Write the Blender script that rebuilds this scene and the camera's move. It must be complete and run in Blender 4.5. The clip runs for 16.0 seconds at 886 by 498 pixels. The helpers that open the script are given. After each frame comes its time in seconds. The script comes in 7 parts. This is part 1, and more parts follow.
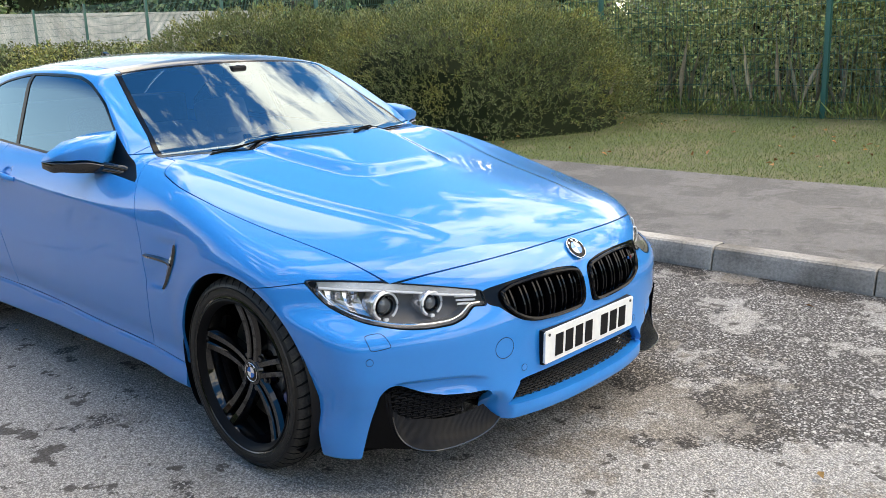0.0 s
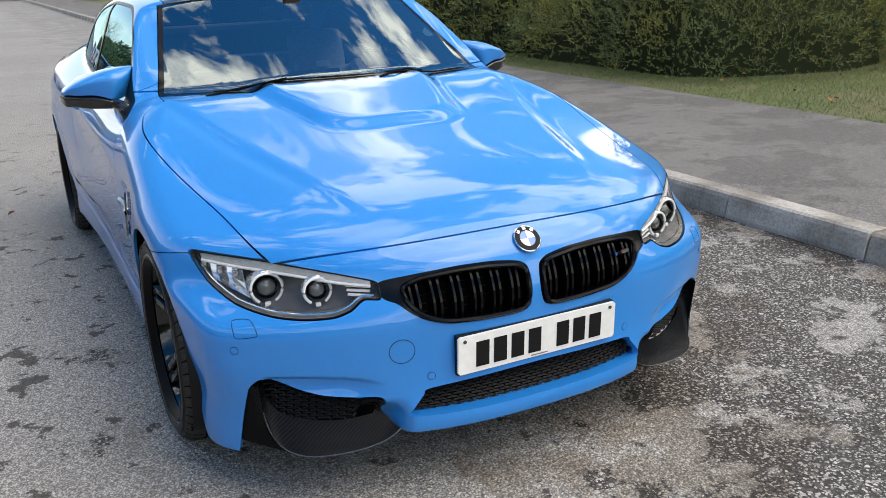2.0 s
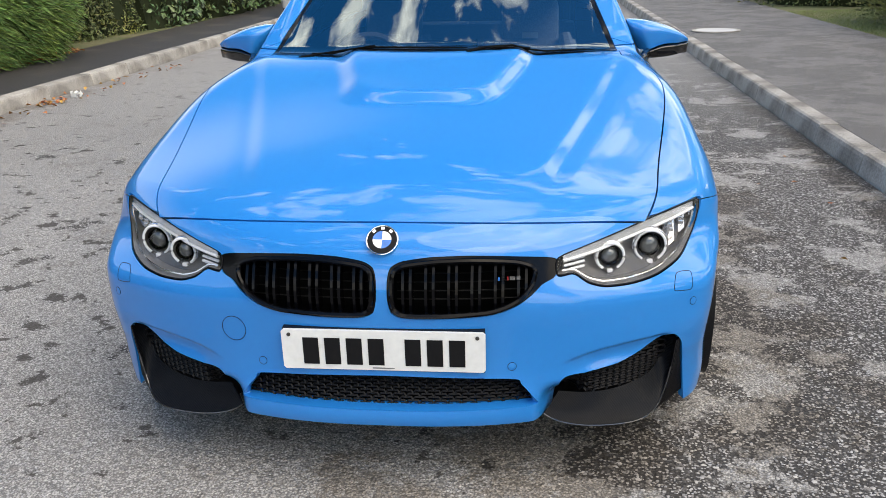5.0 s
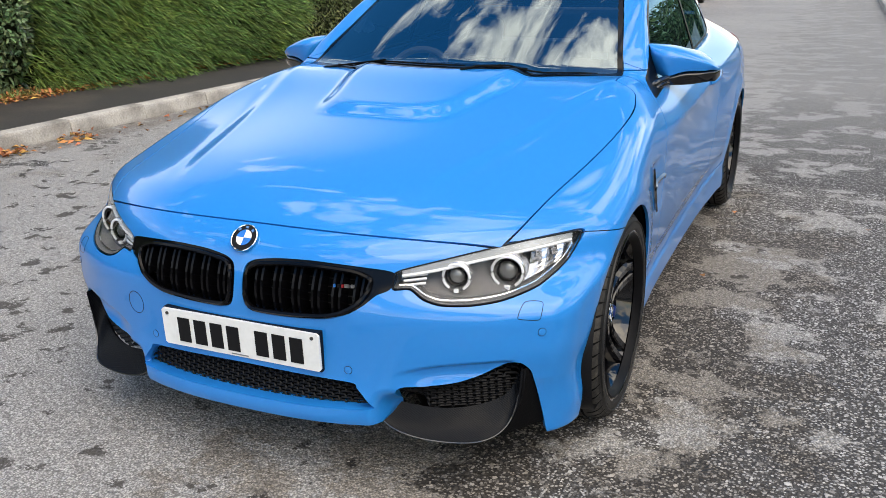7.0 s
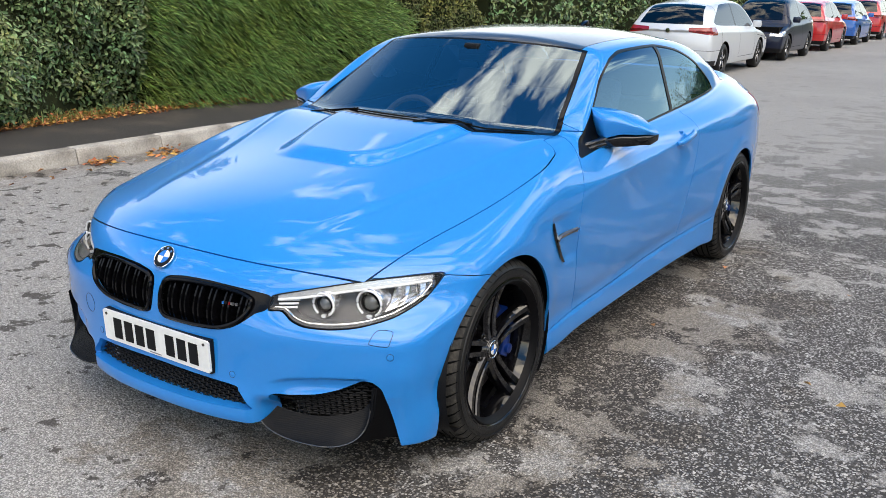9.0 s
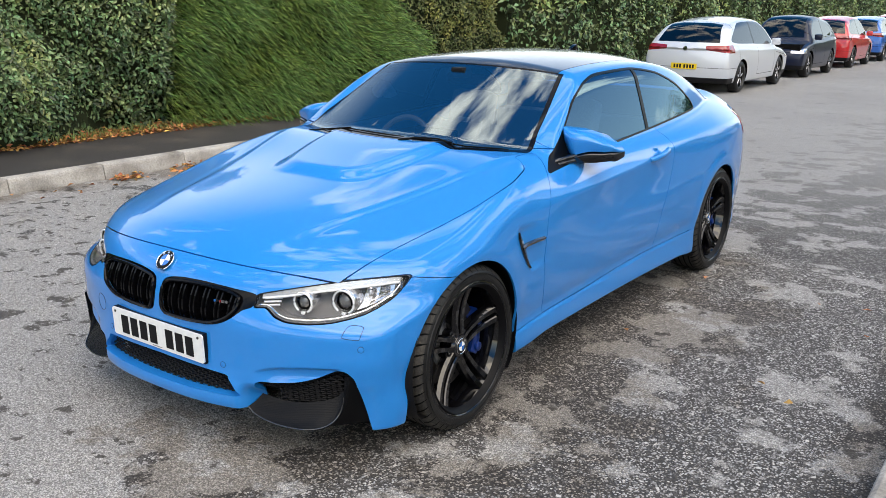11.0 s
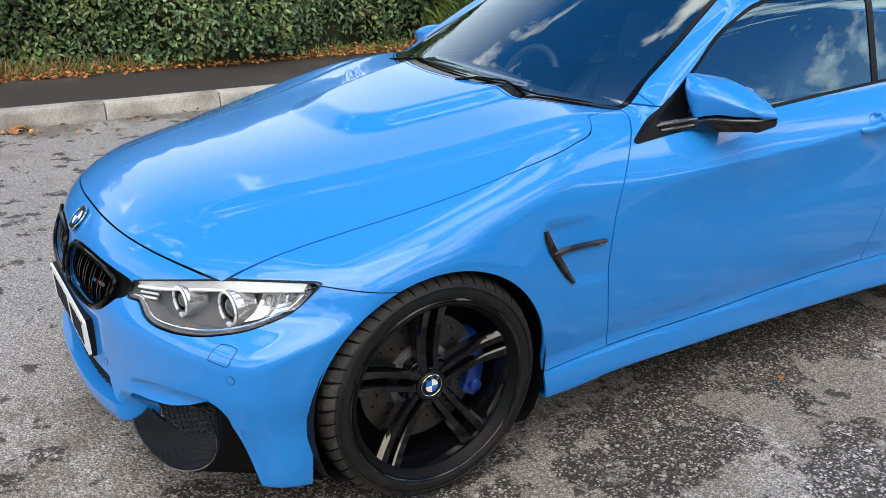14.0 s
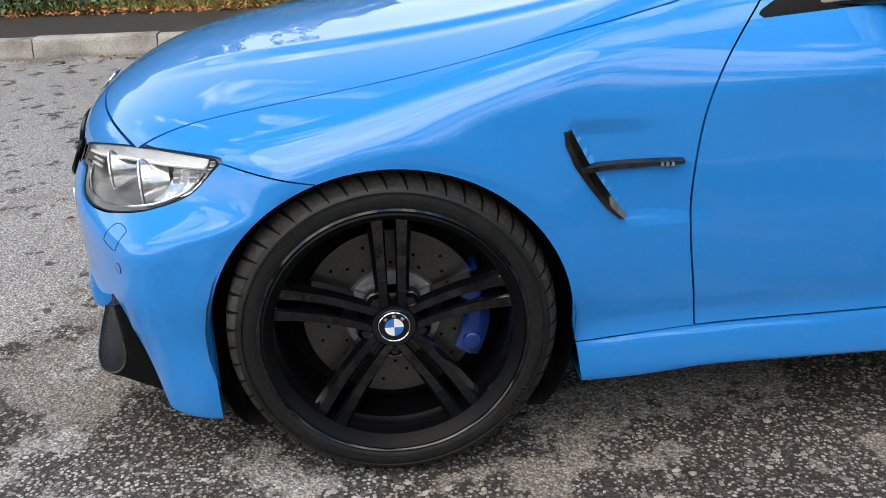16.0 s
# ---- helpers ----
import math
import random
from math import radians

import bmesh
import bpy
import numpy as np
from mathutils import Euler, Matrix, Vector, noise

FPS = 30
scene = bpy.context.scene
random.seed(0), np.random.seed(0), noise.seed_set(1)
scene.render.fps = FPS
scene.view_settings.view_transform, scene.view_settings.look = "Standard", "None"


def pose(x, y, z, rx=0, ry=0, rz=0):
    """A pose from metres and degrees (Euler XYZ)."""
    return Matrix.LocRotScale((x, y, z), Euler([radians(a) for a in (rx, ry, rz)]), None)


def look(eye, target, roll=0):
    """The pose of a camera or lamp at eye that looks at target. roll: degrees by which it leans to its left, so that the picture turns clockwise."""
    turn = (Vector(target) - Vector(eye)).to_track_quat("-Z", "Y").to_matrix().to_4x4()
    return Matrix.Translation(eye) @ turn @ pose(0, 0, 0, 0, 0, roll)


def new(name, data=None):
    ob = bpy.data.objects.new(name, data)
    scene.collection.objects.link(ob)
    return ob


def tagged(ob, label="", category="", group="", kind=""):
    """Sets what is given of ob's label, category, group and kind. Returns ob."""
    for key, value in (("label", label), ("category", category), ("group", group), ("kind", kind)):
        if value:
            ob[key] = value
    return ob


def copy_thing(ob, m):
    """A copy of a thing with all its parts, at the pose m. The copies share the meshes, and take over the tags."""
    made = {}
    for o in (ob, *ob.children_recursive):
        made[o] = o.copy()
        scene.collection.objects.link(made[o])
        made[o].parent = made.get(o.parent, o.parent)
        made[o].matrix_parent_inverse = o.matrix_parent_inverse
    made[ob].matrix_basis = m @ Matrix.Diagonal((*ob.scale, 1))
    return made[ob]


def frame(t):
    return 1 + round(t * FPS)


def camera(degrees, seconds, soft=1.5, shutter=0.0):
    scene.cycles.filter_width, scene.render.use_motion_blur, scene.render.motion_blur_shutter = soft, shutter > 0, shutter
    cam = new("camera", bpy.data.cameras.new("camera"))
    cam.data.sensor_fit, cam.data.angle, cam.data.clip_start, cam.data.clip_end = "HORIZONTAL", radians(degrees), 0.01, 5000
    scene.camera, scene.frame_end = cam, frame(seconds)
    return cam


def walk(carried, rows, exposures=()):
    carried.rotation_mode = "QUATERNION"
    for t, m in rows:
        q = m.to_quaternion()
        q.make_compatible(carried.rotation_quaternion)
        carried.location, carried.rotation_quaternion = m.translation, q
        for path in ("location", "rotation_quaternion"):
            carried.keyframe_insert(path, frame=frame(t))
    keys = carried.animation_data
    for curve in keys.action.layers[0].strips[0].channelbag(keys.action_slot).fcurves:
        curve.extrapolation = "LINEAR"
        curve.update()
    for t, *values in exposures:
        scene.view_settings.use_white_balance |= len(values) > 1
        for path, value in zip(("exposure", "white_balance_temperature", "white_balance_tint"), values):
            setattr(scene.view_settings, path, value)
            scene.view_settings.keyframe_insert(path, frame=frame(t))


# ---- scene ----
cam = camera(52.9, 16.0, soft=.7)
PATH = [
    (0, (-2.43, -2.424, 1.399), (-1.028, -1.074, 0.939), -2.1),
    (0.5, (-2.115, -2.519, 1.41), (-0.877, -1.031, 0.909), -3.0),
    (1, (-1.838, -2.566, 1.4), (-0.657, -1.045, 0.862), -2.1),
    (1.5, (-1.563, -2.601, 1.42), (-0.487, -1.02, 0.836), -1.5),
    (2, (-1.273, -2.711, 1.421), (-0.414, -1.01, 0.814), -2.0),
    (2.5, (-1.02, -2.762, 1.415), (-0.323, -0.993, 0.796), -1.9),
    (3, (-0.759, -2.751, 1.416), (-0.213, -0.935, 0.782), -1.9),
    (3.5, (-0.491, -2.807, 1.393), (-0.127, -0.941, 0.771), -1.8),
    (3.7, (-0.36, -2.824, 1.407), (-0.074, -0.951, 0.768), -1.7),
    (5.8, (0.792, -2.721, 1.368), (0.367, -0.877, 0.72), -1.4),
    (6, (0.897, -2.695, 1.385), (0.431, -0.862, 0.733), -1.5),
    (6.5, (1.154, -2.657, 1.393), (0.532, -0.866, 0.757), -1.6),
    (7, (1.439, -2.62, 1.407), (0.669, -0.88, 0.791), -0.6),
    (7.5, (1.657, -2.498, 1.394), (0.799, -0.793, 0.797), 1.4),
    (8, (1.896, -2.439, 1.425), (0.952, -0.779, 0.834), 1.5),
    (8.5, (2.165, -2.482, 1.526), (1.157, -0.856, 0.943), 2.0),
    (9, (2.294, -2.573, 1.568), (1.255, -0.96, 1.003), 1.4),
    (9.5, (2.402, -2.688, 1.616), (1.342, -1.086, 1.059), 1.3),
    (10, (2.558, -2.745, 1.626), (1.475, -1.152, 1.087), 1.0),
    (10.2, (2.598, -2.758, 1.633), (1.513, -1.165, 1.097), 1.2),
    (12.3, (2.686, -2.28, 1.588), (1.503, -0.76, 1.05), -0.0),
    (12.5, (2.664, -2.143, 1.575), (1.439, -0.666, 1.011), 0.5),
    (13, (2.711, -1.811, 1.584), (1.355, -0.488, 0.945), 1.1),
    (13.5, (2.679, -1.468, 1.572), (1.225, -0.277, 0.889), 1.2),
    (14, (2.701, -1.112, 1.545), (1.112, -0.124, 0.84), 0.5),
    (14.5, (2.724, -0.784, 1.535), (1.048, 0.034, 0.812), 0.7),
    (15, (2.624, -0.474, 1.515), (0.868, 0.118, 0.763), 1.6),
    (15.5, (2.543, -0.195, 1.359), (0.718, 0.107, 0.597), -0.0),
    (16, (2.469, -0.035, 1.167), (0.628, 0.123, 0.403), -1.5),
]
walk(cam, [(t, look(eye, target, roll)) for t, eye, target, roll in PATH],
     exposures=[(0, .90, 8250, 10), (1.5, .64, 8150, 10), (3.5, .51, 8050, 10), (6, .56, 7900, 10), (16, .56, 7650, 10)])


# ---- sky, clouds and sun ----
SUN_UP, SUN_TURN = radians(58), radians(130)


def make_sky():
    w = bpy.data.worlds.new("sky")
    scene.world = w
    w.use_nodes = True
    n, l = w.node_tree.nodes, w.node_tree.links
    n.clear()
    out, bg = n.new("ShaderNodeOutputWorld"), n.new("ShaderNodeBackground")
    sky = n.new("ShaderNodeTexSky")
    sky.sky_type, sky.sun_disc = "NISHITA", False
    sky.sun_elevation, sky.sun_rotation = SUN_UP, SUN_TURN
    sky.air_density, sky.dust_density, sky.ozone_density = 1.0, .4, 2.0
    co, mp = n.new("ShaderNodeTexCoord"), n.new("ShaderNodeMapping")
    mp.inputs["Scale"].default_value = (1.0, 1.0, 1.4)
    mp.inputs["Location"].default_value = (1.7, 4.2, 2.6)
    big = n.new("ShaderNodeTexNoise")
    big.inputs["Scale"].default_value, big.inputs["Detail"].default_value = 3.6, 12
    big.inputs["Roughness"].default_value, big.inputs["Distortion"].default_value = .60, .5
    # the cloud is thicker on the fence side of the sky and behind the walk
    lean, more = n.new("ShaderNodeVectorMath"), n.new("ShaderNodeMath")
    lean.operation, more.operation = "DOT_PRODUCT", "ADD"
    lean.inputs[1].default_value = (.085, -.03, .06)
    ramp = n.new("ShaderNodeValToRGB")
    ramp.color_ramp.elements[0].position, ramp.color_ramp.elements[1].position = .555, .635
    tone = n.new("ShaderNodeTexNoise")
    tone.inputs["Scale"].default_value, tone.inputs["Detail"].default_value = 3.4, 5
    shade = n.new("ShaderNodeValToRGB")
    shade.color_ramp.elements[0].position, shade.color_ramp.elements[1].position = .35, .7
    shade.color_ramp.elements[0].color = (10, 10.6, 11.4, 1)
    shade.color_ramp.elements[1].color = (18, 18, 17.8, 1)
    mix, haze = n.new("ShaderNodeMixRGB"), n.new("ShaderNodeMixRGB")
    # pale haze low down, standing higher over the hedge side
    bank, low = n.new("ShaderNodeVectorMath"), n.new("ShaderNodeMapRange")
    bank.operation = "DOT_PRODUCT"
    bank.inputs[1].default_value = (.20, 0, 1)
    low.inputs["From Min"].default_value, low.inputs["From Max"].default_value = .43, .06
    low.inputs["To Min"].default_value, low.inputs["To Max"].default_value = 0, .6
    haze.inputs["Color2"].default_value = (12, 12.5, 13.2, 1)
    clear = n.new("ShaderNodeHueSaturation")
    clear.inputs["Saturation"].default_value, clear.inputs["Value"].default_value = 1.45, 1.4
    l.new(sky.outputs["Color"], clear.inputs["Color"])
    for a, b in ((co.outputs["Generated"], mp.inputs["Vector"]), (mp.outputs["Vector"], big.inputs["Vector"]), (mp.outputs["Vector"], tone.inputs["Vector"]),
                 (big.outputs["Fac"], more.inputs[0]), (co.outputs["Generated"], lean.inputs[0]), (lean.outputs["Value"], more.inputs[1]), (more.outputs[0], ramp.inputs["Fac"]), (tone.outputs["Fac"], shade.inputs["Fac"]), (ramp.outputs["Color"], mix.inputs["Fac"]),
                 (clear.outputs["Color"], mix.inputs["Color1"]), (shade.outputs["Color"], mix.inputs["Color2"]),
                 (co.outputs["Generated"], bank.inputs[0]), (bank.outputs["Value"], low.inputs["Value"]), (low.outputs["Result"], haze.inputs["Fac"]),
                 (mix.outputs["Color"], haze.inputs["Color1"]), (haze.outputs["Color"], bg.inputs["Color"]), (bg.outputs["Background"], out.inputs["Surface"])):
        l.new(a, b)
    bg.inputs["Strength"].default_value = .138


make_sky()
sun = new("sun", bpy.data.lights.new("sun", "SUN"))
sun.data.energy, sun.data.angle, sun.data.color = 1.5, radians(58), (1, .95, .88)
sun.matrix_world = look((math.sin(SUN_TURN) * 40, math.cos(SUN_TURN) * 40, 40 * math.tan(SUN_UP)), (0, 0, 0))


# ---- materials ----
def mat(name, base, rough=.5, metal=0.0, coat=0.0, spread=.12, grain=0.0, size=60.0, bump=0.0, wear=None, wear_size=3.0, wear_at=(.55, .75), per=None, spec=.5, coat_rough=.03):
    """Principled paint with a fine grain, an optional second tone in patches, an optional relief and an optional change from piece to piece."""
    m = bpy.data.materials.new(name)
    m.use_nodes = True
    n, l = m.node_tree.nodes, m.node_tree.links
    b = n["Principled BSDF"]
    b.inputs["Roughness"].default_value, b.inputs["Metallic"].default_value = rough, metal
    b.inputs["Coat Weight"].default_value, b.inputs["Coat Roughness"].default_value = coat, coat_rough
    b.inputs["Specular IOR Level"].default_value = spec
    co = n.new("ShaderNodeTexCoord")
    rgb = n.new("ShaderNodeRGB")
    rgb.outputs[0].default_value = (*base, 1)
    colour = rgb.outputs[0]

    def noise_at(s, detail):
        t = n.new("ShaderNodeTexNoise")
        t.inputs["Scale"].default_value, t.inputs["Detail"].default_value = s, detail
        l.new(co.outputs["Object"], t.inputs["Vector"])
        return t.outputs["Fac"]

    if wear:
        r = n.new("ShaderNodeMapRange")
        r.inputs["From Min"].default_value, r.inputs["From Max"].default_value = wear_at
        l.new(noise_at(wear_size, 6), r.inputs["Value"])
        x = n.new("ShaderNodeMixRGB")
        x.inputs["Color2"].default_value = (*wear, 1)
        l.new(r.outputs["Result"], x.inputs["Fac"]), l.new(colour, x.inputs["Color1"])
        colour = x.outputs["Color"]
    if spread:
        r = n.new("ShaderNodeMapRange")
        r.inputs["From Min"].default_value, r.inputs["From Max"].default_value = .3, .7
        r.inputs["To Min"].default_value, r.inputs["To Max"].default_value = 1 - spread, 1 + spread
        l.new(noise_at(size, 4), r.inputs["Value"])
        x = n.new("ShaderNodeVectorMath")
        x.operation = "SCALE"
        l.new(colour, x.inputs[0]), l.new(r.outputs["Result"], x.inputs["Scale"])
        colour = x.outputs["Vector"]
    if per:
        info = n.new("ShaderNodeObjectInfo" if per[0] == "piece" else "ShaderNodeNewGeometry")
        h = n.new("ShaderNodeHueSaturation")
        r = n.new("ShaderNodeMapRange")
        r.inputs["To Min"].default_value, r.inputs["To Max"].default_value = per[1], per[2]
        src = info.outputs["Random" if per[0] == "piece" else "Random Per Island"]
        l.new(src, r.inputs["Value"]), l.new(r.outputs["Result"], h.inputs["Value"]), l.new(colour, h.inputs["Color"])
        if len(per) > 3:
            q = n.new("ShaderNodeMapRange")
            q.inputs["To Min"].default_value, q.inputs["To Max"].default_value = .5 + per[3], .5 - per[3]
            k = n.new("ShaderNodeMath")
            k.operation = "MULTIPLY"
            k.inputs[1].default_value = 7.31
            f = n.new("ShaderNodeMath")
            f.operation = "FRACT"
            l.new(src, k.inputs[0]), l.new(k.outputs[0], f.inputs[0]), l.new(f.outputs[0], q.inputs["Value"]), l.new(q.outputs["Result"], h.inputs["Hue"])
        colour = h.outputs["Color"]
    l.new(colour, b.inputs["Base Color"])
    if bump:
        u = n.new("ShaderNodeBump")
        u.inputs["Strength"].default_value, u.inputs["Distance"].default_value = bump, .004
        l.new(noise_at(grain or size, 5), u.inputs["Height"])
        l.new(u.outputs["Normal"], b.inputs["Normal"])
    return m


def glass_mat(name, tint, ior=1.5, haze=.0, sheen=(1, 1, 1)):
    """A thin pane: it lets tinted light through and mirrors by its angle."""
    m = bpy.data.materials.new(name)
    m.use_nodes = True
    n, l = m.node_tree.nodes, m.node_tree.links
    n.remove(n["Principled BSDF"])
    t, g, f, x = n.new("ShaderNodeBsdfTransparent"), n.new("ShaderNodeBsdfGlossy"), n.new("ShaderNodeFresnel"), n.new("ShaderNodeMixShader")
    t.inputs["Color"].default_value = (*tint, 1)
    g.inputs["Color"].default_value = (*sheen, 1)
    g.inputs["Roughness"].default_value, f.inputs["IOR"].default_value = haze, ior
    l.new(f.outputs[0], x.inputs["Fac"]), l.new(t.outputs[0], x.inputs[1]), l.new(g.outputs[0], x.inputs[2])
    l.new(x.outputs[0], n["Material Output"].inputs["Surface"])
    return m


def asphalt_mat(name, pale, dark, stain, stone, relief, zones=None, chips=False):
    """Worn asphalt: closed pale grit that breaks open to stones in dark binder, with soiled patches."""
    m = bpy.data.materials.new(name)
    m.use_nodes = True
    n, l = m.node_tree.nodes, m.node_tree.links
    b = n["Principled BSDF"]
    co = n.new("ShaderNodeTexCoord")

    def tex(kind, scale, detail=4, rough=.6):
        t = n.new("ShaderNodeTex" + kind)
        t.inputs["Scale"].default_value = scale
        if kind == "Noise":
            t.inputs["Detail"].default_value, t.inputs["Roughness"].default_value = detail, rough
        l.new(co.outputs["Object"], t.inputs["Vector"])
        return t

    def ranged(src, a, c, lo=0.0, hi=1.0):
        r = n.new("ShaderNodeMapRange")
        r.inputs["From Min"].default_value, r.inputs["From Max"].default_value = a, c
        r.inputs["To Min"].default_value, r.inputs["To Max"].default_value = lo, hi
        l.new(src, r.inputs["Value"])
        return r.outputs["Result"]

    def mixed(fac, c1, c2, mode="MIX"):
        x = n.new("ShaderNodeMixRGB")
        x.blend_type = mode
        for s, i in ((fac, "Fac"), (c1, "Color1"), (c2, "Color2")):
            if isinstance(s, (float, int)):
                x.inputs[i].default_value = s
            elif isinstance(s, tuple):
                x.inputs[i].default_value = (*s, 1)
            else:
                l.new(s, x.inputs[i])
        return x.outputs["Color"]

    cells = tex("Voronoi", stone)
    tone = n.new("ShaderNodeSeparateColor")
    l.new(cells.outputs["Color"], tone.inputs["Color"])
    # closed, worn surface: fine grit with a few dark pits
    grit = mixed(ranged(tex("Noise", stone * .5, 5, .8).outputs["Fac"], .38, .62), tuple(v * .90 for v in pale), tuple(v * 1.48 for v in pale))
    fine = tex("Voronoi", stone * 1.75)
    lots = n.new("ShaderNodeSeparateColor")
    l.new(fine.outputs["Color"], lots.inputs["Color"])
    grit = mixed(.9, grit, mixed(ranged(lots.outputs["Green"], .0, 1.0), (.58, .57, .56), (1.46, 1.46, 1.45)), "MULTIPLY")
    grit = mixed(ranged(fine.outputs["Distance"], .45, .65, 0, .75), grit, tuple(v * .35 for v in pale))
    spots = tex("Noise", 6.5, 8, .66).outputs["Fac"]
    if zones:
        # more dark spots where the wheels of the far lane run
        place = n.new("ShaderNodeSeparateXYZ")
        l.new(co.outputs["Object"], place.inputs[0])
        more = n.new("ShaderNodeMath")
        more.operation = "ADD"
        near = n.new("ShaderNodeMath")
        near.operation = "MULTIPLY"
        l.new(ranged(place.outputs["X"], -.7, -1.5, 0, .035), near.inputs[0]), l.new(ranged(place.outputs["Y"], 3.5, 1.5), near.inputs[1])
        l.new(spots, more.inputs[0]), l.new(near.outputs[0], more.inputs[1])
        spots = more.outputs[0]
    grit = mixed(ranged(spots, .605, .625, 0, .85), grit, stain)
    # open surface: pale stones in a dark binder
    if chips:
        isle = n.new("ShaderNodeNewGeometry")
        lot, body_of = isle.outputs["Random Per Island"], 1.0
    else:
        lot, body_of = tone.outputs["Red"], ranged(cells.outputs["Distance"], .50, .36)
    stones = mixed(ranged(lot, .25, 1.0), dark, tuple(min(1, v * 1.65) for v in pale))
    binder = mixed(ranged(tex("Noise", stone * 2.4, 3).outputs["Fac"], .35, .65), tuple(v * .25 for v in dark), dark)
    rough_top = mixed(body_of, binder, stones)
    # how far the surface has opened
    q = n.new("ShaderNodeMath")
    q.operation = "ADD"
    if zones:
        wide = n.new("ShaderNodeMath")
        wide.operation = "ADD"
        l.new(ranged(place.outputs["X"], zones[0], zones[1], -.12, .026), wide.inputs[0]), l.new(ranged(place.outputs["X"], 1.2, 2.1, 0, .03), wide.inputs[1])
        l.new(wide.outputs[0], q.inputs[1])
    else:
        q.inputs[1].default_value = 0
    l.new(tex("Noise", 2.1, 12, .66).outputs["Fac"], q.inputs[0])
    open_at = ranged(q.outputs[0], .488, .512)
    col = mixed(open_at, grit, rough_top)
    soil = ranged(tex("Noise", 2.3, 12, .76).outputs["Fac"], .56, .62, 0, .5)
    col = mixed(soil, col, mixed(.85, col, (.42, .36, .30), "MULTIPLY"))
    if zones:
        # a ragged ellipse under and beside the coupe, darker and browner
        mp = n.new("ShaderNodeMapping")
        mp.inputs["Location"].default_value = tuple(-a / b for a, b in zip(zones[2], zones[3]))
        mp.inputs["Scale"].default_value = tuple(1 / b for b in zones[3])
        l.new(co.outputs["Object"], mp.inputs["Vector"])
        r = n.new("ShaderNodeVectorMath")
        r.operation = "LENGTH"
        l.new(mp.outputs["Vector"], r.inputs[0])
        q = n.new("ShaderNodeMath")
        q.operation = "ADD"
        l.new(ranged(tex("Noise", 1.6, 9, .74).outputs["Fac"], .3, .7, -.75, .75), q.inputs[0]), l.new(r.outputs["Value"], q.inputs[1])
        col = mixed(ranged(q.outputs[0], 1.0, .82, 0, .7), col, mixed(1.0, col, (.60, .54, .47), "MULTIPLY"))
        # silt and damp in the gutters
        for x_kerb, x_clear in ((-4.46, -4.05), (2.28, 2.02)):
            q = n.new("ShaderNodeMath")
            q.operation = "MULTIPLY"
            l.new(ranged(place.outputs["X"], x_clear, x_kerb), q.inputs[0]), l.new(ranged(tex("Noise", 2.7, 8, .7).outputs["Fac"], .36, .60), q.inputs[1])
            col = mixed(ranged(q.outputs[0], .15, .55, 0, .8), col, mixed(1.0, col, (.50, .44, .38), "MULTIPLY"))
        # further back the colour evens out to one flat tone
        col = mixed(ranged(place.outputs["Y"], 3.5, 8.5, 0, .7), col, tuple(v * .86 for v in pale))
    drift = ranged(tex("Noise", .35, 4).outputs["Fac"], .3, .7, .9, 1.1)
    v = n.new("ShaderNodeVectorMath")
    v.operation = "SCALE"
    l.new(col, v.inputs[0]), l.new(drift, v.inputs["Scale"])
    l.new(v.outputs["Vector"], b.inputs["Base Color"])
    l.new(ranged(soil, 0, .5, .85, .6), b.inputs["Roughness"])
    b.inputs["Specular IOR Level"].default_value = .35
    u = n.new("ShaderNodeBump")
    u.inputs["Strength"].default_value, u.inputs["Distance"].default_value = relief, .006
    h = n.new("ShaderNodeMath")
    h.operation = "SUBTRACT"
    l.new(tex("Noise", stone * .9, 5).outputs["Fac"], h.inputs[0]), l.new(cells.outputs["Distance"], h.inputs[1])
    l.new(h.outputs[0], u.inputs["Height"]), l.new(u.outputs["Normal"], b.inputs["Normal"])
    return m


def carbon_mat(name):
    """Twill-woven carbon under thin lacquer."""
    m = mat(name, (.006, .007, .009), .26, 0, .04, .4, size=300, spec=.07)
    n, l = m.node_tree.nodes, m.node_tree.links
    co, w = n.new("ShaderNodeTexCoord"), n.new("ShaderNodeTexWave")
    w.wave_type, w.bands_direction = "BANDS", "DIAGONAL"
    w.inputs["Scale"].default_value, w.inputs["Distortion"].default_value = 120, .4
    l.new(co.outputs["Object"], w.inputs["Vector"])
    u = n.new("ShaderNodeBump")
    u.inputs["Strength"].default_value, u.inputs["Distance"].default_value = .5, .001
    l.new(w.outputs["Fac"], u.inputs["Height"]), l.new(u.outputs["Normal"], n["Principled BSDF"].inputs["Normal"])
    # the tows that run one way are a little paler than those that cross them
    tow = n.new("ShaderNodeMixRGB")
    tow.inputs["Color1"].default_value, tow.inputs["Color2"].default_value = (.0015, .002, .003, 1), (.011, .012, .015, 1)
    l.new(w.outputs["Fac"], tow.inputs["Fac"]), l.new(tow.outputs["Color"], n["Principled BSDF"].inputs["Base Color"])
    return m


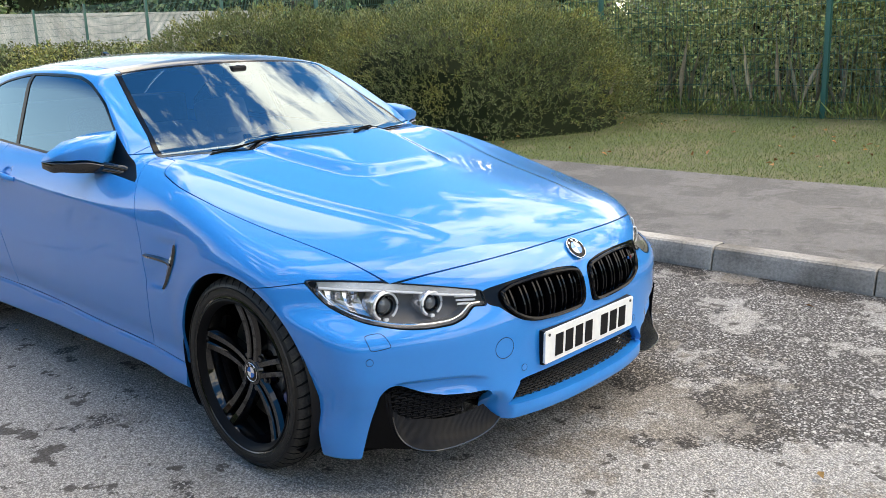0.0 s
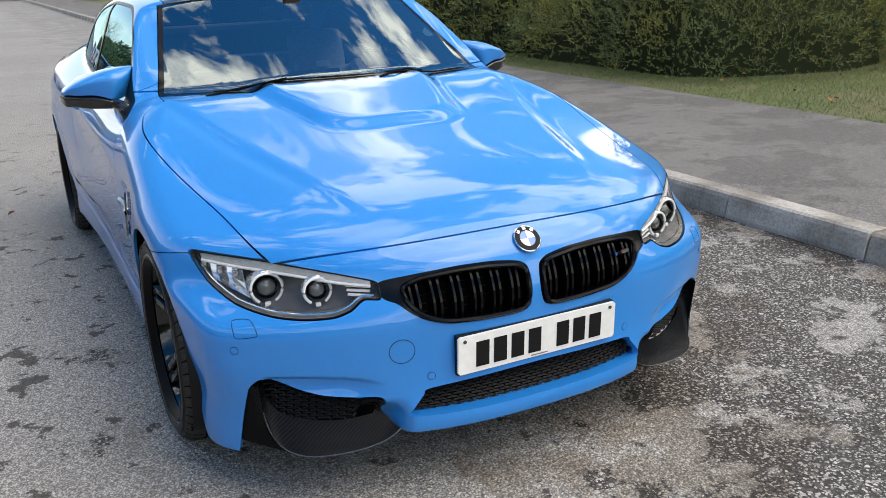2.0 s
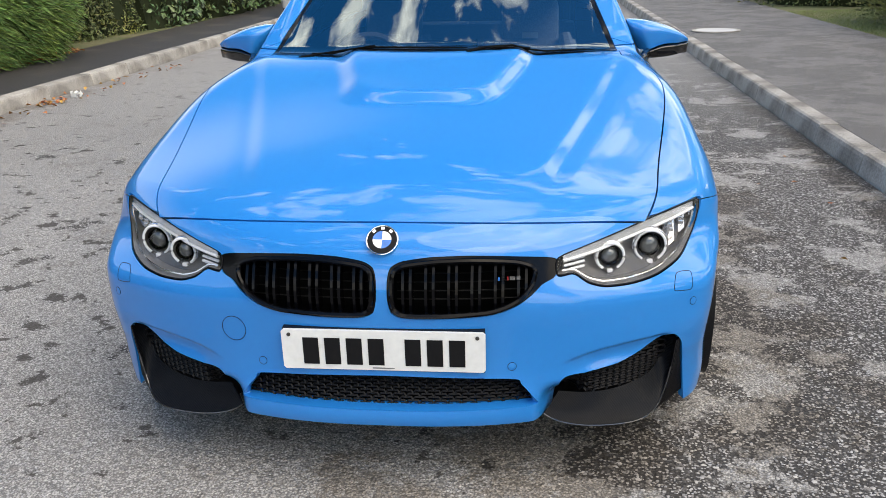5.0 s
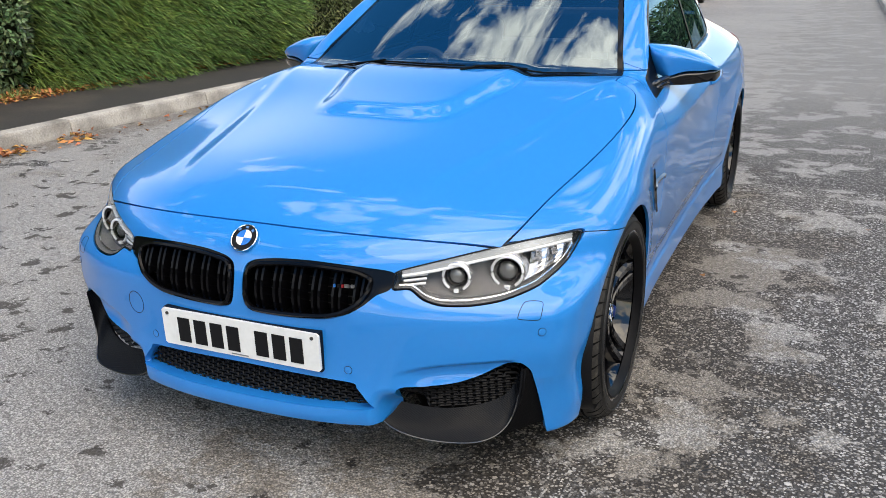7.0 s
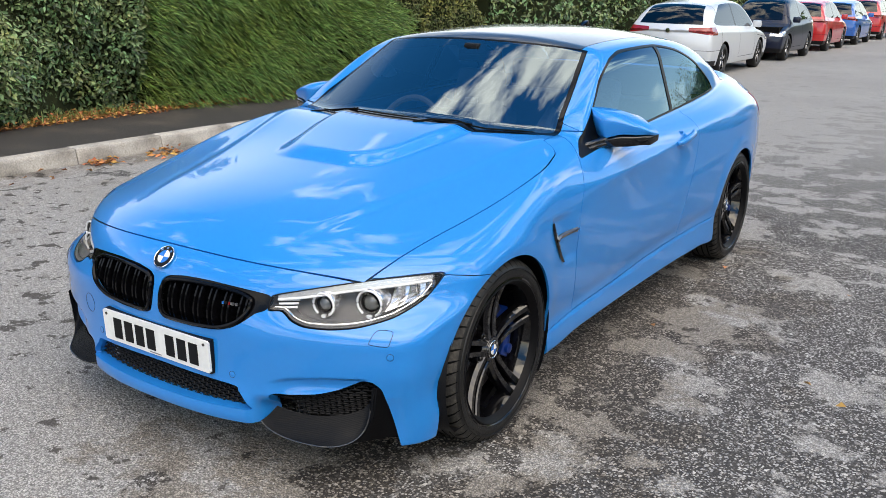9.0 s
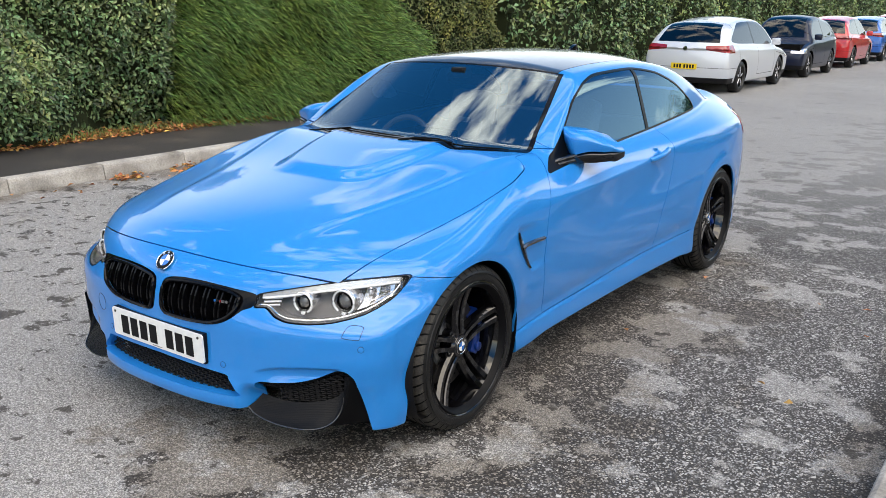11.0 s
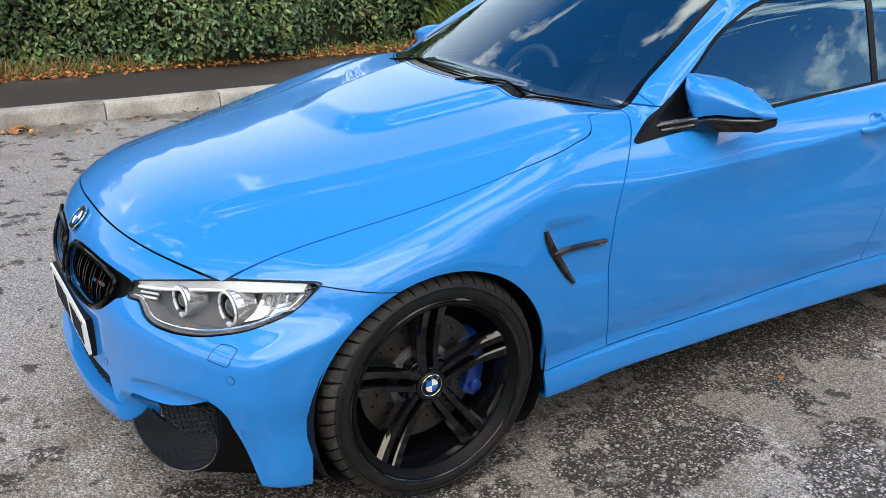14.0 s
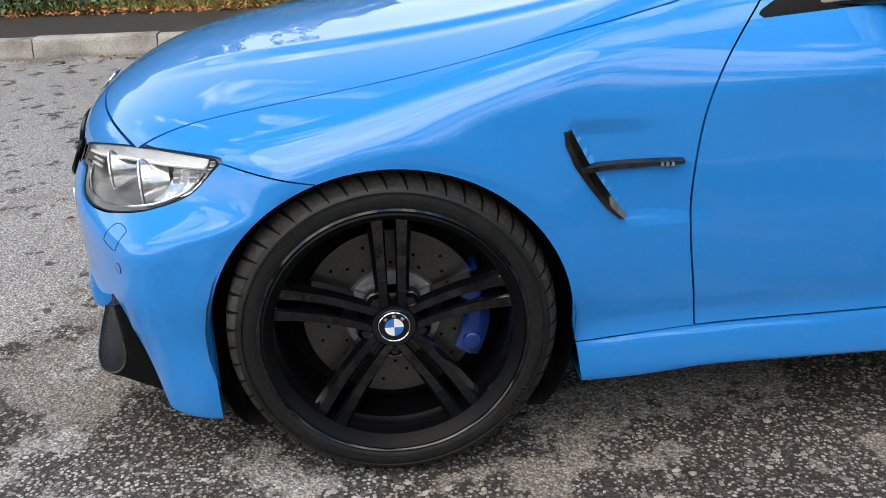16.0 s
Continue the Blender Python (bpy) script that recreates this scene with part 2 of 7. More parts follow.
WEAVE = carbon_mat("carbon_twill")
LACQUER = mat("lacquered_carbon", (.02, .021, .024), .25, 0, 1.0, .2, size=300, spec=.6)
BLUE = mat("blue_paint", (.002, .205, .60), .36, .0, 1.0, .05, size=900, spec=.22, coat_rough=.012)
GLOSS = mat("black_gloss", (.003, .003, .004), .14, 0, .06, .1, spec=.13)
WINDOWBLACK = mat("window_black", (.003, .003, .003), .3, 0, 0, .1, spec=.12)
SATIN = mat("black_plastic", (.005, .005, .006), .45, 0, 0, .25, size=220, bump=.15, spec=.2)
# near-black: wiper rubber, and shade put into openings, hollows and cuts
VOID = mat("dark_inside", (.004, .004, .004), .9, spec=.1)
RUBBER = mat("tyre_rubber", (.008, .008, .0085), .42, 0, 0, .3, size=90, bump=.25, wear=(.016, .015, .014), wear_size=14, spec=.35)
TREAD = mat("dusty_tread", (.030, .028, .026), .7, 0, 0, .35, size=110, bump=.35, wear=(.062, .056, .048), wear_size=18, spec=.3)
RIM = mat("rim_black", (.003, .003, .004), .08, 0, .55, .1, spec=.35)
RIMDARK = mat("rim_inside_black", (.003, .003, .004), .45, 0, 0, .2, spec=.12)
STEELBADGE = mat("badge_metal", (.28, .28, .29), .3, .8, 0, .1)
STEEL = mat("disc_steel", (.10, .095, .09), .38, .9, 0, .15, size=150)
CALIPER = mat("caliper_blue", (.001, .022, .145), .3, 0, .6, .05)
CHROME = mat("chrome", (.75, .75, .76), .12, 1, 0, .03)
SILVER = mat("lamp_silver", (.66, .66, .68), .18, .85, 0, .12)
BEZEL = mat("lamp_bezel_grey", (.32, .32, .33), .28, .5, 0, .1)
PIANO = mat("piano_black", (.003, .003, .004), .08, 0, .8, .05, spec=.4)
LAMPGREY = mat("lamp_grey", (.10, .10, .104), .34, 0, 0, .15, spec=.25)
PEARL = mat("light_ring", (.75, .76, .78), .25, 0, .5, .02)
CARBON = mat("carbon_weave", (.035, .034, .034), .28, .0, 1.0, .5, size=420, coat_rough=.08)
WHITE = mat("white_plastic", (.78, .78, .76), .35, 0, .2, .04, wear=(.55, .54, .5), wear_size=9, wear_at=(.62, .8))
YELLOW = mat("yellow_plastic", (.75, .52, .02), .4, 0, .2, .04)
INK = mat("black_print", (.006, .006, .007), .6, spec=.2)
ROUNDBLUE = mat("enamel_blue", (.01, .16, .55), .2, 0, .8)
PANE = glass_mat("pane_glass", (.55, .75, .92), 2.7, sheen=(.76, .91, 1))
DARKPANE = glass_mat("tinted_glass", (.14, .30, .46), 2.4, sheen=(.50, .80, 1))
CARPANE = glass_mat("parked_car_glass", (.05, .07, .09), 1.55)
LENS = glass_mat("lamp_lens", (.95, .96, .97), 1.22)
TRIM = mat("cabin_leather", (.10, .10, .11), .45, 0, 0, .2, size=140, bump=.2)
SEATING = mat("seat_leather", (.42, .42, .45), .45, 0, 0, .2, size=140, bump=.2)
REDLENS = mat("red_lens", (.26, .006, .008), .15, 0, .9)
ROAD_ZONES = (-.25, .75, (.60, 1.0, 0), (.84, 2.3, 1))
ROAD = asphalt_mat("road_asphalt", (.300, .291, .280), (.075, .070, .067), (.040, .035, .030), 96, 1.0, ROAD_ZONES)
CHIPS = asphalt_mat("road_chippings", (.300, .291, .280), (.075, .070, .067), (.040, .035, .030), 96, .4, ROAD_ZONES, chips=True)
PATH_L = asphalt_mat("path_asphalt", (.165, .157, .152), (.135, .128, .122), (.09, .08, .07), 120, .35)
PATH_R = mat("damp_asphalt", (.040, .036, .034), .55, 0, 0, .35, size=160, bump=.5, wear=(.085, .072, .06), wear_size=1.6)
KERB = mat("kerb_concrete", (.38, .355, .32), .85, 0, 0, .22, size=70, bump=.6, grain=120, wear=(.15, .135, .115), wear_size=2.4, wear_at=(.45, .7), per=("piece", .85, 1.12))
TURF = mat("turf", (.085, .100, .036), .95, 0, 0, .4, size=30, bump=.8, wear=(.135, .12, .062), wear_size=1.1, wear_at=(.45, .65))
GRASS = mat("grass_blades", (.165, .215, .060), .6, 0, 0, .2, per=("island", .55, 1.5, .03))
DRY = mat("dry_grass", (.26, .19, .07), .8, 0, 0, .2, per=("island", .6, 1.4, .03))
LAUREL = mat("broad_leaves", (.088, .138, .060), .36, 0, 0, .2, wear=(.17, .21, .075), wear_size=1.6, wear_at=(.5, .68), per=("island", .28, 2.3, .045), spec=.4)
SHRUB = mat("small_leaves", (.105, .130, .042), .55, 0, 0, .2, wear=(.23, .23, .052), wear_size=1.3, wear_at=(.48, .66), per=("island", .45, 1.7, .035))
CONIFER = mat("conifer_fronds", (.115, .205, .052), .55, 0, 0, .2, wear=(.17, .25, .055), wear_size=1.4, wear_at=(.5, .66), per=("island", .3, 1.9, .03))
STRAW = mat("pale_stems", (.30, .27, .19), .8, 0, 0, .2, per=("island", .5, 1.3, .02))
LITTER = mat("fallen_leaves", (.42, .19, .06), .75, 0, 0, .2, per=("island", .45, 1.4, .03))
WILD = mat("wild_leaves", (.24, .27, .10), .55, 0, 0, .2, per=("island", .35, 1.9, .05))
BROW = mat("lamp_brow", (.60, .61, .63), .22, .5, .5, .1)
# near-black green puts the shade deep inside hedges and bushes into colour
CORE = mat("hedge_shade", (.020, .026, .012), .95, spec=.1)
BARK = mat("bark", (.10, .075, .055), .9, 0, 0, .3, size=50, bump=.8)

GREENSTEEL = mat("green_coated_steel", (.008, .10, .085), .4, 0, .2, .1)
PALEWALL = mat("pale_sheet", (.50, .49, .47), .7, 0, 0, .15, size=2, wear=(.34, .32, .29), wear_size=1.2)
# ---- shape of the car body: x to its left, y back from the front axle, z up ----
def curve_of(xs, ys):
    """A natural cubic spline through a few stations, with straight ends."""
    xs, ys = np.array(xs, float), np.array(ys, float)
    n = len(xs)
    h, a, b = np.diff(xs), np.zeros((n, n)), np.zeros(n)
    a[0, 0] = a[-1, -1] = 1
    for i in range(1, n - 1):
        a[i, i - 1:i + 2] = h[i - 1], 2 * (h[i - 1] + h[i]), h[i]
        b[i] = 6 * ((ys[i + 1] - ys[i]) / h[i] - (ys[i] - ys[i - 1]) / h[i - 1])
    m = np.linalg.solve(a, b)
    s0 = (ys[1] - ys[0]) / h[0] - h[0] * m[1] / 6
    s1 = (ys[-1] - ys[-2]) / h[-1] + h[-1] * m[-2] / 6

    def at(v):
        v = np.asarray(v, float)
        c = np.clip(v, xs[0], xs[-1])
        i = np.clip(np.searchsorted(xs, c) - 1, 0, n - 2)
        l, r = xs[i + 1] - c, c - xs[i]
        y = (m[i] * l ** 3 + m[i + 1] * r ** 3) / (6 * h[i]) + (ys[i] / h[i] - m[i] * h[i] / 6) * l + (ys[i + 1] / h[i] - m[i + 1] * h[i] / 6) * r
        return y + np.minimum(v - xs[0], 0) * s0 + np.maximum(v - xs[-1], 0) * s1
    return at


def smax(a, b, k):
    h = np.maximum(k - np.abs(a - b), 0)
    return np.maximum(a, b) + h * h / (4 * k)


def smin(a, b, k):
    return -smax(-a, -b, k)


def step(a, b, v):
    u = np.clip((v - a) / (b - a), 0, 1)
    return u * u * u * (u * (6 * u - 15) + 10)


PLAN = curve_of([-.7, -.55, -.4, -.2, 0, .3, .6, 1.2, 1.8, 2.3, 2.8, 3.2, 3.5, 3.8], [.84, .862, .885, .909, .918, .908, .900, .896, .902, .922, .932, .905, .845, .75])
SIDE = curve_of([.12, .22, .30, .42, .55, .66, .74, .82, .88, .93, 1.0, 1.1], [.036, .020, .022, .012, .003, 0, .004, .014, .032, .066, .15, .34])
CROWN = curve_of([-.74, -.66, -.534, -.4, -.2, 0, .3, .6, 1.0, 1.9, 2.8, 3.2, 3.55, 3.74, 3.88], [.705, .742, .79, .826, .862, .892, .942, .992, 1.0, 1.0, 1.03, 1.052, 1.068, 1.088, 1.085])
DROP = curve_of([-.7, -.534, -.3, 0, .3, .6, .9, 3.0, 3.8], [.15, .135, .115, .085, .05, .022, .025, .04, .06])
NOSE = curve_of([.10, .165, .20, .228, .255, .285, .33, .42, .5, .56, .62, .69, .74, .82], [-.735, -.752, -.776, -.784, -.781, -.773, -.765, -.76, -.762, -.758, -.742, -.706, -.655, -.52])
SWEEP = curve_of([.12, .25, .33, .40, .48, .54, .60, .66, .72, .8], [.262, .258, .245, .225, .225, .245, .33, .345, .33, .33])
TAILC = curve_of([.2, .4, .6, .8, .95, 1.08], [3.74, 3.80, 3.826, 3.79, 3.80, 3.74])
ROOF = curve_of([.9, 1.2, 1.5, 1.9, 2.3, 2.7, 3.05, 3.4, 3.7], [1.275, 1.338, 1.370, 1.383, 1.372, 1.316, 1.215, 1.09, .97])
TAPER = curve_of([.6, 1.2, 2.0, 2.5, 2.9, 3.4], [.0, .0, .0, .018, .06, .15])


def ridge(u, soft, reach):
    """A crisp ridge at u = 0 that runs out on both sides."""
    return np.exp(-(np.sqrt(u * u + soft * soft) - soft) / reach)


LINE = curve_of([.3, .62, .78, 1.03, 1.31, 1.67, 1.9, 2.19, 2.5, 2.88, 3.27, 3.6], [.795, .808, .816, .824, .834, .856, .878, .898, .918, .933, .938, .930])


def bonnet_relief(x, y):
    """The raised centre of the bonnet and the two long creases that frame it."""
    ax = np.abs(x)
    inside = smin(y - .055, .275 + .10 * step(.0, .7, y) - ax, .16)
    dome = .029 * step(-.020, .085, inside)
    edge = .50 + .26 * y
    crease = step(-.6, -.25, y) * (.005 * ridge(ax - edge, .010, .06) - .0028 * np.exp(-((ax - edge - .045) / .030) ** 2))
    return (dome + crease) * (1 - step(.60, .80, y))


def side_x(y, z):
    """Half the width of the lower body at a station and a height."""
    w = PLAN(y) - SIDE(z)
    line = LINE(y)
    w += .019 * ridge(z - line, .006 + .030 * (1 - step(.45, 1.15, y)), .055) * step(.15, 1.15, y) * (1 - step(3.3, 3.6, y))
    w -= .006 * np.exp(-((z - line + .16) / .09) ** 2) * step(.5, 1.3, y) * (1 - step(1.7, 2.4, y))
    w += .007 * np.exp(-((np.hypot(y, z - .335) - .38) / .05) ** 2) * step(.3, .45, z)
    w += .007 * np.exp(-((np.hypot(y - 2.812, z - .335) - .38) / .05) ** 2) * step(.3, .45, z)
    seam = .287 + .058 * np.clip((y - .39) / 1.9, 0, 1)
    mid = step(.25, .5, y) * (1 - step(2.35, 2.5, y))
    w += mid * (.0045 * (1 - step(seam - .012, seam + .004, z)) - .004 * np.exp(-((z - seam - .035) / .035) ** 2))
    ahead = y - .340 - (.738 - z) * .62
    w -= .009 * step(-.004, .010, ahead) * (1 - step(.03, .23, ahead)) * step(.53, .58, z) * (1 - step(.72, .765, z))
    w -= .019 * np.exp(-((y - .74) / .36) ** 2) * step(.80, .97, z)
    # the cup behind the door handle
    w -= .013 * step(1.0, .72, np.hypot((y - 1.805) / .046, (z - .868) / .036))
    w -= .018 * step(2.7, 3.3, y) * step(.86, 1.02, z)
    return w


def top_z(x, y):
    return CROWN(y) - DROP(y) * (np.abs(x) / .8) ** 2.2 + bonnet_relief(x, y)


def front_y(x, z):
    ax = np.abs(x)
    crease = .399 - .058 * np.exp(-np.clip(ax - .41, -.1, 1) / .09)
    inset = .019 * step(crease + .006, crease - .012, z) * (1 - step(crease - .018, crease - .085, z)) * step(.425, .56, ax) * (1 - step(.70, .755, ax))
    plain = -.765 + .12 * np.maximum(.33 - z, 0)
    k = step(.40, .60, ax) * (1 - step(.32, .36, z))
    # the lip sweeps back and the webs beside the mouth fall back below the blades
    lip = .010 * np.minimum(ax / .39, 1.15) ** 3 * step(.30, .22, z) * (1 - step(.44, .52, ax))
    web = .095 * step(.325, .235, z) * step(.37, .455, ax) * (1 - step(.47, .53, ax))
    return NOSE(z) * (1 - k) + plain * k + SWEEP(z) * (ax / .8) ** 2.6 + inset + lip + web


def body(p):
    """Below zero inside the body shell, above zero outside."""
    x, y, z = p[..., 0], p[..., 1], p[..., 2]
    ax = np.abs(x)
    low = smax(ax - side_x(y, z), (z - top_z(x, y)) * .95, .08 - .03 * step(.5, .9, y))
    low = smax(low, (front_y(x, z) - y) * .9, .05)
    low = smax(low, (y - TAILC(z) + .27 * (ax / .8) ** 2.3) * .9, .06 - .035 * step(.85, 1.0, z))
    low = smax(low, (.142 + .045 * step(-.2, .4, y) + .018 * step(.4, .75, y) * (1 - step(2.2, 2.5, y)) - z), .015)
    cab = ax - (.775 - .387 * (z - .983) - .05 * np.maximum(z - .983, 0) ** 2 - TAPER(y))
    cab = smax(cab, z - ROOF(y) + .060 * (ax / .6) ** 2.2, .07)
    cab = smax(cab, .90 - z, .02)
    screen = .60 + .177 * (ax / .7) ** 2 - .024 * step(.60, .70, ax) * step(1.0, 1.08, z) + (z - .97) / .545 + .08 * np.maximum(z - 1.1, 0) ** 2
    cab = smax(cab, (screen - y) * .5, .018)
    return smin(low, cab, .02)


def steepest(p, h=.002):
    g = np.empty(p.shape)
    for i in range(3):
        e = np.zeros(3)
        e[i] = h
        g[..., i] = body(p + e) - body(p - e)
    return g / (2 * h)


def settle(p, rounds=4):
    """Moves points onto the body's surface."""
    for _ in range(rounds):
        g = steepest(p)
        p = p - g * (body(p) / np.maximum((g * g).sum(-1), .05))[..., None]
    return p


# ---- making meshes ----
def mesh_from(name, verts, faces, material, normals=None, smooth=True):
    me = bpy.data.meshes.new(name)
    me.from_pydata(np.asarray(verts).tolist(), [], faces.tolist() if isinstance(faces, np.ndarray) else faces)
    me.materials.append(material)
    if smooth:
        me.shade_smooth()
    if normals is not None:
        me.normals_split_custom_set_from_vertices(np.asarray(normals).tolist())
    return me


def hang(ob, parent, label=""):
    ob.parent = parent
    return tagged(ob, label)


def part(name, bm, material, parent, label="", smooth=False):
    """Links a bmesh as one mesh under a thing or a part."""
    me = bpy.data.meshes.new(name)
    bm.normal_update()
    bm.to_mesh(me)
    bm.free()
    me.materials.append(material)
    if smooth:
        me.shade_smooth()
        me.set_sharp_from_angle(angle=radians(40))
    return hang(new(name, me), parent, label)


def thing(name, bm, material, label, category, group="", kind="", smooth=False):
    ob = part(name, bm, material, None, label, smooth)
    return tagged(ob, label, category, group, kind)


def empty(name, label, category, group="", at=None):
    ob = tagged(new(name), label, category, group)
    if at is not None:
        ob.matrix_world = at
    return ob


def box(bm, x0, x1, y0, y1, z0, z1, bevel=0.0, m=None):
    r = bmesh.ops.create_cube(bm, size=1, matrix=Matrix.Translation(((x0 + x1) / 2, (y0 + y1) / 2, (z0 + z1) / 2)) @ Matrix.Diagonal((x1 - x0, y1 - y0, z1 - z0, 1)))
    vs = r["verts"]
    if bevel:
        es = list({e for v in vs for e in v.link_edges})
        k = bmesh.ops.bevel(bm, geom=es, offset=bevel, segments=2, profile=.6, affect="EDGES", clamp_overlap=True)
        vs = [v for v in k["verts"]]
    if m is not None:
        bmesh.ops.transform(bm, matrix=m, verts=[v for v in vs if v.is_valid])
    return bm


def boxed(*a, **k):
    return box(bmesh.new(), *a, **k)


def tube(bm, pts, radius, sides=8, closed=False, flat=1.0):
    """A round bar along points; radius is a number or one for each point."""
    pts = [Vector(p) for p in pts]
    n = len(pts)
    rad = radius if isinstance(radius, (list, tuple)) else [radius] * n
    rings = []
    up = Vector((0, 0, 1))
    for i, p in enumerate(pts):
        d = (pts[(i + 1) % n] - pts[i - 1]) if closed else (pts[min(i + 1, n - 1)] - pts[max(i - 1, 0)])
        d.normalize()
        a = d.cross(up)
        if a.length < 1e-3:
            a = d.cross(Vector((1, 0, 0)))
        a.normalize()
        b = a.cross(d)
        rings.append([bm.verts.new(p + (a * math.cos(2 * math.pi * k / sides) + b * flat * math.sin(2 * math.pi * k / sides)) * rad[i]) for k in range(sides)])
    for i in range(n if closed else n - 1):
        r, q = rings[i], rings[(i + 1) % n]
        for k in range(sides):
            bm.faces.new((r[k], r[(k + 1) % sides], q[(k + 1) % sides], q[k]))
    if not closed:
        bm.faces.new(rings[0][::-1]), bm.faces.new(rings[-1])
    return bm


def lathe(profile, sides=64, axis="x", start=0.0, closed=False):
    """A body of turning: profile is (along the axis, radius) pairs."""
    bm = bmesh.new()
    rings = []
    for k in range(sides):
        a = start + 2 * math.pi * k / sides
        c, s = math.cos(a), math.sin(a)
        rings.append([bm.verts.new((u, r * c, r * s) if axis == "x" else ((r * c, u, r * s) if axis == "y" else (r * c, r * s, u))) for u, r in profile])
    m = len(profile)
    for k in range(sides):
        p, q = rings[k], rings[(k + 1) % sides]
        for i in range(m if closed else m - 1):
            j = (i + 1) % m
            try:
                bm.faces.new((p[i], p[j], q[j], q[i]))
            except ValueError:
                pass
    bmesh.ops.remove_doubles(bm, verts=bm.verts, dist=1e-5)
    bmesh.ops.recalc_face_normals(bm, faces=bm.faces)
    return bm


def prism(outline, y0, y1, bevel=0.0, plane="xz"):
    """A plate of a closed outline, from depth y0 to y1."""
    bm = bmesh.new()
    put = {"xz": lambda a, b, d: (a, d, b), "yz": lambda a, b, d: (d, a, b), "xy": lambda a, b, d: (a, b, d)}[plane]
    lo = [bm.verts.new(put(a, b, y0)) for a, b in outline]
    hi = [bm.verts.new(put(a, b, y1)) for a, b in outline]
    n = len(lo)
    bm.faces.new(lo), bm.faces.new(hi[::-1])
    for i in range(n):
        bm.faces.new((lo[i], hi[i], hi[(i + 1) % n], lo[(i + 1) % n]))
    bmesh.ops.recalc_face_normals(bm, faces=bm.faces)
    if bevel:
        es = [e for e in bm.edges if len({v in hi for v in e.verts}) == 1]
        bmesh.ops.bevel(bm, geom=es, offset=bevel, segments=2, affect="EDGES", clamp_overlap=True)
    return bm


def rounded(points, steps=8):
    """A closed smooth outline through a few points."""
    p = np.array(points, float)
    out = []
    n = len(p)
    for i in range(n):
        a, b, c, d = p[i - 1], p[i], p[(i + 1) % n], p[(i + 2) % n]
        for k in range(steps):
            t = k / steps
            w = .72
            m1, m2 = (c - a) / 2 * w, (d - b) / 2 * w
            out.append((2 * t ** 3 - 3 * t ** 2 + 1) * b + (t ** 3 - 2 * t ** 2 + t) * m1 + (-2 * t ** 3 + 3 * t ** 2) * c + (t ** 3 - t ** 2) * m2)
    return np.array(out)


def inside_of(outline):
    """The distance inside a closed outline, below zero outside it."""
    a = np.array(outline)
    b = np.roll(a, -1, 0)

    def at(u, v):
        d = np.full(u.shape, -1.0)
        lo, hi = a.min(0) - .06, a.max(0) + .06
        k = np.nonzero((u > lo[0]) & (u < hi[0]) & (v > lo[1]) & (v < hi[1]))[0]
        if not len(k):
            return d
        q = np.stack((u[k], v[k]), -1)[:, None]
        e = (b - a)[None]
        w = q - a[None]
        t = np.clip((w * e).sum(-1) / np.maximum((e * e).sum(-1), 1e-12), 0, 1)
        dist = np.sqrt(((w - e * t[..., None]) ** 2).sum(-1)).min(1)
        up = (a[None, :, 1] > q[..., 1]) != (b[None, :, 1] > q[..., 1])
        with np.errstate(divide="ignore", invalid="ignore"):
            cross = q[..., 0] < e[..., 0] * w[..., 1] / e[..., 1] + a[None, :, 0]
        odd = (up & cross).sum(1) % 2 == 1
        d[k] = np.where(odd, dist, -dist)
        return d
    return at


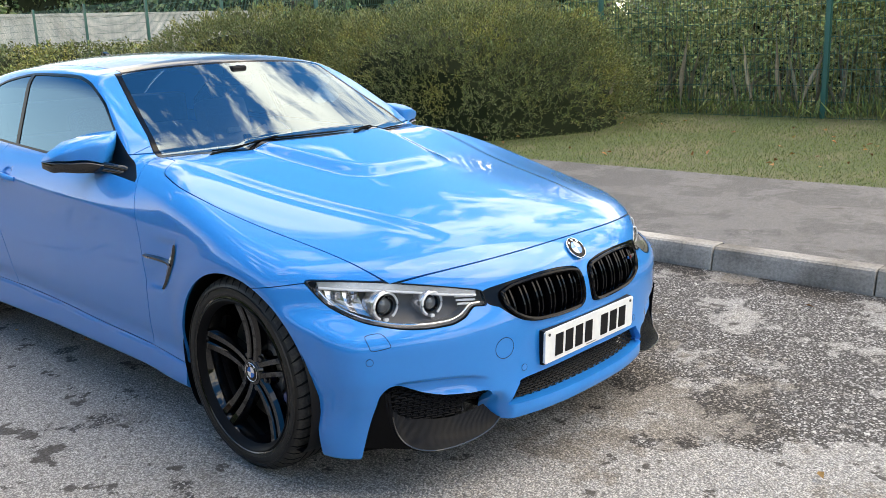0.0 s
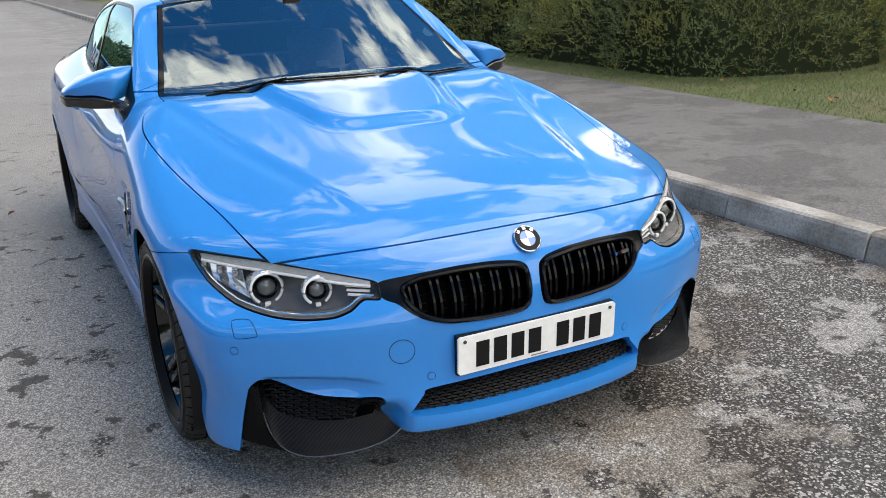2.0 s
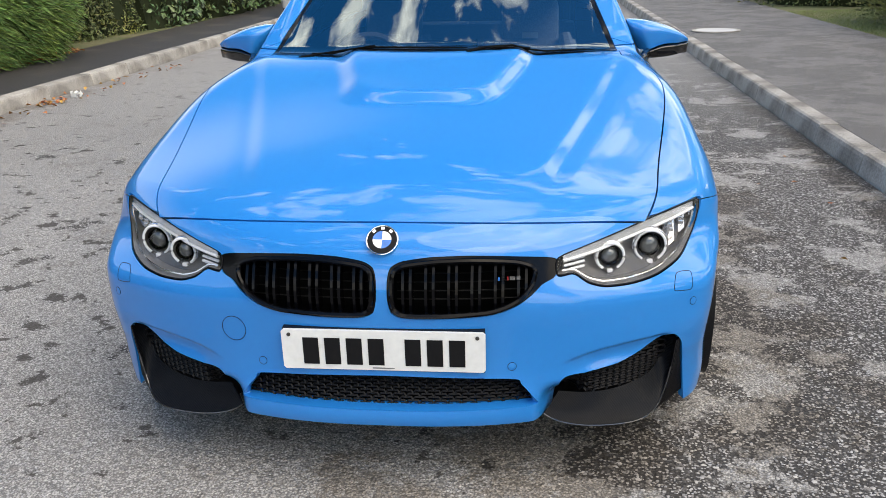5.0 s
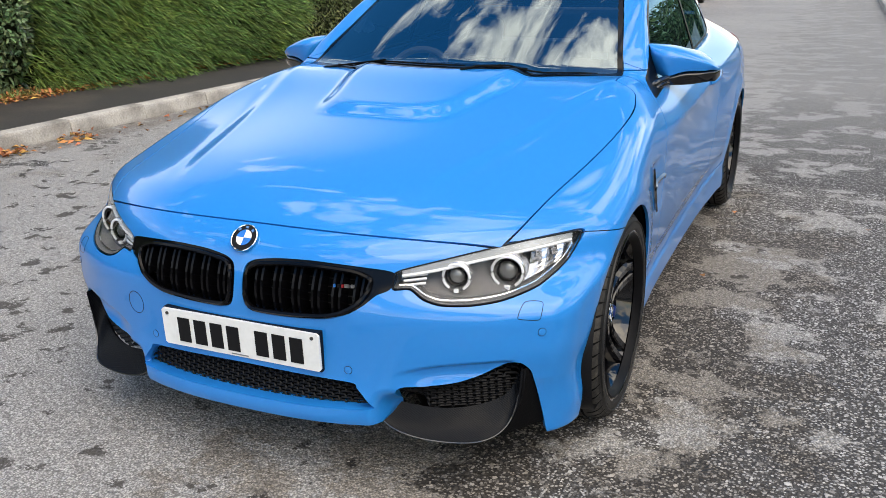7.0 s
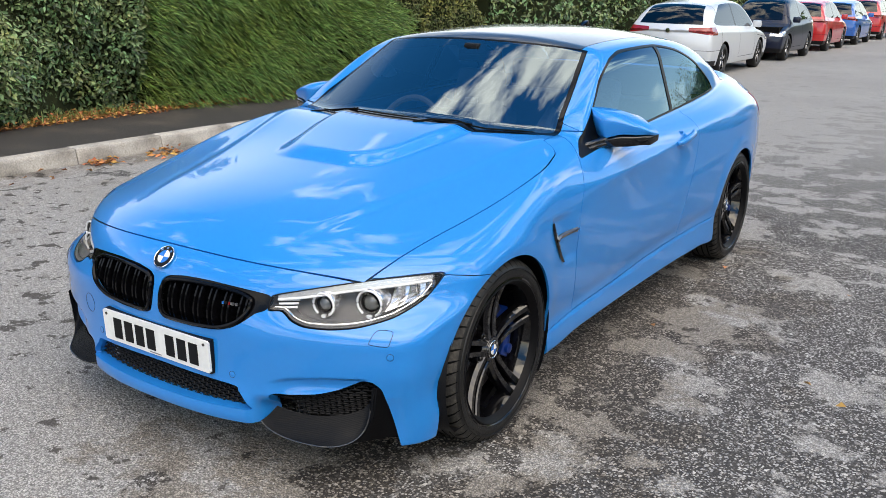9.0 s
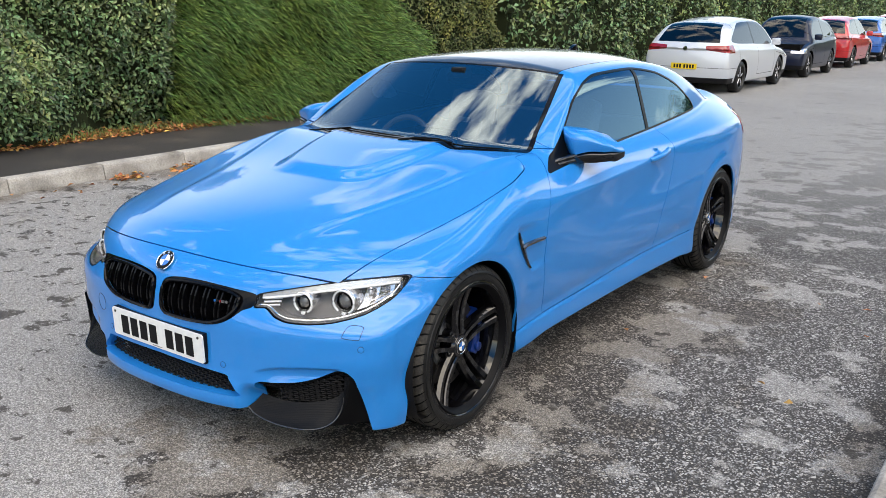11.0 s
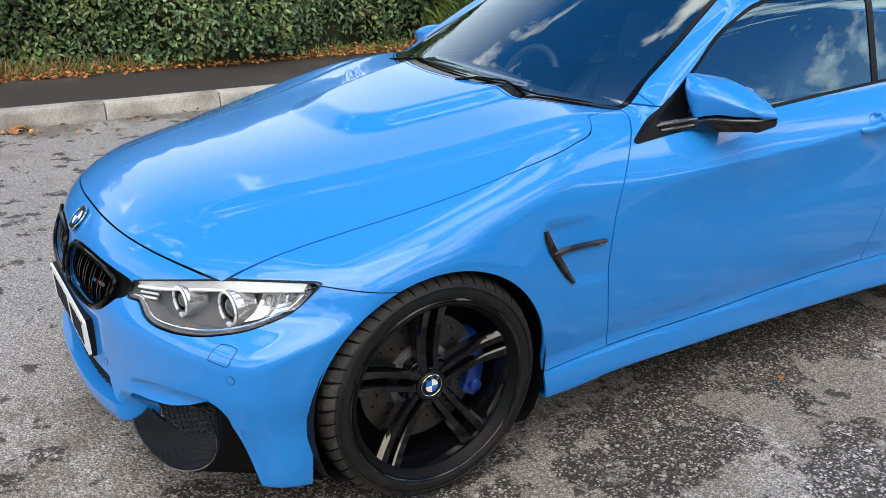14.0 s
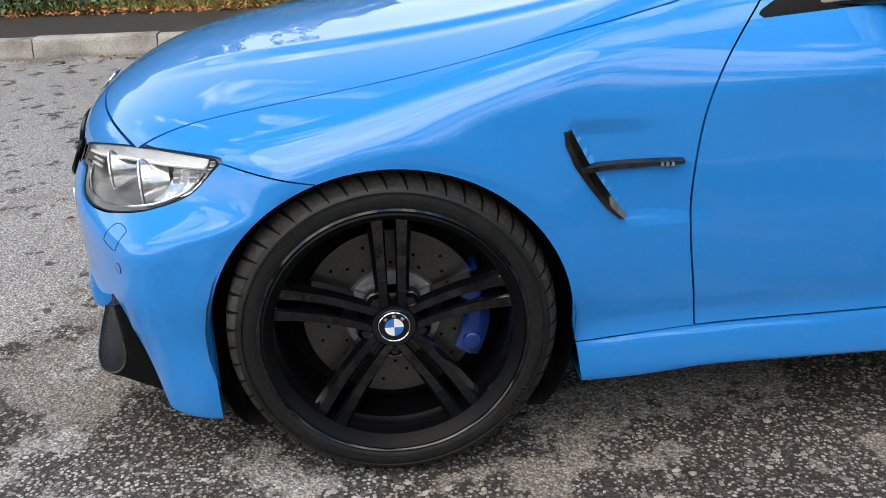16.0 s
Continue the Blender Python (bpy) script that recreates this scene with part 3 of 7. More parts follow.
def shell_mesh(field, lo, hi, h):
    """The zero surface of a field as triangles, sampled on a grid."""
    lo, hi = np.array(lo), np.array(hi)
    k = 4
    n = (np.ceil((hi - lo) / (h * k)).astype(int)) * k + 1
    ax = [lo[i] + h * np.arange(n[i]) for i in range(3)]
    cg = np.stack(np.meshgrid(ax[0][::k], ax[1][::k], ax[2][::k], indexing="ij"), -1)
    cf = field(cg)
    near = np.abs(cf) < h * k * 1.6
    for i in range(3):
        s = near.copy()
        s1, s2 = [slice(None)] * 3, [slice(None)] * 3
        s1[i], s2[i] = slice(1, None), slice(None, -1)
        s[tuple(s1)] |= near[tuple(s2)]
        s[tuple(s2)] |= near[tuple(s1)]
        near = s
    f = np.repeat(np.repeat(np.repeat(cf, k, 0), k, 1), k, 2)[:n[0], :n[1], :n[2]]
    want = np.repeat(np.repeat(np.repeat(near, k, 0), k, 1), k, 2)[:n[0], :n[1], :n[2]]
    i, j, l = np.nonzero(want)
    f[i, j, l] = field(np.stack((ax[0][i], ax[1][j], ax[2][l]), -1))
    neg = f < 0
    shape = tuple(n - 1)
    total, count = np.zeros(shape + (3,)), np.zeros(shape)
    base = np.zeros(shape, int)
    for d in (0, 1):
        for e in (0, 1):
            for g in (0, 1):
                base += neg[d:n[0] - 1 + d, e:n[1] - 1 + e, g:n[2] - 1 + g]
    ci = np.argwhere((base > 0) & (base < 8))
    ids = np.full(shape, -1)
    ids[tuple(ci.T)] = np.arange(len(ci))
    tot, cnt = np.zeros((len(ci), 3)), np.zeros(len(ci))
    corners = [(d, e, g) for d in (0, 1) for e in (0, 1) for g in (0, 1)]
    for p in corners:
        for axis in range(3):
            if p[axis]:
                continue
            q = list(p)
            q[axis] = 1
            fp = f[ci[:, 0] + p[0], ci[:, 1] + p[1], ci[:, 2] + p[2]]
            fq = f[ci[:, 0] + q[0], ci[:, 1] + q[1], ci[:, 2] + q[2]]
            cut = (fp < 0) != (fq < 0)
            t = np.where(cut, fp / np.where(cut, fp - fq, 1), 0)
            pos = np.tile(np.array(p, float), (len(ci), 1))
            pos[:, axis] = t
            tot[cut] += pos[cut]
            cnt[cut] += 1
    verts = lo + h * (ci + tot / cnt[:, None])
    quads = []
    for axis in range(3):
        u, v = (axis + 1) % 3, (axis + 2) % 3
        s1, s2 = [slice(None)] * 3, [slice(None)] * 3
        s1[axis], s2[axis] = slice(None, -1), slice(1, None)
        s1[u] = s2[u] = s1[v] = s2[v] = slice(1, -1)
        a, b = neg[tuple(s1)], neg[tuple(s2)]
        idx = np.argwhere(a != b)
        off = np.zeros(3, int)
        off[u] = off[v] = 1
        g = idx + off
        flip = a[tuple(idx.T)]
        du, dv = np.zeros(3, int), np.zeros(3, int)
        du[u] = dv[v] = 1
        q = np.stack([ids[tuple((g - du - dv).T)], ids[tuple((g - dv).T)], ids[tuple(g.T)], ids[tuple((g - du).T)]], 1)
        q[~flip] = q[~flip][:, ::-1]
        quads.append(q)
    q = np.concatenate(quads)
    return verts, np.concatenate((q[:, [0, 1, 2]], q[:, [0, 2, 3]]))


def clip(mesh, side):
    """What of a mesh lies where side, a function of its points, is above zero."""
    v, t = mesh
    if not len(t):
        return mesh
    s = side(v)
    s = np.where(np.abs(s) < 1e-6, 1e-6, s)
    pos = s[t] > 0
    k = pos.sum(1)
    keep = [t[k == 3]]
    made = []
    for count in (1, 2):
        c = t[k == count]
        odd = np.argmax(pos[k == count] == (count == 1), 1)
        made.append(np.stack([c[np.arange(len(c)), (odd + i) % 3] for i in range(3)], 1) if len(c) else np.zeros((0, 3), int))
    ea = np.concatenate([np.concatenate((m[:, [0, 1]], m[:, [0, 2]])) for m in made])
    if len(ea):
        uniq, inv = np.unique(np.sort(ea, 1), axis=0, return_inverse=True)
        inv = inv.reshape(-1)
        a, b = uniq[:, 0], uniq[:, 1]
        w = s[a] / (s[a] - s[b])
        v = np.concatenate((v, v[a] + (v[b] - v[a]) * w[:, None]))
        inv = inv + len(s)
        n1, n2 = len(made[0]), len(made[1])
        ab1, ac1, ab2, ac2 = inv[:n1], inv[n1:2 * n1], inv[2 * n1:2 * n1 + n2], inv[2 * n1 + n2:]
        keep += [np.stack((made[0][:, 0], ab1, ac1), 1), np.stack((ab2, made[1][:, 1], made[1][:, 2]), 1), np.stack((ab2, made[1][:, 2], ac2), 1)]
    t = np.concatenate(keep)
    used, t2 = np.unique(t, return_inverse=True)
    return v[used], t2.reshape(-1, 3)


def joined(meshes):
    vs, ts, n = [], [], 0
    for v, t in meshes:
        vs.append(v), ts.append(t + n)
        n += len(v)
    return np.concatenate(vs), np.concatenate(ts)


def cutout(mesh, sides, gap):
    """Splits a mesh into what lies inside all sides and the rest, with a gap between them."""
    rest = clip(mesh, lambda p: -np.min([f(p) for f in sides], axis=0) - gap)
    for f in sides:
        mesh = clip(mesh, lambda p, f=f: f(p) - gap)
    return mesh, rest


def panel(name, mesh, material, parent, label="", fold=.010, lift=0.0):
    """A sheet of the body with turned-in edges."""
    v, t = mesh
    r, inv = np.unique(np.round(v, 5), axis=0, return_inverse=True)
    t = inv.reshape(-1)[t]
    t = t[(t[:, 0] != t[:, 1]) & (t[:, 1] != t[:, 2]) & (t[:, 0] != t[:, 2])]
    v = r
    g = steepest(v)
    nrm = g / np.maximum(np.linalg.norm(g, axis=1), 1e-6)[:, None]
    v = v + nrm * lift
    faces, normals = t, nrm
    if fold:
        e = np.concatenate((t[:, [0, 1]], t[:, [1, 2]], t[:, [2, 0]]))
        key, first, cnt = np.unique(np.sort(e, 1), axis=0, return_index=True, return_counts=True)
        rim = e[first[cnt == 1]]
        a, b = rim[:, 0], rim[:, 1]
        n0 = len(v)
        used, ri = np.unique(rim, return_inverse=True)
        ri = ri.reshape(-1, 2)
        k = len(used)
        v = np.concatenate((v, v[used], v[used] - nrm[used] * fold))
        la, lb, ha, hb = n0 + ri[:, 0], n0 + ri[:, 1], n0 + k + ri[:, 0], n0 + k + ri[:, 1]
        faces = np.concatenate((t, np.stack((lb, la, ha), 1), np.stack((lb, ha, hb), 1)))
        d = v[lb] - v[la]
        across = np.cross(d, nrm[b])
        sums = np.zeros((len(v), 3))
        for idx in (la, lb, ha, hb):
            np.add.at(sums, idx, across)
        sums = sums[n0:]
        sums /= np.maximum(np.linalg.norm(sums, axis=1), 1e-9)[:, None]
        normals = np.concatenate((nrm, sums))
    me = mesh_from(name, v, faces, material, normals)
    return hang(new(name, me), parent, label)


# ---- the blue coupe ----
HUB_Z, TYRE_R, BASE = .335, .334, 2.812
coupe = empty("sports_coupe", "bright blue two-door coupe with black wheels parked on the worn road", "car")

SCREEN_TOP = lambda p: 1.262 + .062 * (np.abs(p[:, 0]) / .55) ** 2 - p[:, 1]
SCREEN_SIDE = lambda p: .692 - .136 * (p[:, 2] - .969) / .325 - np.abs(p[:, 0])
SCREEN_FOOT = lambda p: p[:, 1] - (.545 + .215 * (np.abs(p[:, 0]) / .7) ** 2)
SEAM = curve_of([-.55, -.45, -.3, -.1, .15, .33, .45, .54, .60, .64], [.640, .692, .722, .752, .792, .812, .808, .79, .76, .70])
BONNET = [lambda p: p[:, 1] - (-.664 + .47 * np.abs(p[:, 0]) ** 2.6),
          lambda p: SEAM(np.clip(p[:, 1], -.56, .645)) - np.abs(p[:, 0]),
          lambda p: (.532 + .215 * (np.abs(p[:, 0]) / .7) ** 2) - p[:, 1],
          lambda p: p[:, 2] - .55]
WINDOW = rounded([(.712, .918), (.722, .930), (.873, 1.000), (1.024, 1.095), (1.150, 1.182), (1.24, 1.226), (1.352, 1.266), (1.49, 1.293), (1.64, 1.302), (1.99, 1.306), (2.29, 1.270), (2.555, 1.192), (2.76, 1.085), (2.80, 1.030), (2.74, 1.018), (2.44, 1.006), (1.92, .981), (1.44, .958), (1.0, .936), (.722, .917)], 8)
in_window = inside_of(WINDOW)
LAMP = rounded([(.438, .632), (.438, .594), (.478, .594), (.515, .570), (.56, .556), (.63, .553), (.70, .560), (.77, .582), (.815, .625), (.842, .693), (.80, .697), (.70, .688), (.60, .671), (.50, .650)], 6)
in_lamp = inside_of(LAMP)
KIDNEY = rounded([(.014, .60), (.022, .628), (.05, .643), (.12, .653), (.22, .655), (.33, .648), (.432, .634), (.432, .594), (.40, .578), (.37, .552), (.33, .527), (.27, .509), (.16, .501), (.06, .501), (.024, .514), (.014, .55)], 6)
in_kidney = inside_of(KIDNEY)
MOUTH = rounded([(-.318, .333), (0, .343), (.318, .333), (.35, .315), (.392, .262), (.37, .256), (.2, .253), (0, .252), (-.2, .253), (-.37, .256), (-.392, .262), (-.35, .315)], 6)
in_mouth = inside_of(MOUTH)
INTAKE = rounded([(.452, .316), (.52, .326), (.60, .337), (.655, .354), (.69, .372), (.728, .390), (.754, .388), (.776, .358), (.786, .29), (.797, .20), (.805, .12), (.79, .08), (.60, .08), (.42, .10), (.428, .20)], 6)
in_intake = inside_of(INTAKE)


def arch(y0):
    """Above zero outside a wheel's opening in the body side."""
    def at(p):
        y, z = p[:, 1] - y0, p[:, 2] - .332
        r = np.hypot(y / np.where(y < 0, 1.0, 1.0 + .07 * np.clip(-z / .15, 0, 1)), np.maximum(z, 0) * 1.02)
        return np.where(np.abs(p[:, 0]) > .5, r - .362, .3)
    return at


def build_shell():
    whole = shell_mesh(body, (-1.02, -.40, .10), (1.02, 3.92, 1.42), .0125)
    nose_part = shell_mesh(body, (-1.0, -.86, .10), (1.0, -.20, .93), .0068)
    whole = joined([clip((settle(whole[0], 2), whole[1]), lambda p: p[:, 1] + .30), clip((settle(nose_part[0], 2), nose_part[1]), lambda p: -.30 - p[:, 1])])
    skin = clip(whole, lambda p: p[:, 2] - .146)
    for y0 in (0, BASE):
        skin = clip(skin, arch(y0))
    return skin


skin = build_shell()
bonnet, skin = cutout(skin, BONNET, .0022)
panel("bonnet", bonnet, BLUE, coupe, "blue bonnet with a raised centre and long creases")

# windscreen, its black border, rear screen, side windows
screen, skin = cutout(skin, [SCREEN_TOP, SCREEN_SIDE, SCREEN_FOOT, lambda p: p[:, 2] - .955, lambda p: 2.0 - p[:, 1]], .002)
pane, border = cutout(screen, [lambda p: SCREEN_TOP(p) - .012, lambda p: SCREEN_SIDE(p) - .020, lambda p: SCREEN_FOOT(p) - .05], 0)
windscreen = panel("windscreen", pane, PANE, coupe, "tinted windscreen mirroring the clouds", fold=0)
windscreen.visible_shadow = False
panel("screen_border", border, GLOSS, coupe)
rear, skin = cutout(skin, [lambda p: p[:, 1] - 2.60 - .12 * (np.abs(p[:, 0]) / .5) ** 2, lambda p: .60 - .14 * (p[:, 2] - 1.06) / .25 - np.abs(p[:, 0]), lambda p: p[:, 2] - 1.085, lambda p: 3.5 - p[:, 1]], .002)
panel("rear_screen", rear, PANE, coupe, fold=0).visible_shadow = False
HIGH = lambda p: np.abs(p[:, 0]) - .5
glass, skin = cutout(skin, [lambda p: in_window(p[:, 1], p[:, 2]) + .001, HIGH], .0)
for s, word in ((1, "left"), (-1, "right")):
    one = clip(glass, lambda p: s * p[:, 0])
    light, ring = cutout(one, [lambda p: in_window(p[:, 1], p[:, 2]) - .009], 0)
    post = lambda p: .017 - np.abs(p[:, 1] - 1.925 - .17 * (p[:, 2] - .983))
    bar, light = cutout(light, [post], 0)
    corner, light = cutout(light, [lambda p: .980 + .5 * (p[:, 2] - .985) - p[:, 1]], 0)
    panel("window_surround", joined([ring, bar, corner]), WINDOWBLACK, coupe)
    panel("door_window", clip(light, lambda p: 1.93 - p[:, 1] + .17 * (p[:, 2] - .983)), DARKPANE, coupe, fold=0, lift=-.003).visible_shadow = False
    panel("quarter_window", clip(light, lambda p: p[:, 1] - 1.93 - .17 * (p[:, 2] - .983)), DARKPANE, coupe, fold=0, lift=-.003)

# carbon roof
ROOF_CUT = [lambda p: p[:, 1] - (1.255 + .062 * (np.abs(p[:, 0]) / .55) ** 2), lambda p: .525 - np.abs(p[:, 0]) - .02 * np.clip(p[:, 1] - 2.2, 0, 1), lambda p: 2.61 + .12 * (np.abs(p[:, 0]) / .5) ** 2 - p[:, 1], lambda p: p[:, 2] - 1.2]
roof, skin = cutout(skin, ROOF_CUT, .002)
panel("carbon_roof", roof, CARBON, coupe, "dark glossy carbon roof")

# doors, sills, wings, quarters
DOOR_FRONT = curve_of([.25, .30, .43, .59, .70, .77, .85, .915, 1.0], [.626, .622, .602, .583, .588, .600, .634, .690, .79])
DOOR_REAR = curve_of([.30, .40, .52, .70, .80, .90, 1.0], [1.86, 1.875, 1.905, 1.985, 2.02, 2.035, 2.03])
SILL = curve_of([.3, .39, .62, .95, 1.36, 2.3, 2.6], [.284, .287, .302, .310, .327, .345, .345])
ABOVE = lambda p: p[:, 2] - SILL(np.clip(p[:, 1], .3, 2.5))
for s in (1, -1):
    mine = lambda p: s * p[:, 0] - .45
    door, skin = cutout(skin, [lambda p: p[:, 1] - DOOR_FRONT(p[:, 2]), lambda p: DOOR_REAR(p[:, 2]) - p[:, 1], ABOVE, lambda p: 1.00 - p[:, 2], mine], .0022)
    ob = panel("door", door, BLUE, coupe, "blue door with a sharp shoulder line")
    handle = bmesh.new()
    hx = float(side_x(np.array(1.757), np.array(.872)))
    pts = [(s * (hx + .004), 1.705, .854), (s * (hx + .018), 1.735, .858), (s * (hx + .025), 1.82, .868), (s * (hx + .019), 1.92, .879), (s * (hx - .002), 1.965, .884)]
    tube(handle, pts, [.009, .0125, .014, .0125, .009], 12, flat=1.2)
    part("door_handle", handle, BLUE, ob, smooth=True)
    sill, skin = cutout(skin, [lambda p: p[:, 1] - .30, lambda p: 2.50 - p[:, 1], lambda p: -ABOVE(p), mine], .0012)
    panel("sill", sill, BLUE, coupe)
    wing, skin = cutout(skin, [lambda p: p[:, 2] - (.690 - .16 * np.maximum(p[:, 1] + .30, 0)) + 2 * step(-.13, -.08, p[:, 1]), lambda p: p[:, 1] + .50, lambda p: .86 - p[:, 1], lambda p: s * p[:, 0] - .55, lambda p: 1.05 - p[:, 2]], .0014)
    w, wing_lamp = cutout(wing, [lambda p: -in_lamp(np.abs(p[:, 0]), p[:, 2]) - .0026], .0)
    panel("front_wing", w, BLUE, coupe)
front, skin = cutout(skin, [lambda p: .1 - p[:, 1]], .0)
back, skin = cutout(skin, [lambda p: p[:, 1] - 2.75], .0)

# front bumper with its openings
FACE = lambda p: -.02 - p[:, 1]
for hole in (lambda p: in_lamp(np.abs(p[:, 0]), p[:, 2]) + .0028, lambda p: in_kidney(np.abs(p[:, 0]), p[:, 2]), lambda p: in_mouth(p[:, 0], p[:, 2]), lambda p: in_intake(np.abs(p[:, 0]), p[:, 2])):
    _, front = cutout(front, [hole, FACE], .0)
front = clip(front, lambda p: np.maximum(p[:, 2] - .207, np.abs(p[:, 0]) - .44))
bumper = panel("front_bumper", front, BLUE, coupe, "blue front bumper with three dark air intakes", fold=.018)
panel("rear_body", joined([back, skin]), BLUE, coupe, "blue rear body with wide haunches")


def inner_body(p):
    return body(p) + .09


def build_inner():
    """A near-black shell that stands in for the dark hollow behind the panels."""
    v, t = shell_mesh(inner_body, (-1.0, -.9, .12), (1.0, 3.9, 1.0), .05)
    keep = clip((v, t), lambda p: p[:, 2] - .17)
    keep = clip(keep, lambda p: .93 - p[:, 2] - .04 * (p[:, 1] > .5))
    for y0 in (0, BASE):
        keep = clip(keep, lambda p: np.where(np.abs(p[:, 0]) > .55, np.hypot(p[:, 1] - y0, p[:, 2] - .33) - .41, 1.0))
    hang(new("inner_structure", mesh_from("inner_structure", *keep, VOID)), coupe)
    part("floor_pan", boxed(-.78, .78, .42, 2.38, .205, .235), VOID, coupe)
    part("engine_tray", boxed(-.38, .38, -.70, .42, .21, .225), VOID, coupe)
    part("cowl", box(bmesh.new(), -.66, .66, .50, .80, .87, .935), SATIN, coupe)


build_inner()


def build_lining():
    """The dark cloth under the roof."""
    v, t = shell_mesh(lambda p: body(p) + .028, (-.66, 1.20, 1.16), (.66, 2.80, 1.42), .03)
    keep = clip((v, t), lambda p: p[:, 2] - 1.235)
    keep = clip(clip(keep, lambda p: 2.60 - p[:, 1]), lambda p: p[:, 1] - 1.33)
    hang(new("roof_lining", mesh_from("roof_lining", *keep, TRIM)), coupe)


build_lining()
part("rear_backrest", boxed(-.57, .57, 2.64, 2.78, .72, 1.135, .035), TRIM, coupe)


def on_front(x, z, out=0.0):
    """The point of the front at a place across and a height, moved out by so much."""
    return Vector((x, float(front_y(np.array(x), np.array(z))) - out, z))


def front_ring(outline, r, name, material, parent, out=.0, sign=1, flat=1.0):
    bm = bmesh.new()
    q = [on_front(u, w, out) for u, w in outline]
    tube(bm, [(sign * a.x, a.y, a.z) for a in q], r, 6, closed=True, flat=flat)
    return part(name, bm, material, parent, smooth=True)


def front_sheet(test, depth, name, material, parent, span, step_size=.012):
    """A sheet that follows the front at a depth, where test is above zero."""
    xs, zs = np.arange(span[0], span[1] + step_size, step_size), np.arange(span[2], span[3] + step_size, step_size)
    gx, gz = np.meshgrid(xs, zs, indexing="ij")
    v = np.stack((gx, front_y(gx, gz) + depth, gz), -1).reshape(-1, 3)
    n1, n2 = gx.shape
    i = np.arange(n1 * n2).reshape(n1, n2)
    q = np.stack((i[:-1, :-1], i[1:, :-1], i[1:, 1:], i[:-1, 1:]), -1).reshape(-1, 4)
    t = np.concatenate((q[:, :3], q[:, [0, 2, 3]]))
    v, t = clip((v, t), test)
    return hang(new(name, mesh_from(name, v, t, material)), parent)


def honeycomb(name, test, depth, span, cell, parent, centre):
    """A mesh of flat hexagon bars that follows the front at a depth."""
    bm = bmesh.new()
    row = 0
    z = span[2]
    while z < span[3]:
        x = span[0] + (cell * .5 if row % 2 else 0)
        while x < span[1]:
            pts = [(x - cell * .5, z), (x - cell * .36, z + cell * .23), (x + cell * .36, z + cell * .23), (x + cell * .5, z)]
            if test(np.array([[x, 0, z]]))[0] > 0:
                q = [on_front(a, b, -depth) for a, b in pts]
                tube(bm, q, .0035, 4)
            x += cell
        z += cell * .23
        row += 1
    return part(name, bm, SATIN, parent)


# kidney grilles
for s in (1, -1):
    kid = empty("kidney_grille", "", "")
    kid.parent = coupe
    tagged(kid, "gloss black kidney grille with paired upright slats")
    OPEN = rounded([(.026, .60), (.034, .622), (.06, .634), (.14, .643), (.23, .644), (.33, .636), (.378, .618), (.376, .585), (.35, .552), (.31, .530), (.26, .517), (.16, .511), (.06, .511), (.034, .523), (.026, .55)], 6)
    in_open = inside_of(OPEN)
    front_sheet(lambda p: np.minimum(in_kidney(np.abs(p[:, 0]), p[:, 2]) + .004, -in_open(np.abs(p[:, 0]), p[:, 2]) + .003), .006, "grille_surround", GLOSS, kid, (.0 if s > 0 else -.44, .44 if s > 0 else 0, .49, .67), .006)
    front_ring(OPEN, .0065, "grille_frame", GLOSS, kid, .004, s)
    # near-black sheet stands in for the shade behind the slats
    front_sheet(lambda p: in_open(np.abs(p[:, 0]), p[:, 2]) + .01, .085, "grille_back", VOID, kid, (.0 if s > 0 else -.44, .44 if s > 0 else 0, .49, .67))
    for i in range(6):
        x = .062 + i * .0575
        if x > .36:
            break
        zz = np.linspace(.49, .67, 60)
        ok = zz[in_open(np.full(60, x), zz) > 0]
        if not len(ok):
            continue
        for dx in (-.0095, .0095):
            bm = bmesh.new()
            prev = None
            for z in np.linspace(ok[0] - .006, ok[-1] + .006, 9):
                a = on_front(x + dx, z, -.006 - .012 * ((z - .577) / .07) ** 2)
                ring = [bm.verts.new((s * (a.x + ex), a.y + ey, a.z)) for ex, ey in ((-.0035, 0), (.0035, 0), (.0028, .045), (-.0028, .045))]
                if prev:
                    for k in range(4):
                        bm.faces.new((prev[k], prev[(k + 1) % 4], ring[(k + 1) % 4], ring[k]))
                prev = ring
            bmesh.ops.recalc_face_normals(bm, faces=bm.faces)
            part("slat", bm, GLOSS, kid)
    for z in np.arange(.53, .63, .022):
        bm = bmesh.new()
        tube(bm, [(s * a.x, a.y, a.z) for a in (on_front(x, z, -.062) for x in np.linspace(.03, .37, 10))], .002, 4)
        part("cross_bar", bm, SATIN, kid)
    if s > 0:
        for i, (c, w) in enumerate(((ROUNDBLUE, .004), (INK, .004), (REDLENS, .004), (STEELBADGE, .013), (STEELBADGE, .009))):
            x = .292 + i * .011 + (.004 if i > 3 else 0)
            a = on_front(x, .600, .010)
            part("badge_bar", boxed(a.x - w / 2, a.x + w / 2, a.y - .002, a.y + .004, .597, .605), c, kid)


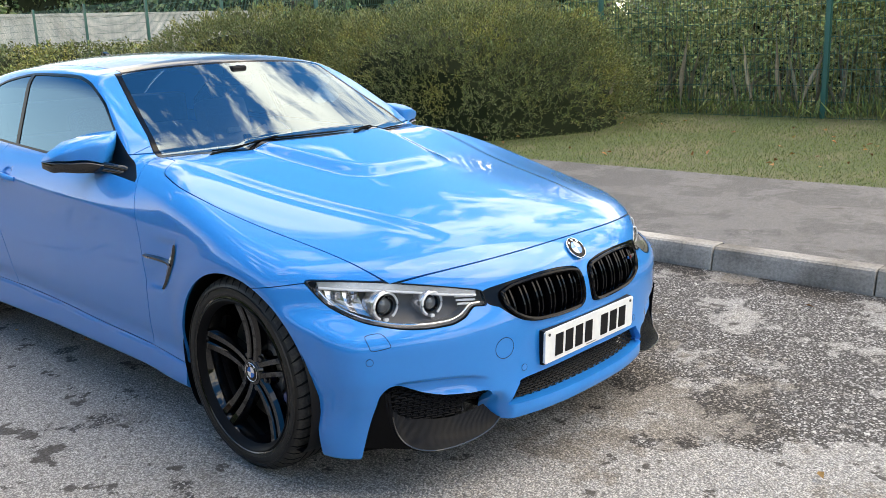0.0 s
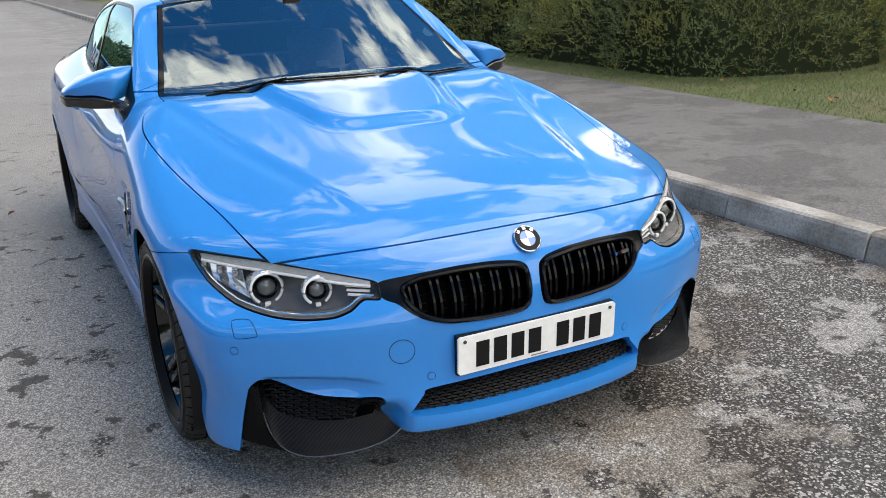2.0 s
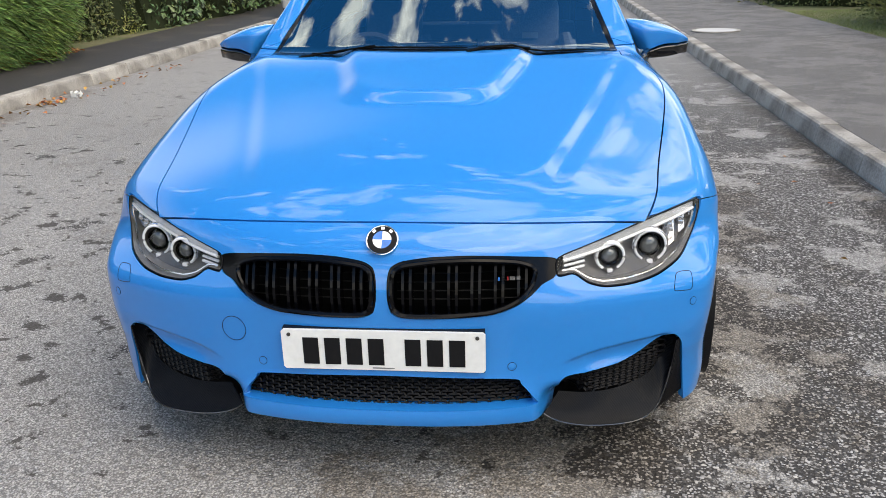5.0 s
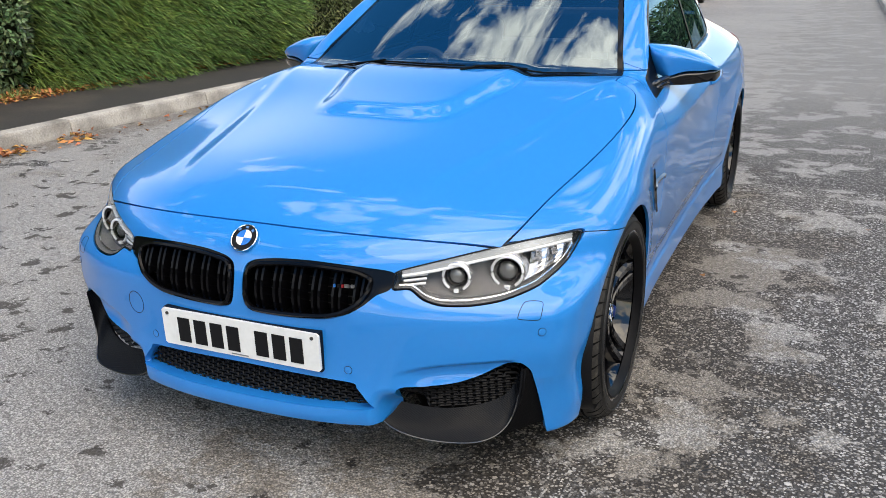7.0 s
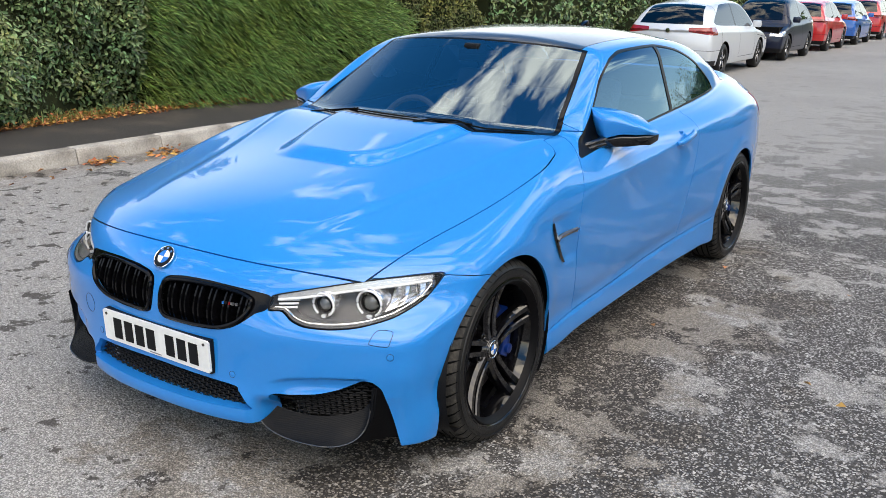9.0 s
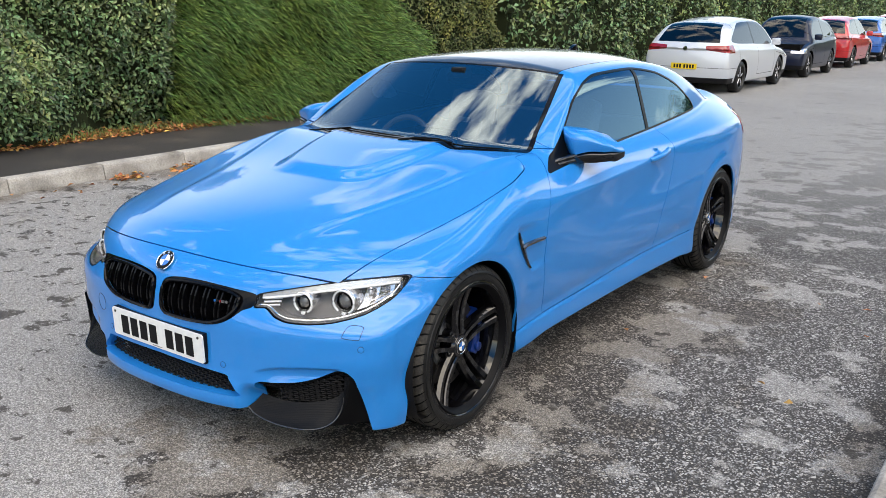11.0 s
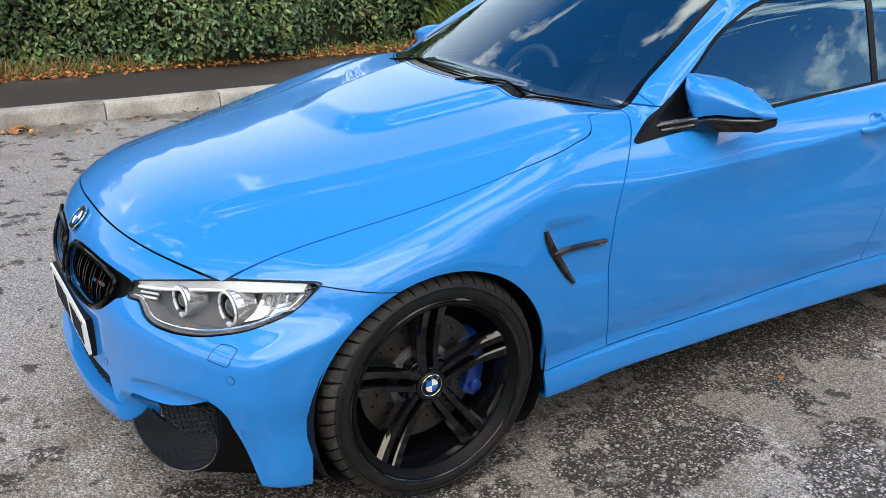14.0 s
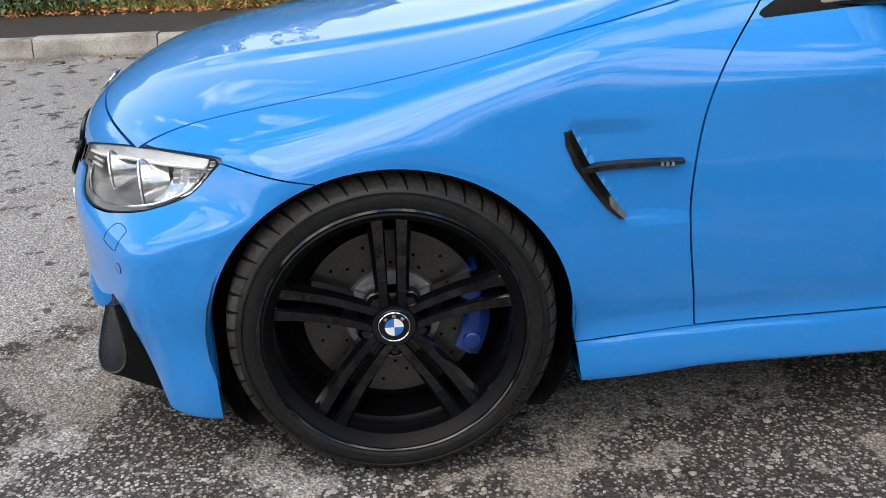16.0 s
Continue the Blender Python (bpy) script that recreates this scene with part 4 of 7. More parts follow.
def roundel(parent, m, r, scale=1.0):
    """A round emblem: chrome rim, black ring, blue and white quarters."""
    def disc(name, prof, material):
        bm = lathe(prof, 40, "z")
        bmesh.ops.transform(bm, matrix=m, verts=bm.verts)
        return part(name, bm, material, badge, smooth=True)
    badge = empty("roundel", "", "")
    badge.parent = parent
    tagged(badge, "round emblem with blue and white quarters")
    disc("rim_ring", [(0, r), (.004, r), (.005, r * .96), (.004, r * .92), (0, r * .92)], CHROME)
    disc("black_ring", [(.003, r * .93), (.0042, r * .6), (.003, 0)], INK)
    for q in range(4):
        bm = bmesh.new()
        k = [bm.verts.new((0, 0, .0052))] + [bm.verts.new((r * .58 * math.cos(q * math.pi / 2 + i * math.pi / 16), r * .58 * math.sin(q * math.pi / 2 + i * math.pi / 16), .0052)) for i in range(9)]
        top = bm.faces.new(k)
        ext = bmesh.ops.extrude_face_region(bm, geom=[top])
        bmesh.ops.translate(bm, vec=(0, 0, -.002), verts=[e for e in ext["geom"] if isinstance(e, bmesh.types.BMVert)])
        bmesh.ops.recalc_face_normals(bm, faces=bm.faces)
        bmesh.ops.transform(bm, matrix=m, verts=bm.verts)
        part("quarter", bm, ROUNDBLUE if q % 2 else WHITE, badge)
    bm = bmesh.new()
    for i in range(3):
        a = math.pi / 2 + (i - 1) * .75
        box(bm, -r * .11, r * .11, -r * .09, r * .09, .0045, .0058, m=m @ pose(r * .76 * math.cos(a), r * .76 * math.sin(a), 0, 0, 0, math.degrees(a) - 90))
    part("ring_bars", bm, CHROME, badge)


g = steepest(np.array([[0, -.705, .690]]))[0]
roundel(coupe, look((0, -.709, .690), tuple(np.array((0, -.709, .690)) - g)), .041)

# lower mouth
mouth = empty("lower_grille", "", "")
mouth.parent = coupe
# near-black sheet stands in for the shade deep in the mouth
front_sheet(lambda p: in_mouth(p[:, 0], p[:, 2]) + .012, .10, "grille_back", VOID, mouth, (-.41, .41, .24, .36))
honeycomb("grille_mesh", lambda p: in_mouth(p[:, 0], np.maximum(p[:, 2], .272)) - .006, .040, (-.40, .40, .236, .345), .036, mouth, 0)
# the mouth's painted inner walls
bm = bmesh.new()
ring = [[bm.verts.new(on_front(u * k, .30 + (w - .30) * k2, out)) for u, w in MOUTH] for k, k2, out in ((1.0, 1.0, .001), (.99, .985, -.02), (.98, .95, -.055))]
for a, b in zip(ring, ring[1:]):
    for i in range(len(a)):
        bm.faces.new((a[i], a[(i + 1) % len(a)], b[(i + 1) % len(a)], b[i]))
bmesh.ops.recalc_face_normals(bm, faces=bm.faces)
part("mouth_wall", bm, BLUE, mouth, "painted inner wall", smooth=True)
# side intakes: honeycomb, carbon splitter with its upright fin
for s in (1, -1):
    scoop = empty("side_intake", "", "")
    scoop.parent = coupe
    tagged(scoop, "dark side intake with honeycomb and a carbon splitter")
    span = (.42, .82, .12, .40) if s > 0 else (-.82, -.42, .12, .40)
    # near-black sheet stands in for the shade deep in the intake
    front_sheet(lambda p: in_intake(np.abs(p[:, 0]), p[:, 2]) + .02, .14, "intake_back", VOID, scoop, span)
    ho = honeycomb("intake_mesh", lambda p: np.minimum(in_intake(np.abs(p[:, 0]), p[:, 2]) - .002, np.minimum(.735 - np.abs(p[:, 0]), p[:, 2] - .238)), .036, (.43, .74, .235, .385), .036, scoop, 0)
    if s < 0:
        for v in ho.data.vertices:
            v.co.x = -v.co.x
    bm = bmesh.new()
    along = np.linspace(0, 1, 9)
    # the blade runs from its inner tip along the sole and up the outer fin
    edge_c = [curve_of(along, v) for v in ([.408, .445, .515, .600, .672, .716, .738, .749, .757], [-.703, -.702, -.694, -.676, -.645, -.598, -.572, -.570, -.574], [.214, .193, .178, .174, .178, .198, .244, .302, .374])]
    back_c = [curve_of(along, v) for v in ([.446, .475, .530, .600, .665, .705, .722, .732, .742], [-.666, -.660, -.643, -.614, -.577, -.548, -.530, -.522, -.517], [.262, .258, .250, .250, .261, .280, .312, .348, .386])]
    rows = []
    for k in np.linspace(0, 1, 41):
        e, c = Vector([float(q(k)) for q in edge_c]), Vector([float(q(k)) for q in back_c])
        sole = 1 - float(step(.45, .8, np.array(k)))
        mid = e.lerp(c, .5) + Vector((.008 * (1 - sole), .004, -.004 * sole))
        quarter = e.lerp(c, .12) + Vector((.003 * (1 - sole), .003, -.002 * sole))
        under = Vector((.010 * (1 - sole), .012, -.009 * sole))
        row = [c + under, e.lerp(c, .4) + under * 1.6, e + under, e, quarter, mid, c]
        rows.append([bm.verts.new((s * q.x, q.y, q.z)) for q in row])
    for a, b in zip(rows, rows[1:]):
        for i in range(6):
            bm.faces.new((a[i], b[i], b[i + 1], a[i + 1]) if s < 0 else (a[i], a[i + 1], b[i + 1], b[i]))
    blade = part("carbon_splitter", bm, WEAVE, scoop, "woven carbon splitter blade", smooth=True)
    bm = bmesh.new()
    tube(bm, [(s * float(edge_c[0](k)), float(edge_c[1](k)), float(edge_c[2](k))) for k in np.linspace(0, .86, 36)], .0022, 6)
    part("splitter_lip", bm, LACQUER, blade, "lacquered lip", smooth=True)
    bm = bmesh.new()
    rows = []
    for k in np.linspace(.56, 1, 14):
        e = Vector([float(q(k)) for q in edge_c])
        z = max(e.z, .172)
        x = float(np.interp(z, [.17, .20, .29, .36, .39], [.801, .797, .786, .775, .760]))
        o = on_front(x, z, -.012)
        inner = Vector((.006, .006, 0))
        rows.append([bm.verts.new((s * q.x, q.y, q.z)) for q in (e + inner, e.lerp(o, .5) + inner, o, o + Vector((-.012, .05, 0)))])
    for a, b in zip(rows, rows[1:]):
        for i in range(3):
            bm.faces.new((a[i], b[i], b[i + 1], a[i + 1]) if s > 0 else (a[i], a[i + 1], b[i + 1], b[i]))
    bmesh.ops.solidify(bm, geom=bm.faces[:], thickness=.004)
    part("duct_wall", bm, SATIN, scoop)


# headlights
def headlight(s):
    lamp = empty("headlight", "", "")
    lamp.parent = coupe
    tagged(lamp, "clear headlight with two round lamps and light rings")
    span = (.42, .86, .54, .71) if s > 0 else (-.86, -.42, .54, .71)
    # the lens follows the skin
    v, t = shell_mesh(body, (min(span[0], span[1]) - .01, -.72, .53), (max(span[0], span[1]) + .01, -.22, .72), .010)
    v = settle(v, 2)
    lens = clip(clip((v, t), lambda p: in_lamp(np.abs(p[:, 0]), p[:, 2]) - .001), lambda p: -.25 - p[:, 1])
    panel("lens", lens, LENS, lamp, "clear lens", fold=0, lift=-.002).visible_shadow = False
    inner = (lens[0] + np.array((-.016 * s, .060, 0)), lens[1])
    hang(new("lamp_housing", mesh_from("lamp_housing", *inner, LAMPGREY)), lamp)
    seal = bmesh.new()
    pts = []
    for u, w in LAMP[::2]:
        q = np.array([[s * u, float(front_y(np.array(u), np.array(w))), w]])
        q = settle(q, 4)[0]
        pts.append(Vector(q) + Vector((0, .004, 0)))
    tube(seal, pts, .0018, 6, closed=True)
    part("seal", seal, SATIN, lamp, smooth=True)
    wall = bmesh.new()
    lo = [wall.verts.new(p) for p in pts]
    hi = [wall.verts.new(p + Vector((-.016 * s, .060, 0))) for p in pts]
    for i in range(len(lo)):
        wall.faces.new((lo[i], lo[(i + 1) % len(lo)], hi[(i + 1) % len(lo)], hi[i]))
    part("lamp_bezel", wall, BEZEL, lamp, smooth=True)
    brow = bmesh.new()
    upper = [(.455, .630), (.53, .648), (.61, .666), (.69, .680), (.76, .688), (.825, .689)]
    lower = [(.455, .624), (.53, .634), (.61, .649), (.69, .661), (.76, .669), (.822, .678)]
    at = lambda u, w, d: Vector(settle(np.array([[s * u, float(front_y(np.array(u), np.array(w))), w]]), 4)[0]) + Vector((-.004 * s, d, 0))
    rows = [[brow.verts.new(at(a[0], a[1] + .006, .004)), brow.verts.new(at(*b, .010)), brow.verts.new(at(*b, .05))] for a, b in zip(rounded(upper + upper[::-1][1:-1], 3)[:16], rounded(lower + lower[::-1][1:-1], 3)[:16])]
    for a, b in zip(rows, rows[1:]):
        for i in range(2):
            brow.faces.new((a[i], b[i], b[i + 1], a[i + 1]))
    part("brow", brow, BROW, lamp, smooth=True)
    line = bmesh.new()
    tube(line, [at(u, w - .002, .009) for u, w in rounded(lower + lower[::-1][1:-1], 3)[:16]], .0042, 6)
    part("light_strip", line, PEARL, lamp, smooth=True)
    trim = bmesh.new()
    low = [(.452, .600), (.482, .599), (.518, .577), (.56, .564), (.63, .562), (.70, .569), (.762, .589), (.805, .630), (.826, .676)]
    tube(trim, [Vector(settle(np.array([[s * u, float(front_y(np.array(u), np.array(w))), w]]), 4)[0]) + Vector((-.004 * s, .010, 0)) for u, w in rounded(low + low[::-1][1:-1], 3)[:len(low) * 3 - 3]], .0032, 6)
    part("lower_trim", trim, CHROME, lamp, smooth=True)
    for x, z, r in ((.578, .611, .036), (.690, .613, .042)):
        c = Vector(settle(np.array([[s * x, float(front_y(np.array(x), np.array(z))), z]]), 4)[0]) + Vector((-.006 * s, .030, 0))
        aim = pose(c.x, c.y, c.z, 90, 0, 10 * s)
        bowl = lathe([(.012, r * 1.12), (.004, r * 1.06), (-.02, r * .92), (-.03, r * .78)], 36, "z")
        bmesh.ops.transform(bowl, matrix=aim, verts=bowl.verts)
        b = part("lamp_bowl", bowl, LAMPGREY, lamp, smooth=True)
        shroud = lathe([(-.045, r * 1.22), (-.004, r * 1.20), (.008, r * 1.16), (.010, r * 1.08)], 36, "z")
        bmesh.ops.transform(shroud, matrix=aim, verts=shroud.verts)
        part("lamp_shroud", shroud, SILVER, b, smooth=True)
        ring = bmesh.new()
        arc = [Vector((r * math.cos(a), r * math.sin(a), .012)) for a in np.linspace(-.92, math.pi + .92, 33)]
        arc = [Vector((r * .52, -r * .86, .012))] + arc + [Vector((-r * .52, -r * .86, .012))]
        tube(ring, [aim @ p for p in arc], .0040, 8)
        part("light_ring", ring, PEARL, b, smooth=True)
        eye = lathe([(.0, r * .74), (.010, r * .70), (.006, r * .66), (-.004, r * .64)], 36, "z")
        bmesh.ops.transform(eye, matrix=aim, verts=eye.verts)
        part("eye_rim", eye, GLOSS, b, smooth=True)
        ball = lathe([(-.006, r * .66)] + [(-.006 + .020 * math.sin(a), r * .66 * math.cos(a)) for a in np.linspace(.1, math.pi / 2, 8)], 36, "z")
        bmesh.ops.transform(ball, matrix=aim, verts=ball.verts)
        part("projector", ball, GLASSBALL, b, smooth=True)
        foot = box(bmesh.new(), -r * .2, r * .2, -r * 1.22, -r * .92, .004, .016, .003, m=aim)
        part("ring_foot", foot, PEARL, b)
    for i in range(3):
        z = .596 + i * .011
        bm = bmesh.new()
        a = on_front(.452, z, -.022)
        c = on_front(.505, z + .004, -.026)
        tube(bm, [(s * a.x, a.y, a.z), (s * c.x, c.y, c.z)], .004, 5)
        part("strip", bm, PEARL, lamp)
    side_r = bmesh.new()
    rows = []
    for u in np.linspace(.742, .828, 6):
        row = []
        for w in np.linspace(.585 + .55 * max(0, u - .745), .668, 6):
            q = settle(np.array([[s * u, float(front_y(np.array(u), np.array(w))), w]]), 4)[0]
            row.append(side_r.verts.new((q[0] - .016 * s, q[1] + .034 + .006 * math.sin(u * 200), q[2])))
        rows.append(row)
    for a, b in zip(rows, rows[1:]):
        for i in range(5):
            side_r.faces.new((a[i], b[i], b[i + 1], a[i + 1]))
    part("side_reflector", side_r, SILVER, lamp)
    for i in range(4):
        for j in range(3):
            q = settle(np.array([[s * (.752 + .017 * i), -.42 + .05 * i, .628 + .014 * j]]), 4)[0]
            part("reflector_cell", boxed(q[0] - .007 - .014 * s, q[0] + .007 - .014 * s, q[1] + .012, q[1] + .026, q[2] - .006, q[2] + .006, .002), SILVER, lamp)
    return lamp


GLASSBALL = mat("projector_glass", (.10, .105, .11), .06, .4, 1.0, .05)
for s in (1, -1):
    headlight(s)

# number plate, made anonymous with bars
plate = empty("number_plate", "", "")
plate.parent = coupe
tagged(plate, "white number plate with black characters as bars")
tilt = pose(0, -.766, .4175, 3, 0, 0)
bm = prism([(-.254, -.0555), (.254, -.0555), (.26, -.0495), (.26, .0495), (.254, .0555), (-.254, .0555), (-.26, .0495), (-.26, -.0495)], 0, -.008)
bmesh.ops.transform(bm, matrix=tilt, verts=bm.verts)
part("plate_sheet", bm, WHITE, plate)
part("plate_backing", box(bmesh.new(), -.258, .258, -.001, .03, -.060, .056, m=tilt), SATIN, plate)
for i in range(7):
    x = -.185 + i * .056 + (.038 if i > 3 else 0)
    part("character_bar", box(bmesh.new(), x - .020, x + .020, -.0105, -.0075, -.040, .034, m=tilt), INK, plate)
for x in (-.24, .24):
    bm = lathe([(0, .005), (.003, .005), (.004, 0)], 10, "y")
    bmesh.ops.scale(bm, vec=(1, -1, 1), verts=bm.verts)
    bmesh.ops.transform(bm, matrix=tilt @ pose(x, -.008, .042), verts=bm.verts)
    part("plate_screw", bm, STEEL, plate)
part("maker_line", box(bmesh.new(), -.028, .028, -.0092, -.0078, -.0505, -.0475, m=tilt), STEELBADGE, plate)


def scribed(pts, name, parent, r=.0010, material=SATIN):
    """A fine closed joint line that lies in the skin."""
    p = settle(np.array(pts), 5)
    bm = bmesh.new()
    tube(bm, p, r, 5, closed=True)
    return part(name, bm, material, parent)


# sensors, towing cover, washer covers
for s in (1, -1):
    for x, z in ((.325, .366), (.800, .474)):
        y = float(front_y(np.array(x), np.array(z)))
        c = settle(np.array([[s * x, y, z]]), 5)[0]
        n0 = steepest(c[None])[0]
        n0 /= np.linalg.norm(n0)
        aim = look(tuple(c), tuple(c - n0))
        q = lathe([(.0008, .0105), (.0016, .008), (.0012, 0)], 20, "z")
        bmesh.ops.transform(q, matrix=aim, verts=q.verts)
        sensor = part("parking_sensor", q, BLUE, coupe, smooth=True)
        bm = bmesh.new()
        tube(bm, [aim @ Vector((.011 * math.cos(a), .011 * math.sin(a), .0004)) for a in np.linspace(0, 2 * math.pi, 20, endpoint=False)], .0008, 5, closed=True)
        part("sensor_ring", bm, SATIN, sensor)
    k = [(.752, .552), (.792, .548), (.796, .520), (.790, .508), (.748, .514), (.744, .522)]
    scribed([(s * u, float(front_y(np.array(u), np.array(w))), w) for u, w in rounded(k, 4)], "washer_joint", coupe)
scribed([(-.401 + .034 * math.cos(a), float(front_y(np.array(-.401 + .034 * math.cos(a)), np.array(.449))), .449 + .034 * math.sin(a)) for a in np.linspace(0, 2 * math.pi, 36, endpoint=False)], "towing_joint", coupe)

# wing vents
for s in (1, -1):
    vent = empty("wing_vent", "", "")
    vent.parent = coupe
    tagged(vent, "gloss black vent blade in the wing")

    def skin_at(y, z, out):
        return Vector((s * (float(side_x(np.array(y), np.array(z))) + out), y, z))
    bm = bmesh.new()
    line = [(.334, .738), (.342, .712), (.362, .672), (.392, .628), (.425, .585), (.450, .560)]
    rows = []
    for i, (y, z) in enumerate(line):
        w = (.007, .011, .0125, .012, .011, .008)[i]
        rows.append([bm.verts.new(skin_at(y - w, z - w * .3, .0035)), bm.verts.new(skin_at(y - w * .2, z, .009)), bm.verts.new(skin_at(y + w, z + w * .4, .0045))])
    for a, b in zip(rows, rows[1:]):
        for i in range(2):
            bm.faces.new((a[i], a[i + 1], b[i + 1], b[i]))
    part("vent_slot", bm, PIANO, vent, smooth=True)
    bm = bmesh.new()
    rows = []
    for k in np.linspace(0, 1, 10):
        y = .362 + .197 * k
        z = .662 + .006 * k
        h = .010 * (1 - .35 * k ** 4)
        rows.append([bm.verts.new(skin_at(y, z + h, .001)), bm.verts.new(skin_at(y, z + h * .55, .013)), bm.verts.new(skin_at(y, z - h * .5, .010)), bm.verts.new(skin_at(y, z - h, .001))])
    for a, b in zip(rows, rows[1:]):
        for i in range(3):
            bm.faces.new((a[i], b[i], b[i + 1], a[i + 1]))
    bm.faces.new(rows[-1])
    part("vent_blade", bm, PIANO, vent, smooth=True)
    for i in range(3):
        a = skin_at(.515 + .010 * i, .667, .013)
        part("badge_bar", boxed(a.x - .003, a.x + .003, a.y - .003, a.y + .003, a.z - .004, a.z + .003), CHROME, vent)


# door mirrors
def mirror(s):
    m = empty("door_mirror", "", "")
    m.parent = coupe
    tagged(m, "blue door mirror on a gloss black arm")
    rear_y = curve_of([.738, .80, .85, .94, 1.005], [1.022, 1.062, 1.078, 1.098, 1.106])
    top = curve_of([.738, .80, .86, .91, .95, .98, .997, 1.005], [1.086, 1.081, 1.070, 1.053, 1.036, 1.018, 1.002, .990])
    hem = curve_of([.738, .744, .752, .765, .785, .81, .835, .86, .885, .91, .96, .995, 1.005], [1.080, 1.045, 1.010, .984, .971, .967, .971, .980, .987, .989, .989, .988, .984])
    keel = curve_of([.80, .86, .93, .98, .997, 1.005], [.934, .935, .940, .945, .949, .960])
    front = curve_of([.738, .76, .79, .825, .86, .92, .96, .985, 1.0, 1.005], [.996, .965, .944, .938, .947, .974, 1.000, 1.026, 1.058, 1.090])

    def face(x, v):
        """The front: an outer cheek and an inner facet that meet in a ridge falling from the horn."""
        ridge_x = .745 + .095 * (1 - v) ** .8
        return float(smax(np.array(float(front(x)) + .012 * (1 - v) ** 2), np.array(float(front(ridge_x)) + .75 * (ridge_x - x)), .008))

    def sweep(xs, top_of, low_of, inset, crown):
        bm = bmesh.new()
        rows = []
        for x in xs:
            b, yb = float(low_of(x)), float(rear_y(x)) + inset
            t = max(float(top_of(x)), b + .004)
            row = []
            for a in np.linspace(0, math.pi / 2, 10):
                v = 1 - crown * (1 - math.cos(a))
                row.append((yb - (yb - face(x, v) - inset) * math.sin(a) ** .58, b + (t - b) * v))
            for v in np.linspace(1 - crown, 0, 8)[1:]:
                row.append((min(yb, face(x, v) + inset), b + (t - b) * v))
            row += [(row[-1][0] + (yb - row[-1][0]) * .4, b + .003), (yb, b + .006)]
            rows.append([bm.verts.new((s * x, y, z)) for y, z in row])
        n = len(rows[0])
        for p, q in zip(rows, rows[1:]):
            for i in range(n):
                bm.faces.new((p[i], q[i], q[(i + 1) % n], p[(i + 1) % n]))
        bm.faces.new(rows[0]), bm.faces.new(rows[-1])
        bmesh.ops.recalc_face_normals(bm, faces=bm.faces)
        return bm
    span = .738 + .267 * (1 - np.cos(np.linspace(0, math.pi, 61))) / 2
    part("mirror_shell", sweep(span, top, hem, 0, .34), BLUE, m, smooth=True)
    part("mirror_base", sweep(.808 + .197 * (1 - np.cos(np.linspace(0, math.pi, 41))) / 2, lambda x: hem(x) + .001, keel, .002, .3), PIANO, m, smooth=True)
    for drop, out in ((0, 0), (-.017, .003)):
        bm = bmesh.new()
        tube(bm, [(s * (.784 + out), .822, .944 + drop), (s * (.794 + out), .842, .951 + drop), (s * (.806 + out), .905, .957 + drop), (s * (.822 + out), .955, .962 + drop), (s * .855, .985, .966 + drop), (s * .89, 1.01, .968 + drop)], [.004, .014, .0145, .0145, .014, .008], 14, flat=.8)
        part("mirror_arm", bm, PIANO, m, smooth=True)
    bm = prism(rounded([(.765, 1.062), (.79, 1.026), (.83, .988), (.88, .984), (.96, .990), (.982, 1.000), (.972, 1.022), (.92, 1.056), (.80, 1.076)], 4), 1.084, 1.092)
    if s < 0:
        bmesh.ops.scale(bm, vec=(-1, 1, 1), verts=bm.verts)
        bmesh.ops.reverse_faces(bm, faces=bm.faces)
    part("mirror_glass", bm, CHROME, m)


for s in (1, -1):
    mirror(s)


